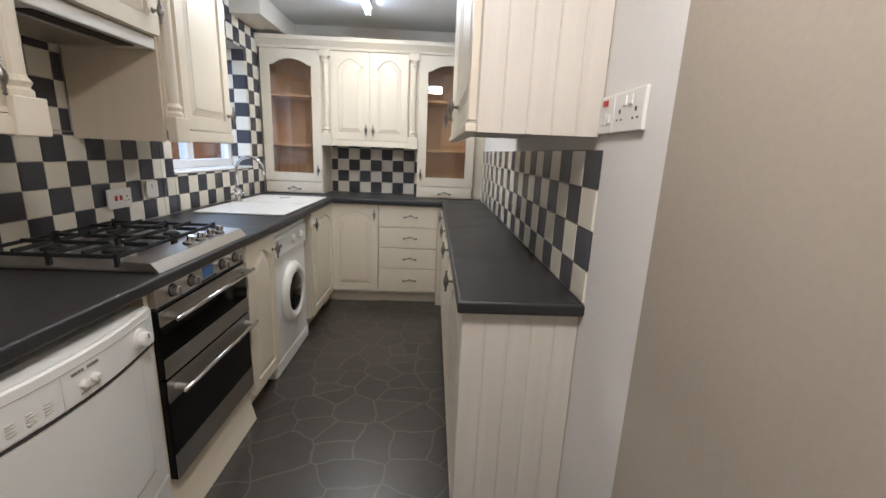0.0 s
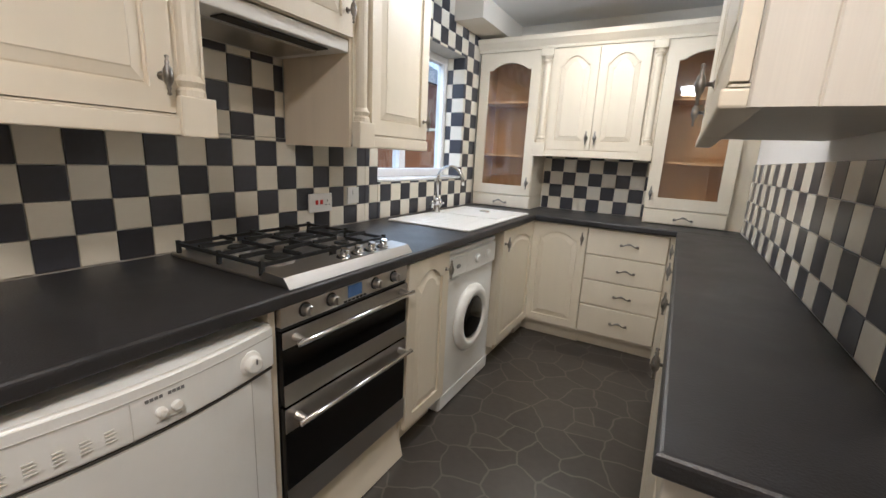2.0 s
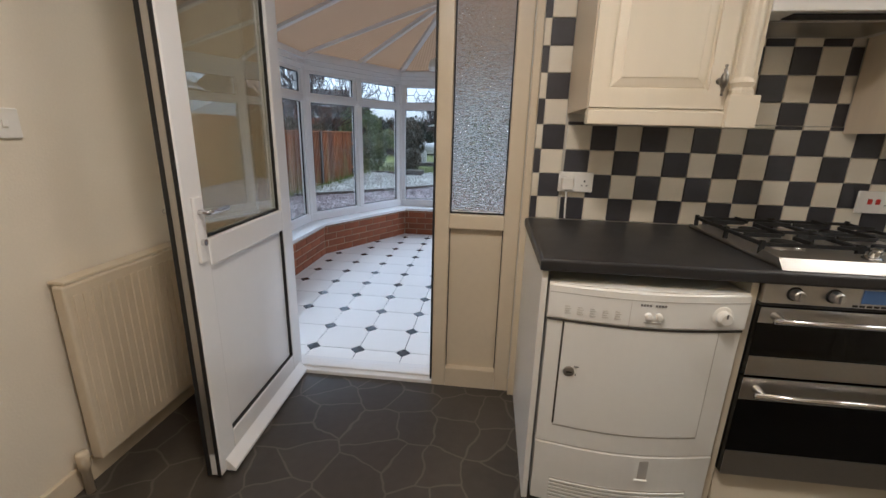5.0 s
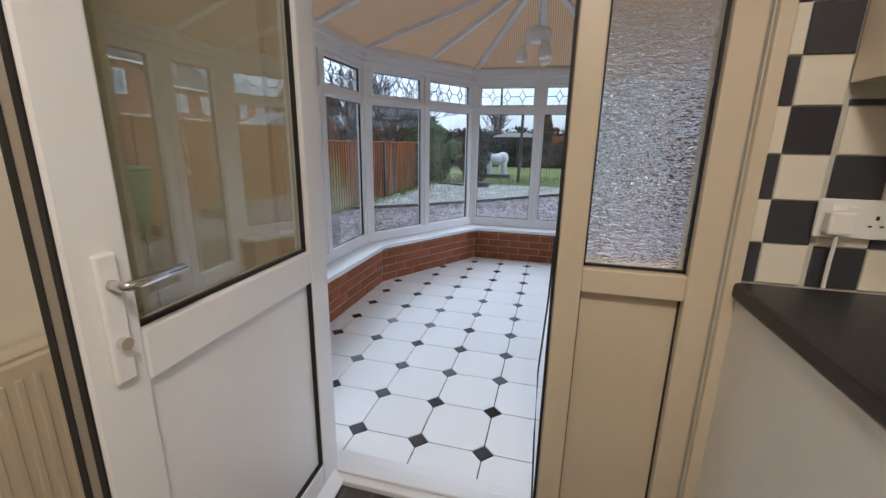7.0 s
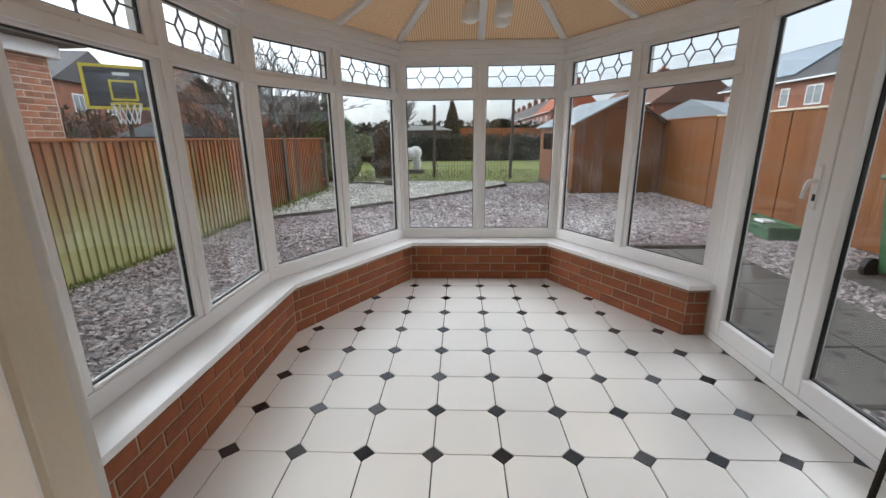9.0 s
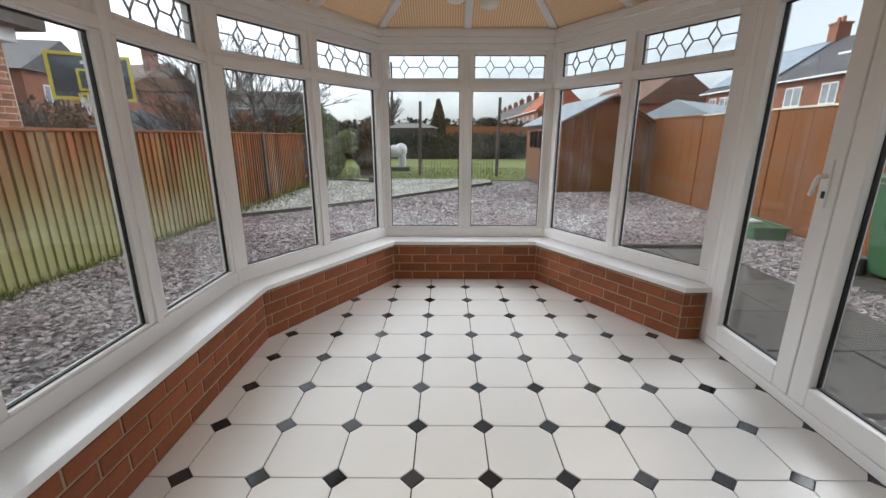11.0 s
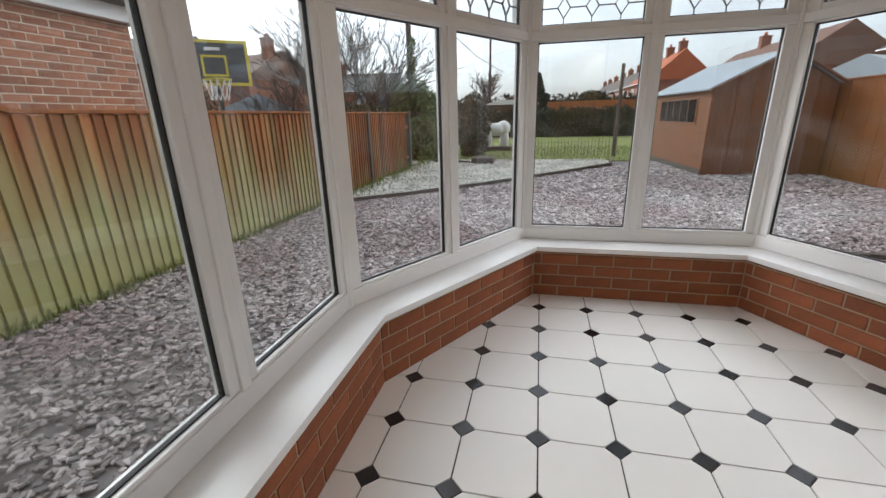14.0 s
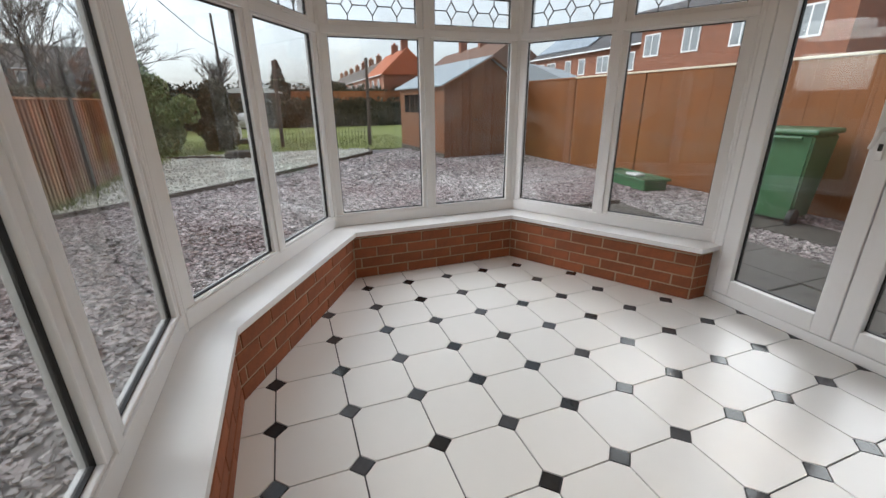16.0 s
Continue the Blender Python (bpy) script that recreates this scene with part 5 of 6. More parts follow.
part("capping", beam(beam(bmesh.new(), (-0.80, 0.002, 1.277), (0.555, 0.002, 1.697), 0.065, 0.03), (0.555, 0.002, 1.697), (2.7, 0.002, 1.697), 0.065, 0.03), TIMBER, fence_l, "weathered capping rail")
part("rail", boxes((-9.4, 2.7, -0.06, -0.005, 0.9, 0.96), (-9.4, 2.7, -0.06, -0.005, 0.15, 0.21)), TIMBER, fence_l)
for x in (-6.7, -9.4):
    part("post", boxes((x, x + 0.11, -0.08, 0.05, GZ - 0.02, 1.30), bevel=0.008), PAVING, fence_l, "grey concrete post")

fence_r = thing("panel_fence", pose(0, FR_Y, 0), "orange brown stained timber panel fence", "fence")
for k in range(8):
    x = 3.0 - 1.83 * k
    pn = part("fence_panel", boxes((x - 1.80, x, 0, 0.03, GZ + 0.005, 1.60)), PANEL, fence_r)
    for j in range(12):
        share_x = x - 1.80 + 0.15 * j
        part("board", boxes((share_x + 0.001, share_x + 0.149, -0.006 - 0.001 * (j % 2), -0.0005, GZ + 0.01, 1.60)), PANEL, pn)
    part("capping", boxes((x - 1.82, x + 0.01, -0.03, 0.05, 1.60, 1.63), bevel=0.005), UPVC_WARM if k < 5 else TIMBER, fence_r)

# shed
sh = thing("garden_shed", pose(-8.05, 3.74, 0, 0, 0, 4), "brown timber garden shed with grey felt roof", "shed")
SW, SD, SE, SA = 2.12, 3.1, 1.56, 2.13
bm = extrude_poly(bmesh.new(), [(0, 0, GZ), (0, SW, GZ), (0, SW, SE), (0, SW / 2 + 0.1, SA), (0, 0, SE)], (-SD, 0, 0))
part("wall", bm, SHED, sh)
for k in range(14):
    y0 = SW * k / 14
    zt = SE + (SA - SE) * (1 - abs(y0 + SW / 28 - SW / 2) / (SW / 2)) - 0.03
    part("board", boxes((0.001, 0.012, y0 + 0.002, y0 + SW / 14 - 0.002, GZ + 0.005, zt)), SHED, sh)
for k in range(12):
    part("board", boxes((-SD, -0.002, -0.014, -0.001, GZ + 0.006 + 0.139 * k, GZ + 0.14 + 0.139 * k)), SHED, sh)
bm = bmesh.new()
for a, b in (((-0.14, SE - 0.05), (SW / 2 + 0.1, SA + 0.03)), ((SW + 0.12, SE - 0.05), (SW / 2 + 0.1, SA + 0.03))):
    extrude_poly(bm, [(0.16, a[0], a[1]), (0.16, b[0], b[1]), (0.16, b[0], b[1] + 0.03), (0.16, a[0], a[1] + 0.03)], (-SD - 0.3, 0, 0))
part("roof", bm, FELT, sh, "pale grey roofing felt")
bm = bmesh.new()
beam(bm, (0.165, -0.14, SE - 0.06), (0.165, SW / 2 + 0.1, SA + 0.02), 0.02, 0.11, (1, 0, 0))
beam(bm, (0.165, SW + 0.12, SE - 0.06), (0.165, SW / 2 + 0.1, SA + 0.02), 0.02, 0.11, (1, 0, 0))
part("bargeboard", bm, SHED, sh)
dr = part("door", boxes((0.014, 0.035, 0.70, 1.55, GZ + 0.06, 1.66), bevel=0.004), PANEL, sh, "orange brown boarded door")
part("handle", boxes((0.036, 0.05, 0.74, 0.86, 0.76, 0.79), bevel=0.003), DARK, dr)
wd = part("window", boxes((-2.72, -0.55, -0.03, -0.015, 0.86, 1.42), bevel=0.004), SHED, sh, "long timber framed window")
for k in range(5):
    part("pane", boxes((-2.68 + 0.423 * k, -2.30 + 0.423 * k, -0.034, -0.031, 0.91, 1.37)), BLACK_GLASS, wd, "dark glass pane")
part("plinth", boxes((-SD, -0.0, -0.03, -0.015, GZ, GZ + 0.12)), PAVING, sh)

# lawn, pale bed, paving
def patch(name, pts, z0, z1, material, label, category):
    return structure(name, extrude_poly(bmesh.new(), [(x, y, z0) for x, y in pts], (0, 0, z1 - z0)), material, label, category)


patch("lawn", [(-10.6, -3.6), (-10.9, 3.4), (-28, 9.0), (-28, -9.0)], GZ, GZ + 0.02, GRASS, "rough green lawn beyond the gravel", "lawn")
patch("pale_gravel_bed", [(-4.6, -2.6), (-5.4, -1.6), (-6.6, -0.4), (-8.2, 1.0), (-9.8, 2.3), (-10.8, 2.4), (-11.2, 0.2), (-11.0, -3.2), (-9.0, -3.2)], GZ, GZ + 0.03, PALE_GRAVEL, "pale stone chippings bed", "gravel")
bm = bmesh.new()
edge = [(-4.6, -2.6), (-5.4, -1.6), (-6.6, -0.4), (-8.2, 1.0), (-9.8, 2.3), (-10.8, 2.4)]
for a, b in zip(edge, edge[1:]):
    beam(bm, (*a, GZ + 0.03), (*b, GZ + 0.03), 0.05, 0.10)
structure("bed_edging", bm, BARK, "dark timber edging round the pale gravel", "edging")
slabs = thing("paving", pose(0, 0, 0), "weathered grey paving slabs beside the garden doors", "paving", kind="structure")
for i in range(9):
    for j in range(3):
        if (i < 4 and j != 1) or (i >= 4 and j == 2):
            continue
        part("slab", boxes((2.2 - 0.61 * i, 2.8 - 0.61 * i, 2.95 + 0.61 * j, 3.55 + 0.61 * j, GZ, GZ + 0.034 + 0.003 * ((i * 7 + j * 3) % 4)), bevel=0.006), PAVING, slabs)
for x in (-1.9, -1.28):
    part("slab", boxes((x, x + 0.6, 4.72, 5.3, GZ, GZ + 0.034), bevel=0.006), PAVING, slabs)
structure("sleeper_edging", boxes((-2.75, 0.3, 2.86, 2.93, GZ, GZ + 0.07), (-2.82, -2.75, 2.86, 4.2, GZ, GZ + 0.07), bevel=0.01), BARK, "dark timber edging along the paving", "edging")

# slate chips
rc = np.random.RandomState(7)
verts, faces = [], []
n = 0
while n < 72000:
    near = rc.rand() < 0.75
    x = rc.uniform(-5.5, 2.2) if near else rc.uniform(-10.5, -3.5)
    yv = rc.uniform(-2.75, 5.8)
    if -1.6 < x < 2.2 and -0.36 < yv < 2.68 and not (x < -0.3 and (yv < 0.4 - (x + 1.6) * 0.58 or yv > 1.9 + (x + 1.6) * 0.58)):
        continue
    if (-2.7 < x < 0.4 and 2.9 < yv < 4.2) or (0.3 < x and 3.5 < yv < 4.2):
        continue
    if x < -4.6 and yv < -2.6 + (-4.6 - x) * 0.98 and x > -11:
        continue
    a, s = rc.uniform(0, 6.283), rc.uniform(0.009, 0.027) * (1.0 if near else 1.7)
    t1, t2 = rc.uniform(-0.35, 0.35, 2)
    h = rc.uniform(0.005, 0.014)
    base = len(verts)
    k = rc.uniform(0.45, 0.9)
    for zz in (0, h):
        for u, v in ((-1, -k), (1, -k * 0.7), (0.7, k), (-0.8, k * 0.8)):
            px, py = s * u * (0.9 if zz else 1), s * v * (0.9 if zz else 1)
            verts.append((x + px * math.cos(a) - py * math.sin(a), yv + px * math.sin(a) + py * math.cos(a), GZ + 0.004 + zz + t1 * px + t2 * py + 0.008))
    q = base
    faces += [(q + 4, q + 5, q + 6, q + 7), (q, q + 1, q + 5, q + 4), (q + 1, q + 2, q + 6, q + 5), (q + 2, q + 3, q + 7, q + 6), (q + 3, q, q + 4, q + 7)]
    n += 1


def chip_mat():
    m = mat("slate_chip", (0.41, 0.38, 0.37), 0.5, var=0.3, scale=0.55, fine=9, bump=0.3, c2=(0.20, 0.13, 0.13))
    nn, l = m.node_tree.nodes, m.node_tree.links
    b = nn["Principled BSDF"]
    geo, hv, mr = nn.new("ShaderNodeNewGeometry"), nn.new("ShaderNodeHueSaturation"), nn.new("ShaderNodeMapRange")
    old = b.inputs["Base Color"].links[0].from_socket
    mr.inputs[3].default_value, mr.inputs[4].default_value = 0.35, 1.75
    l.new(geo.outputs["Random Per Island"], mr.inputs[0]), l.new(mr.outputs[0], hv.inputs["Value"]), l.new(old, hv.inputs["Color"]), l.new(hv.outputs[0], b.inputs["Base Color"])
    return m


me = bpy.data.meshes.new("slate_chippings")
me.from_pydata(verts, [], faces)
me.materials.append(chip_mat())
tagged(new("slate_chippings", me), "loose grey and purple slate chippings over the garden", "gravel", kind="stuff")


# pale stones over the bed
verts, faces = [], []
bx, by = [p[0] for p in edge], [p[1] for p in edge]
while len(faces) < 5 * 2600:
    x, yv = rc.uniform(-11.0, -4.7), rc.uniform(-2.7, 2.3)
    lim = np.interp(-x, [-v for v in bx], by)
    if yv > lim - 0.05 or rc.rand() > (x + 11.5) / -6.0 + 1.6:
        continue
    a, s1, h = rc.uniform(0, 6.283), rc.uniform(0.02, 0.06), rc.uniform(0.015, 0.04)
    q = len(verts)
    for zz, f in ((0, 1.0), (h, 0.6)):
        for u, v in ((-1, -0.8), (0.9, -0.7), (1, 0.8), (-0.8, 0.9)):
            verts.append((x + s1 * f * (u * math.cos(a) - v * math.sin(a)), yv + s1 * f * (u * math.sin(a) + v * math.cos(a)), GZ + 0.028 + zz))
    faces += [(q + 4, q + 5, q + 6, q + 7), (q, q + 1, q + 5, q + 4), (q + 1, q + 2, q + 6, q + 5), (q + 2, q + 3, q + 7, q + 6), (q + 3, q, q + 4, q + 7)]
me = bpy.data.meshes.new("pale_stones")
me.from_pydata(verts, [], faces)
me.materials.append(PALE_GRAVEL)
tagged(new("pale_stones", me), "loose pale stones on the gravel bed", "gravel", kind="stuff")

# grass blades along the lawn edge and the fence foot
verts, faces = [], []
for k in range(9000):
    if k % 3:
        x, yv, h = rc.uniform(-16, -10.7), rc.uniform(-3.4, 4.2), rc.uniform(0.04, 0.13)
    else:
        x = rc.uniform(-10.5, 1.0)
        yv, h = FL_Y + 0.03 + abs(rc.normal(0, 0.06 if x > -5 else 0.18)), rc.uniform(0.03, 0.12 if x > -5 else 0.2)
    a = rc.uniform(0, 6.283)
    dx, dy = 0.008 * math.cos(a), 0.008 * math.sin(a)
    q = len(verts)
    verts += [(x - dx, yv - dy, GZ), (x + dx, yv + dy, GZ), (x + rc.normal(0, 0.03), yv + rc.normal(0, 0.03), GZ + h)]
    faces.append((q, q + 1, q + 2))
me = bpy.data.meshes.new("grass_blades")
me.from_pydata(verts, [], faces)
me.materials.append(GRASS)
tagged(new("grass_blades", me), "rough grass at the lawn edge and fence foot", "grass", kind="stuff")

# plants
def leaf_cloud(bm, n, centre, size, leaf, seed, shape=1.0):
    r = random.Random(seed)
    for _ in range(n):
        while True:
            p = Vector((r.uniform(-1, 1), r.uniform(-1, 1), r.uniform(-1, 1)))
            if p.length < 1 and noise.noise(p * 2.3 + Vector((seed, 0, 0))) > -0.18:
                break
        c = Vector(centre) + Vector((p.x * size[0], p.y * size[1], p.z * size[2]))
        q = Euler((r.uniform(0, 6.3), r.uniform(0, 6.3), r.uniform(0, 6.3))).to_matrix()
        s = leaf * r.uniform(0.6, 1.3)
        vs = [bm.verts.new(c + q @ Vector(v)) for v in ((-s, 0, 0), (0, -s * 0.5, 0.15 * s), (s, 0, 0), (0, s * 0.5, 0.15 * s))]
        bm.faces.new(vs)


def bare_tree(m, h, seed, label, spread=0.55, depth=5):
    t = thing("bare_tree", m, label, "tree")
    r = random.Random(seed)
    tr, cr = bmesh.new(), bmesh.new()

    def grow(p, d, length, rad, lev):
        e = p + d * length
        mid = p.lerp(e, 0.5) + Vector((r.uniform(-1, 1), r.uniform(-1, 1), 0)) * length * 0.06
        tube(tr if lev < 2 else cr, [p, mid, e], [max(rad, 0.004), max(rad * 0.85, 0.0035), max(rad * 0.65, 0.003)], 6 if lev < 2 else 4)
        if lev >= depth:
            return
        for _ in range(r.choice((3, 3, 4)) if lev else 5):
            nd = (d + Vector((r.uniform(-1, 1), r.uniform(-1, 1), r.uniform(-0.15, 0.7))) * spread * 1.3).normalized()
            grow(p.lerp(e, r.uniform(0.6, 1.0)), nd, length * r.uniform(0.62, 0.9), rad * 0.6, lev + 1)

    grow(Vector((0, 0, 0)), Vector((0, 0, 1)), h * 0.27, h * 0.022, 0)
    part("trunk", tr, BARK, t)
    part("crown", cr, BARK, t, "bare winter twigs")
    return t


def bare_bush(m, h, stems, seed, label, lean=0.55, depth=4):
    """Many stems from one foot, each forking into fine winter twigs."""
    t = thing("bare_bush", m, label, "bush")
    r = random.Random(seed)
    tw = bmesh.new()

    def grow(to, p, d, length, rad, lev):
        e = p + d * length
        mid = p.lerp(e, 0.5) + Vector((r.uniform(-1, 1), r.uniform(-1, 1), r.uniform(-0.5, 0.5))) * length * 0.08
        tube(to, [p, mid, e], [max(rad, 0.006), max(rad * 0.85, 0.005), max(rad * 0.65, 0.004)], 5 if lev < 2 else 3)
        if lev >= depth:
            return
        for _ in range(3):
            nd = (d + Vector((r.uniform(-1, 1), r.uniform(-1, 1), r.uniform(-0.3, 0.6))) * 0.62).normalized()
            grow(tw, p.lerp(e, r.uniform(0.45, 1.0)), nd, length * r.uniform(0.55, 0.85), rad * 0.58, lev + 1)

    for k in range(stems):
        a = 2 * math.pi * (k + r.uniform(-0.3, 0.3)) / stems
        f = r.uniform(0.15, 1.0) * lean
        stem = bmesh.new()
        grow(stem, Vector((0.12 * math.cos(a), 0.12 * math.sin(a), 0)), Vector((f * math.cos(a), f * math.sin(a), 1)).normalized(), h * r.uniform(0.32, 0.42), h * 0.011, 0)
        part("stem", stem, BARK, t)
    part("twigs", tw, BARK, t, "tangle of bare winter twigs")
    return t


bare_bush(pose(-10.6, -5.0, GZ), 4.6, 9, 3, "large bare many-stemmed bush behind the board fence", 0.62, 5)
bare_bush(pose(-13.4, -4.6, GZ), 3.1, 8, 8, "lower bare bush behind the board fence", 0.75, 4)
bare_bush(pose(-8.9, -5.6, GZ), 2.9, 7, 14, "lower bare bush behind the board fence", 0.8, 4)
bs = bare_bush(pose(-9.2, -9.3, GZ), 2.5, 8, 12, "twiggy bush with brown leaves beside the neighbouring house", 0.7, 4)
bm = bmesh.new()
leaf_cloud(bm, 900, (0, 0, 1.55), (0.95, 0.95, 0.85), 0.07, 31)
part("leaves", bm, BROWN_LEAF, bs, "sparse brown leaves")
bs = thing("shrub", pose(-9.6, -4.1, GZ), "green brown shrub behind the board fence", "shrub")
bm = bmesh.new()
leaf_cloud(bm, 1500, (0, 0, 1.1), (1.9, 0.5, 0.62), 0.07, 33)
leaf_cloud(bm, 700, (1.2, -0.3, 1.2), (0.9, 0.5, 0.62), 0.07, 34)
part("foliage", bm, BROWN_LEAF, bs)

bare_tree(pose(-40, -5.0, GZ), 6.2, 5, "far bare tree with purple brown twigs", 0.6, 5)

iv = thing("ivy", pose(-11.6, -3.35, GZ), "dark green ivy climbing over a tall post", "ivy")
part("post", tube(bmesh.new(), [(0, 0, 0), (0.05, 0, 5.6)], [0.09, 0.075], 8), BARK, iv, "tall weathered wooden pole")
bm = bmesh.new()
ir = random.Random(55)
for k in range(26):
    f = k / 25
    yy, zz = ir.uniform(-0.45, 1.15), ir.uniform(0.15, 1.95)
    if yy > 0.7 and zz > 1.7:
        zz -= 0.5
    leaf_cloud(bm, 650, (ir.uniform(-0.1, 0.35), yy, zz), (ir.uniform(0.25, 0.45), ir.uniform(0.22, 0.42), ir.uniform(0.25, 0.5)), 0.065, 100 + k)
for k in range(9):
    leaf_cloud(bm, 90, (0.05, 0.05 * (k % 3), 2.0 + 0.17 * k), (0.2 - 0.014 * k, 0.2 - 0.014 * k, 0.16), 0.05, 140 + k)
part("leaves", bm, IVY, iv)
bh = thing("brown_hedge", pose(-12.2, -1.75, GZ), "rough brown hedge beside the ivy", "hedge")
bm = bmesh.new()
for k in range(12):
    leaf_cloud(bm, 600, (ir.uniform(-1.2, 0.1), ir.uniform(-0.6, 0.35), ir.uniform(0.3, 1.55)), (0.4, 0.35, 0.45), 0.06, 160 + k)
part("foliage", bm, BROWN_LEAF, bh)

hg = thing("hedge", pose(-24, 0, GZ), "dark clipped hedge beyond the lawn", "hedge")
bm = bmesh.new()
box(bm, -0.5, 0.5, -8.5, 14, 0, 1.35)
leaf_cloud(bm, 6000, (0.4, 2.5, 0.75), (0.35, 11.5, 0.85), 0.13, 21)
part("foliage", bm, HEDGE, hg)
hg = thing("shrub", pose(-22, -6.6, GZ), "dark bare shrubs beside the hedge", "shrub")
bm = bmesh.new()
leaf_cloud(bm, 3500, (0, 0, 1.0), (1.4, 3.2, 1.3), 0.13, 23)
part("foliage", bm, HEDGE, hg)
cf = thing("conifer", pose(-46, 0.2, GZ), "dark green pointed conifer in a far garden", "tree")
part("trunk", lathe(bmesh.new(), [(0.18, 0), (0.04, 5.2)], 8), BARK, cf)
bm = bmesh.new()
for k in range(9):
    f = k / 9
    leaf_cloud(bm, 420, (0, 0, 1.4 + 3.9 * f), (1.25 * (1 - f) + 0.1, 1.25 * (1 - f) + 0.1, 0.45), 0.17, 40 + k)
part("foliage", bm, HEDGE, cf)
cf = thing("round_tree", pose(-50, 6.0, GZ), "dark rounded evergreen tree in a far garden", "tree")
part("trunk", lathe(bmesh.new(), [(0.15, 0), (0.08, 2.4)], 8), BARK, cf)
bm = bmesh.new()
leaf_cloud(bm, 1500, (0, 0, 2.8), (1.2, 1.5, 0.75), 0.17, 61)
part("foliage", bm, HEDGE, cf)
for x, yv, h in ((-12.6, 0.08, 2.35), (-12.2, 2.72, 2.45)):
    tagged(part("washing_line_post", tube(bmesh.new(), [(x, yv, GZ), (x + 0.03, yv + 0.04, h)], [0.06, 0.05], 8), BARK), "weathered wooden washing line post on the lawn edge", "post", "washing line posts")
tagged(part("telegraph_pole", tube(bmesh.new(), [(-40, -4.2, GZ), (-40, -4.2, 8.0)], [0.13, 0.09], 8), BARK), "far wooden telegraph pole", "pole")

wf = thing("wire_fence", pose(-12.4, 0, GZ), "low rusty wire fence along the lawn edge", "fence")
for k in range(27):
    part("stake", tube(bmesh.new(), [(0, 0.1 + 0.1 * k, 0), (0.01, 0.1 + 0.1 * k, 0.50 + 0.03 * (k % 3))], 0.008, 5), BARK, wf)
part("wire", tube(bmesh.new(), [(0, 0.08, 0.42), (0, 2.75, 0.42)], 0.005, 4), BARK, wf)
tagged(part("overhead_cable", tube(bmesh.new(), [(-11.56, -3.35, 4.6), (-24, -3.1, 4.3), (-38, -2.8, 4.7)], 0.018, 5), DARK), "black overhead cable from the ivy pole", "cable")

# white animal ornament: plain rounded shape
bm = bmesh.new()
for c, s in (((0, 0.05, 0.62), (0.25, 0.42, 0.24)), ((0, 0.34, 0.66), (0.24, 0.26, 0.27)), ((0, -0.46, 0.92), (0.15, 0.2, 0.17)), ((0, -0.62, 0.86), (0.1, 0.14, 0.1)), ((0, -0.32, 0.76), (0.17, 0.2, 0.24)), ((0.13, 0.38, 0.26), (0.1, 0.12, 0.32)), ((-0.13, 0.38, 0.26), (0.1, 0.12, 0.32)), ((0.12, -0.25, 0.26), (0.09, 0.1, 0.32)), ((-0.12, -0.25, 0.26), (0.09, 0.1, 0.32))):
    bmesh.ops.create_icosphere(bm, subdivisions=3, radius=1.0, matrix=Matrix.LocRotScale(c, None, s))
st = tagged(part("garden_statue", bm, STONE, smooth=True), "white stone animal statue on the lawn", "statue")
st.matrix_basis = pose(-14.6, -1.1, GZ + 0.15, 0, 0, 28)
tagged(part("statue_plinth", boxes((-14.95, -14.25, -1.75, -0.45, GZ, GZ + 0.17), bevel=0.02), PAVING), "grey stone slab under the statue", "plinth")
tagged(part("stone_trough", boxes((-10.4, -9.9, -1.25, -0.65, GZ + 0.03, GZ + 0.2), bevel=0.03), PAVING), "small grey stone trough on the pale gravel", "trough")
tagged(part("dead_branch", tube(bmesh.new(), [(-10.6, -2.6, GZ + 0.05), (-10.3, -1.7, GZ + 0.08), (-10.1, -1.2, GZ + 0.06)], [0.04, 0.03, 0.015], 6), BARK), "fallen dead branch beside the pale gravel", "branch")

# bins and planter by the panel fence
def wheelie_bin(m, material, label):
    b = thing("wheelie_bin", m, label, "bin", "wheelie bins")
    bm = bmesh.new()
    lo = [(-0.22, -0.24), (0.22, -0.24), (0.22, 0.2), (-0.22, 0.2)]
    hi = [(-0.28, -0.32), (0.28, -0.32), (0.28, 0.3), (-0.28, 0.3)]
    vl, vh = [bm.verts.new((*p, 0.06)) for p in lo], [bm.verts.new((*p, 0.95)) for p in hi]
    bm.faces.new(vl[::-1]), bm.faces.new(vh)
    for k in range(4):
        bm.faces.new((vl[k], vl[(k + 1) % 4], vh[(k + 1) % 4], vh[k]))
    bmesh.ops.bevel(bm, geom=[e for e in bm.edges], offset=0.02, segments=2, affect='EDGES')
    part("body", bm, material, b)
    part("lid", boxes((-0.31, 0.31, -0.36, 0.33, 0.955, 1.01), bevel=0.025), material, b)
    part("handle", tube(bmesh.new(), [(-0.2, 0.36, 0.93), (0.2, 0.36, 0.93)], 0.018), material, b)
    for s in (-1, 1):
        part("wheel", lathe(bmesh.new(), [(0.1, -0.025), (0.105, 0), (0.1, 0.025)], 18, pose(s * 0.25, 0.24, 0.1, 0, 90, 0)), DARK, b, "black rubber wheel")
    return b


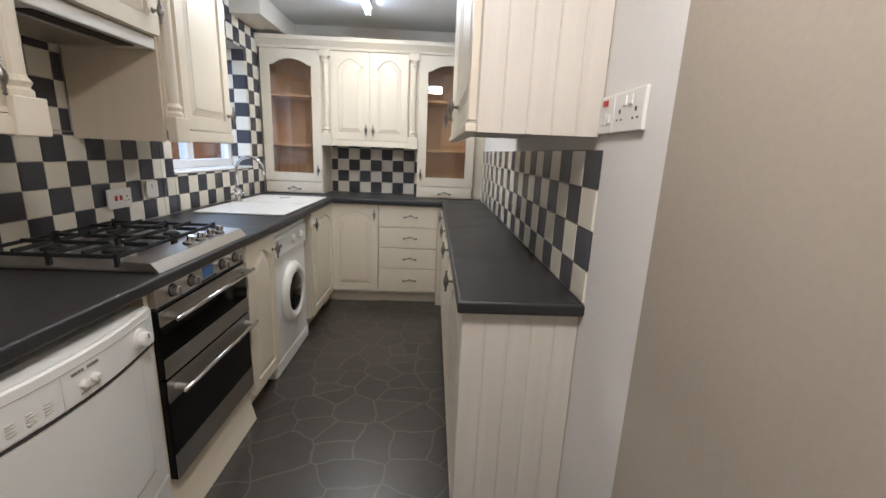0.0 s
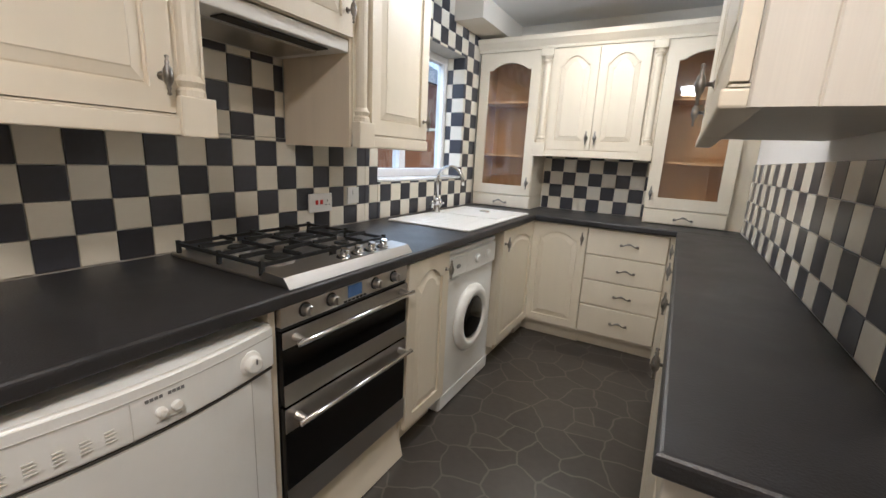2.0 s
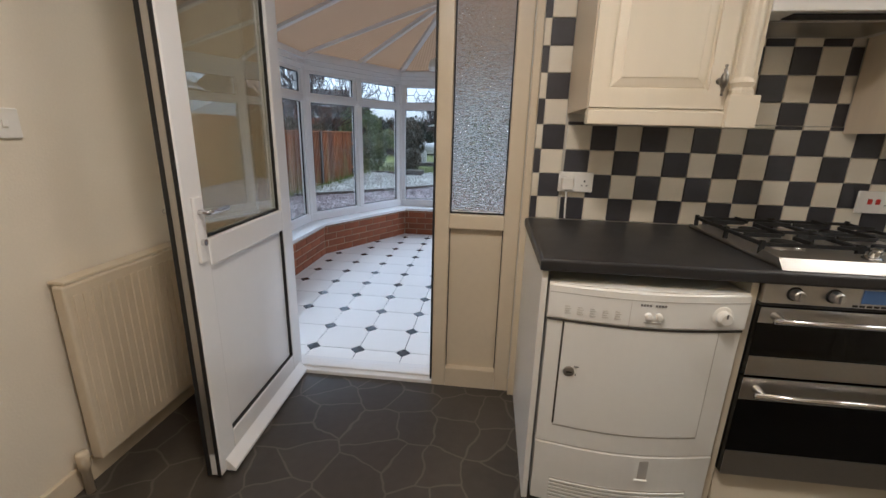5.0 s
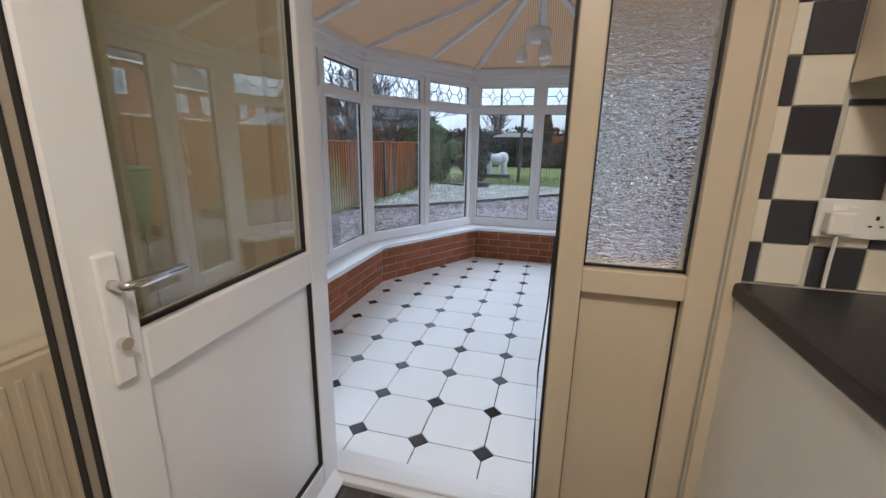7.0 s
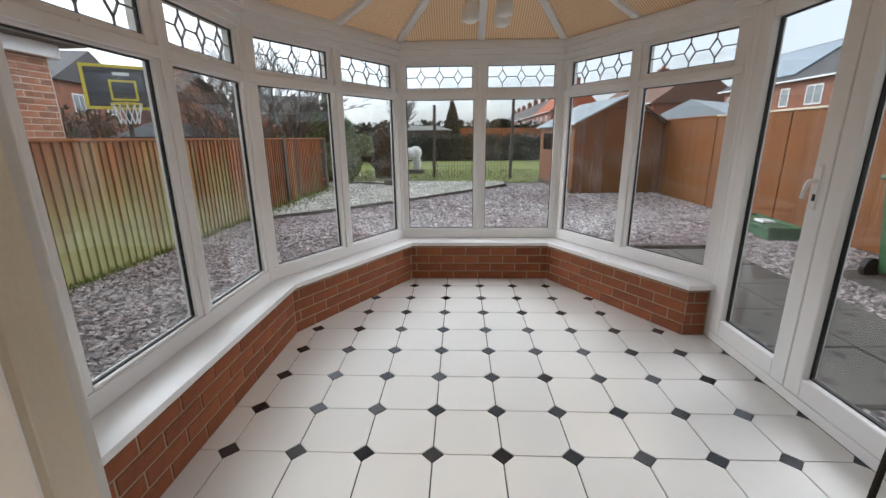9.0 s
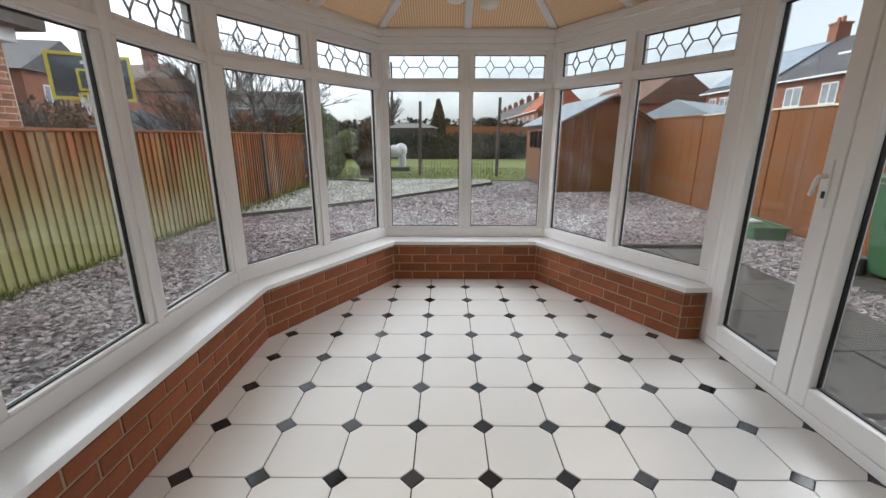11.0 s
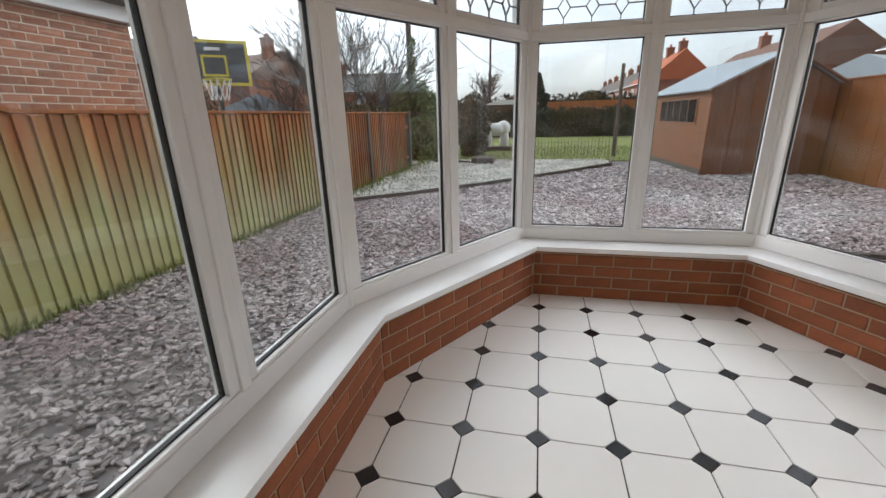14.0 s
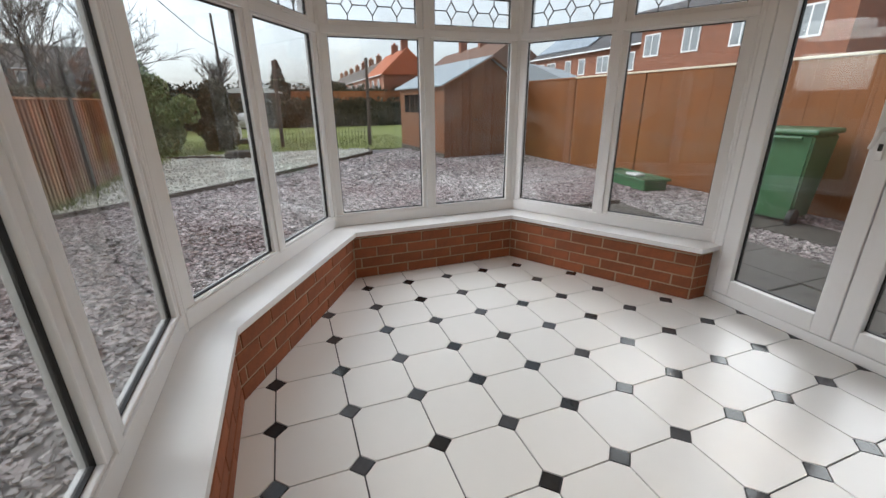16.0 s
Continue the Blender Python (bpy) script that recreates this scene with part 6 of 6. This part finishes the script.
wheelie_bin(pose(-1.55, 5.3, GZ, 0, 0, 190), GREEN_PLASTIC, "green plastic wheelie bin by the fence")
wheelie_bin(pose(-0.35, 5.35, GZ, 0, 0, 170), DARK, "dark grey wheelie bin by the fence")
pt = thing("planter", pose(-3.75, 5.35, GZ, 0, 0, -8), "long green plastic planter on the gravel", "planter")
part("trough", boxes((-0.55, 0.55, -0.2, 0.2, 0.0, 0.17), bevel=0.03), GREEN_PLASTIC, pt)
part("rim", boxes((-0.58, 0.58, -0.23, -0.19, 0.15, 0.19), (-0.58, 0.58, 0.19, 0.23, 0.15, 0.19), (-0.58, -0.54, -0.19, 0.19, 0.15, 0.19), (0.54, 0.58, -0.19, 0.19, 0.15, 0.19), bevel=0.008), GREEN_PLASTIC, pt)
part("stone", boxes((-0.05, 0.2, -0.1, 0.08, 0.171, 0.21), bevel=0.018), STONE, pt, "pale stones in the planter")

# neighbouring buildings
nb = thing("neighbour_extension", pose(0, 0, 0), "red brick neighbouring extension behind the board fence", "building")
part("wall", boxes((-2.95, 6.0, -9, -4.02, GZ, 2.24)), MORTAR_N, nb)
part("fascia", boxes((-3.05, 6.0, -9.1, -3.93, 2.241, 2.40), bevel=0.01), UPVC, nb, "white fascia board")
part("roof", boxes((-3.25, 6.0, -9.2, -3.75, 2.401, 2.52)), ROOF_TILE, nb)
NB_WALL = nb


def house(m, w, d, eave, ridge, label, roof=ROOF_TILE, wall=FAR_BRICK, windows=(), chimneys=(), hip=False, panel=None, gable_windows=()):
    """Facade along local x, front towards -y."""
    h = thing("house", m, label, "house", "far houses")
    part("wall", boxes((0, w, 0, d, 0, eave)), wall, h)
    bm = bmesh.new()
    k = d * 0.5 if hip else 0
    a = [(-0.3, -0.4, eave), (w + 0.3, -0.4, eave), (w + 0.3, d + 0.4, eave), (-0.3, d + 0.4, eave), (k - (0.3 if not hip else 0), d / 2, ridge), (w - k + (0.3 if not hip else 0), d / 2, ridge)]
    v = [bm.verts.new(p) for p in a]
    for f in ((0, 1, 5, 4), (2, 3, 4, 5), (1, 2, 5), (3, 0, 4), (3, 2, 1, 0)):
        bm.faces.new([v[i] for i in f])
    part("roof", bm, roof, h)
    if not hip:
        bm = bmesh.new()
        for x in (0.0, w):
            extrude_poly(bm, [(x - 0.02, 0, eave), (x - 0.02, d, eave), (x - 0.02, d / 2, ridge - 0.15)], (0.04, 0, 0))
        part("gable", bm, wall, h)
    part("gutter", boxes((-0.3, w + 0.3, -0.48, -0.38, eave - 0.08, eave + 0.02)), UPVC, h)
    for x, z, ww, hh in windows:
        win = part("window", boxes((x, x + ww, -0.05, 0.02, z, z + hh)), UPVC, h, "white framed window")
        n = 2 if ww > 0.8 else 1
        for j in range(n):
            part("pane", boxes((x + 0.08 + j * (ww - 0.08) / n, x + (j + 1) * (ww - 0.08) / n, -0.06, -0.052, z + 0.08, z + hh - 0.08)), FAR_PANE, win, "grey reflecting window pane")
    for yy, z, ww, hh in gable_windows:
        win = part("window", boxes((-0.06, 0.02, yy, yy + ww, z, z + hh)), UPVC, h, "white framed window")
        for j in range(2):
            part("pane", boxes((-0.07, -0.062, yy + 0.08 + j * (ww - 0.08) / 2, yy + (j + 1) * (ww - 0.08) / 2, z + 0.08, z + hh - 0.08)), FAR_PANE, win, "grey reflecting window pane")
    for x, yy in chimneys:
        c = part("chimney", boxes((x, x + 0.7, yy - 0.45, yy + 0.45, ridge - 0.9, ridge + 1.0), (x - 0.06, x + 0.76, yy - 0.5, yy + 0.5, ridge + 0.85, ridge + 0.97)), wall, h)
        for j in (0.15, 0.5):
            part("chimney_pot", lathe(bmesh.new(), [(0.12, ridge + 1.0), (0.1, ridge + 1.35)], 8, pose(x + j, yy, 0)), ORANGE_TILE, c)
    if panel:
        ax, bx = panel
        bm = bmesh.new()
        s = lambda f: (-0.4 + (d / 2 + 0.4) * f, eave + (ridge - eave) * f + 0.06)
        pa, pb = s(0.12), s(0.9)
        extrude_poly(bm, [(ax, pa[0], pa[1]), (bx, pa[0], pa[1]), (bx, pb[0], pb[1]), (ax, pb[0], pb[1])], (0, -0.04, 0.06))
        part("solar_panel", bm, SOLAR, h, "large solar panel, blue grey lightened for reflected sky")
    return h


# terrace beyond the panel fence
house(pose(-35.4, 23.3, GZ), 13.4, 8, 4.82, 7.7, "red brick terraced house with dark roof and solar panel", roof=SLATE_ROOF, windows=[(0.5, 3.2, 0.9, 1.2), (1.9, 3.2, 1.3, 1.2), (4.6, 3.2, 0.8, 1.2), (6.4, 3.2, 0.8, 1.2), (8.6, 3.2, 1.3, 1.2), (11.3, 3.2, 1.1, 1.2)], chimneys=[(6.6, 4)], panel=(0.2, 7.2))
house(pose(-21.9, 22.6, GZ), 11.4, 9, 5.7, 8.8, "red brick house with hipped dark roof", roof=SLATE_ROOF, windows=[(0.35, 3.85, 1.2, 1.3), (3.2, 3.85, 1.1, 1.35), (6.1, 3.85, 1.15, 1.35), (9.2, 3.85, 1.1, 1.35)], chimneys=[(3.5, 4.5)], hip=True)
# row at the end of the gardens
house(pose(-130, 14.0, GZ), 58, 7, 4.9, 8.0, "row of red brick terraced houses with chimneys", windows=[(1.5 + 2.8 * k, 3.1, 1.3, 1.3) for k in range(20)], chimneys=[(2, 3.5), (11, 3.5), (20, 3.5), (29, 3.5), (37, 3.5), (45, 3.5), (52, 3.5)])
house(pose(-72, 14.0, GZ), 12.6, 7, 4.9, 8.4, "red brick end house with orange tiled roof", roof=ORANGE_TILE, windows=[(1.0, 3.1, 1.3, 1.3), (4.6, 3.1, 1.3, 1.3), (8.6, 3.1, 1.3, 1.3)], chimneys=[(5.5, 3.5), (11.0, 3.5)])
house(pose(-60.0, 19.5, GZ), 20, 8, 4.4, 7.5, "red brick house with brown tiled roof behind the shed", roof=BROWN_TILE, windows=[], chimneys=[(6, 4), (12, 4)])
# houses beyond the board fence
house(pose(-31.7, -25.9, GZ, 0, 0, -79), 10, 7.5, 5.2, 7.5, "red brick house with grey roof, gable end showing", roof=SLATE_ROOF, windows=[], gable_windows=[(1.4, 3.3, 1.1, 1.2), (4.9, 3.3, 1.1, 1.2)])
house(pose(-40.0, -22.1, GZ, 0, 0, -105), 9, 8, 4.9, 7.4, "red brick house with a chimney on its gable", roof=BROWN_TILE, windows=[], chimneys=[(0.1, 5.0)])
house(pose(-45.0, -24.2, GZ, 0, 0, 108), 9, 7, 4.3, 6.5, "red brick house behind the bare bushes", windows=[(1.0, 2.9, 1.2, 1.2), (4.0, 2.9, 1.0, 1.2), (6.6, 2.9, 1.2, 1.2)], chimneys=[(2.0, 3.5)])
sd = thing("grey_shed", pose(-11.4, -8.3, GZ, 0, 0, 28), "low grey roofed shed behind the board fence", "shed")
part("wall", boxes((-1.6, 1.6, -1.2, 1.2, 0, 1.55)), BARK, sd)
part("roof", extrude_poly(bmesh.new(), [(-1.8, -1.4, 1.5), (-1.8, 1.4, 1.5), (-1.8, 0, 2.05)], (3.6, 0, 0)), FELT, sd)
sd = thing("grey_shed", pose(-13.2, 9.9, GZ, 0, 0, 38), "low grey roofed shed behind the panel fence", "shed")
part("wall", boxes((-1.6, 1.6, -1.6, 1.6, 0, 1.7)), BARK, sd)
part("roof", extrude_poly(bmesh.new(), [(-1.9, -1.9, 1.65), (1.9, -1.9, 1.65), (0, -1.9, 2.5)], (0, 3.8, 0)), FELT, sd)
sd = thing("greenhouse", pose(-31, -1.5, GZ), "low pale roofed outbuilding beyond the hedge", "shed")
part("wall", boxes((-1.5, 1.5, -1.7, 1.7, 0, 1.94)), BARK, sd)
part("roof", extrude_poly(bmesh.new(), [(1.7, -1.9, 1.95), (1.7, 1.9, 1.95), (1.7, 0.9, 2.25), (1.7, -0.9, 2.25)], (-3.4, 0, 0)), STONE, sd)
fb = thing("back_fence", pose(-34, 0, GZ), "orange timber fence at the end of the gardens", "fence")
for k in range(12):
    part("fence_panel", boxes((0, 0.04, 1.0 + 1.83 * k, 2.8 + 1.83 * k, 0, 2.15)), TIMBER, fb)
fb = thing("back_fence", pose(-60, -34, GZ), "brown hedge line closing the far gardens", "hedge")
bm = bmesh.new()
box(bm, -0.5, 0.5, 0, 60, 0, 3.0)
leaf_cloud(bm, 3000, (0.6, 30, 2.2), (0.6, 30, 1.6), 0.35, 77)
part("foliage", bm, HEDGE, fb)
# basketball board
bk = thing("basketball_hoop", pose(-7.3, -5.9, GZ), "black and yellow basketball board on a pole", "basketball hoop")
bk.matrix_basis = look((-6.8, -6.17, 2.36), (1.9, 0.9, 2.36)) @ Matrix.Scale(1.2, 4)
part("board", boxes((-0.52, 0.52, -0.36, 0.36, 0.0, 0.02), bevel=0.005), BOARD, bk)
part("border", boxes((-0.56, 0.56, 0.32, 0.37, -0.006, 0.022), (-0.56, 0.56, -0.37, -0.32, -0.006, 0.022), (-0.56, -0.51, -0.32, 0.32, -0.006, 0.022), (0.51, 0.56, -0.32, 0.32, -0.006, 0.022)), YELLOW, bk, "yellow border")
part("target_square", boxes((-0.2, 0.2, 0.09, 0.125, -0.006, 0.0), (-0.2, 0.2, -0.22, -0.185, -0.006, 0.0), (-0.2, -0.165, -0.185, 0.09, -0.006, 0.0), (0.165, 0.2, -0.185, 0.09, -0.006, 0.0)), YELLOW, bk, "yellow target square")
part("printed_bar", boxes((-0.12, 0.12, 0.2, 0.25, -0.006, 0.0)), STONE, bk)
bm = bmesh.new()
ring = [(0.22 * math.cos(2 * math.pi * k / 20), -0.29, -0.25 + 0.22 * math.sin(2 * math.pi * k / 20)) for k in range(21)]
part("rim", tube(bm, ring, 0.012, 6), YELLOW, bk, "yellow hoop")
bm = bmesh.new()
for k in range(12):
    a, b = 2 * math.pi * k / 12, 2 * math.pi * (k + 0.5) / 12
    for c in (a + 0.5, a - 0.5):
        tube(bm, [(0.22 * math.cos(a), -0.29, -0.25 + 0.22 * math.sin(a)), (0.14 * math.cos(c), -0.62, -0.25 + 0.14 * math.sin(c))], 0.006, 4)
part("net", bm, STONE, bk, "white net")
part("pole", tube(bmesh.new(), [(0, -2.066, 0.12), (0, -0.2, 0.12)], 0.04, 10), IRON, bk)

# ---- pieces: wall tiles ----
TS, G2 = 0.102, 0.0015
tile_cache = {}


def wall_tile(dark, w, h):
    key = (dark, round(w, 3), round(h, 3))
    if key not in tile_cache:
        bm = box(bmesh.new(), G2, w - G2, -0.006, 0.0, G2, h - G2)
        top = [e for e in bm.edges if all(abs(v.co.y + 0.006) < 1e-6 for v in e.verts)]
        bmesh.ops.bevel(bm, geom=top, offset=0.0015, segments=1, affect='EDGES')
        bmesh.ops.recalc_face_normals(bm, faces=bm.faces)
        me = bpy.data.meshes.new("tile")
        bm.to_mesh(me)
        bm.free()
        me.materials.append(TILE_K if dark else TILE_W)
        tile_cache[key] = me
    return tile_cache[key]


def tiled(parent, place, u0, z0, odd, areas, TS=TS):
    """Checkerboard over rectangles (u0, u1, z0, z1) of a wall; place(u, z) gives a tile's pose."""
    for a0, a1, b0, b1 in areas:
        for c in range(math.floor((a0 - u0) / TS), math.ceil((a1 - u0) / TS)):
            for r in range(math.floor((b0 - z0) / TS), math.ceil((b1 - z0) / TS)):
                x0, x1 = max(a0, u0 + c * TS), min(a1, u0 + (c + 1) * TS)
                y0, y1 = max(b0, z0 + r * TS), min(b1, z0 + (r + 1) * TS)
                if x1 - x0 > 0.01 and y1 - y0 > 0.01:
                    share("tile", wall_tile((c + r) % 2 == odd, x1 - x0, y1 - y0), parent, place(x0, y0))


west = lambda u, z: pose(XW - 0.007, u, z, 0, 0, 90)
tiled(wall_west, west, 1.934, 0.947, 0, [(1.803, 1.925, 0.951, HC - 0.25), (1.925, 3.53, 0.951, 1.37), (2.43, 3.0, 1.37, 1.75), (3.53, W0, 0.951, HC), (W0, W1, 0.951, WZ0), (W0, W1, WZ1, HC), (W1, 4.9, 0.951, 2.24)])
tiled(wall_west, lambda u, z: pose(u, W1 - 0.001, z), XW - 2 * TS, 0.947, 1, [(1.935, XW - 0.002, WZ0 + 0.018, WZ1 - 0.002)])
tiled(wall_north, lambda u, z: pose(u, YF - 0.001, z), 2.655, 0.947, 1, [(2.60, 3.40, 0.951, 1.42)])
tiled(wall_east, lambda u, z: pose(XR - 0.001, 7.0 - u, z, 0, 0, -90), 7.0 - 2.32 - 30 * 0.1128, 0.93, 0, [(7.0 - 4.90, 7.0 - 2.32, 0.951, 1.372)], 0.1128)

# ---- pieces: bricks of the dwarf wall ----
brick_cache = {}


def brick_mesh(w, h, material=None):
    key = (round(w, 3), round(h, 3), material)
    if key not in brick_cache:
        bm = box(bmesh.new(), 0, w, -0.003, 0.03, 0, h)
        bmesh.ops.bevel(bm, geom=[e for e in bm.edges if all(v.co.y < 0 for v in e.verts)], offset=0.002, segments=1, affect='EDGES')
        bmesh.ops.recalc_face_normals(bm, faces=bm.faces)
        me = bpy.data.meshes.new("brick")
        bm.to_mesh(me)
        bm.free()
        me.materials.append(material or BRICK)
        brick_cache[key] = me
    return brick_cache[key]


def brick_run(parent, p, q, z0, z1, flip=1, seed=0, material=None):
    p, q = Vector((*p, 0)), Vector((*q, 0))
    d = (q - p).normalized()
    n = (q - p).length
    ang = math.degrees(math.atan2(d.y, d.x))
    r = random.Random(seed)
    k, z = 0, z0
    while z < z1 - 0.012:
        zt = min(z + 0.065, z1)
        zb = max(z, z0)
        x = -(0.1125 if k % 2 else 0.0) - 0.06
        while x < n:
            a, b = max(x, 0.004), min(x + 0.215, n - 0.004)
            if b - a > 0.03:
                o = p + d * a
                share("brick", brick_mesh(b - a, zt - zb, material), parent, pose(o.x, o.y, zb, 0, 0, ang) @ Matrix.Translation((0, r.uniform(-0.0015, 0.0015), 0)))
            x += 0.225
        z += 0.075
        k += 1


for k in range(5):
    brick_run(dwarf_wall, IN[k], IN[k + 1], 0.002, SILL - 0.031, seed=k)
brick_run(NB_WALL.children[0], (3.0, -4.02), (-2.94, -4.02), 1.02, 2.24, seed=20, material=BRICK_N)

# ---- pieces: conservatory floor ----
P = 0.287
HALF = 0.046
AREA = [(1.93, -0.124), (-0.22, -0.124), (-1.344, 0.53), (-1.344, 1.77), (0.01, 2.569), (1.93, 2.569)]
CORNER = [(-0.235, 2.426), (-0.235, 2.569), (0.009, 2.569)]


def clip(poly, area):
    c = Vector((sum(p[0] for p in area) / len(area), sum(p[1] for p in area) / len(area)))
    for k in range(len(area)):
        a, b = Vector(area[k]), Vector(area[(k + 1) % len(area)])
        nrm = Vector((-(b - a).y, (b - a).x))
        if nrm.dot(c - a) < 0:
            nrm = -nrm
        res = []
        for i in range(len(poly)):
            p, q = Vector(poly[i]), Vector(poly[(i + 1) % len(poly)])
            dp, dq = nrm.dot(p - a), nrm.dot(q - a)
            if dp >= 0:
                res.append(p)
            if dp * dq < 0:
                res.append(p + (q - p) * (dp / (dp - dq)))
        poly = res
        if len(poly) < 3:
            return []
    return poly


def floor_piece(name, poly, material, z):
    for area in (AREA, CORNER):
        pl = clip(poly, area)
        if len(pl) < 3:
            continue
        c = sum((Vector(p) for p in pl), Vector((0, 0))) / len(pl)
        if max((Vector(p) - c).length for p in pl) < 0.012:
            continue
        bm = bmesh.new()
        try:
            extrude_poly(bm, [(p[0] - c.x, p[1] - c.y, -0.006) for p in pl], (0, 0, 0.006))
        except ValueError:
            bm.free()
            continue
        part(name, bm, material, floor_cons, m=pose(c.x, c.y, z))


g = 0.003
for i in range(-8, 6):
    for j in range(-1, 10):
        x, y = -P * i, P * j
        h = HALF - g
        floor_piece("diamond_tile", [(x - h, y), (x, y - h), (x + h, y), (x, y + h)], FLOOR_DOT, 0.0)
        cx, cy = x + P / 2, y + P / 2
        s, k = P / 2 - g, P / 2 - HALF - g * 0.5
        floor_piece("floor_tile", [(cx - k, cy - s), (cx + k, cy - s), (cx + s, cy - k), (cx + s, cy + k), (cx + k, cy + s), (cx - k, cy + s), (cx - s, cy + k), (cx - s, cy - k)], FLOOR_TILE, 0.0)
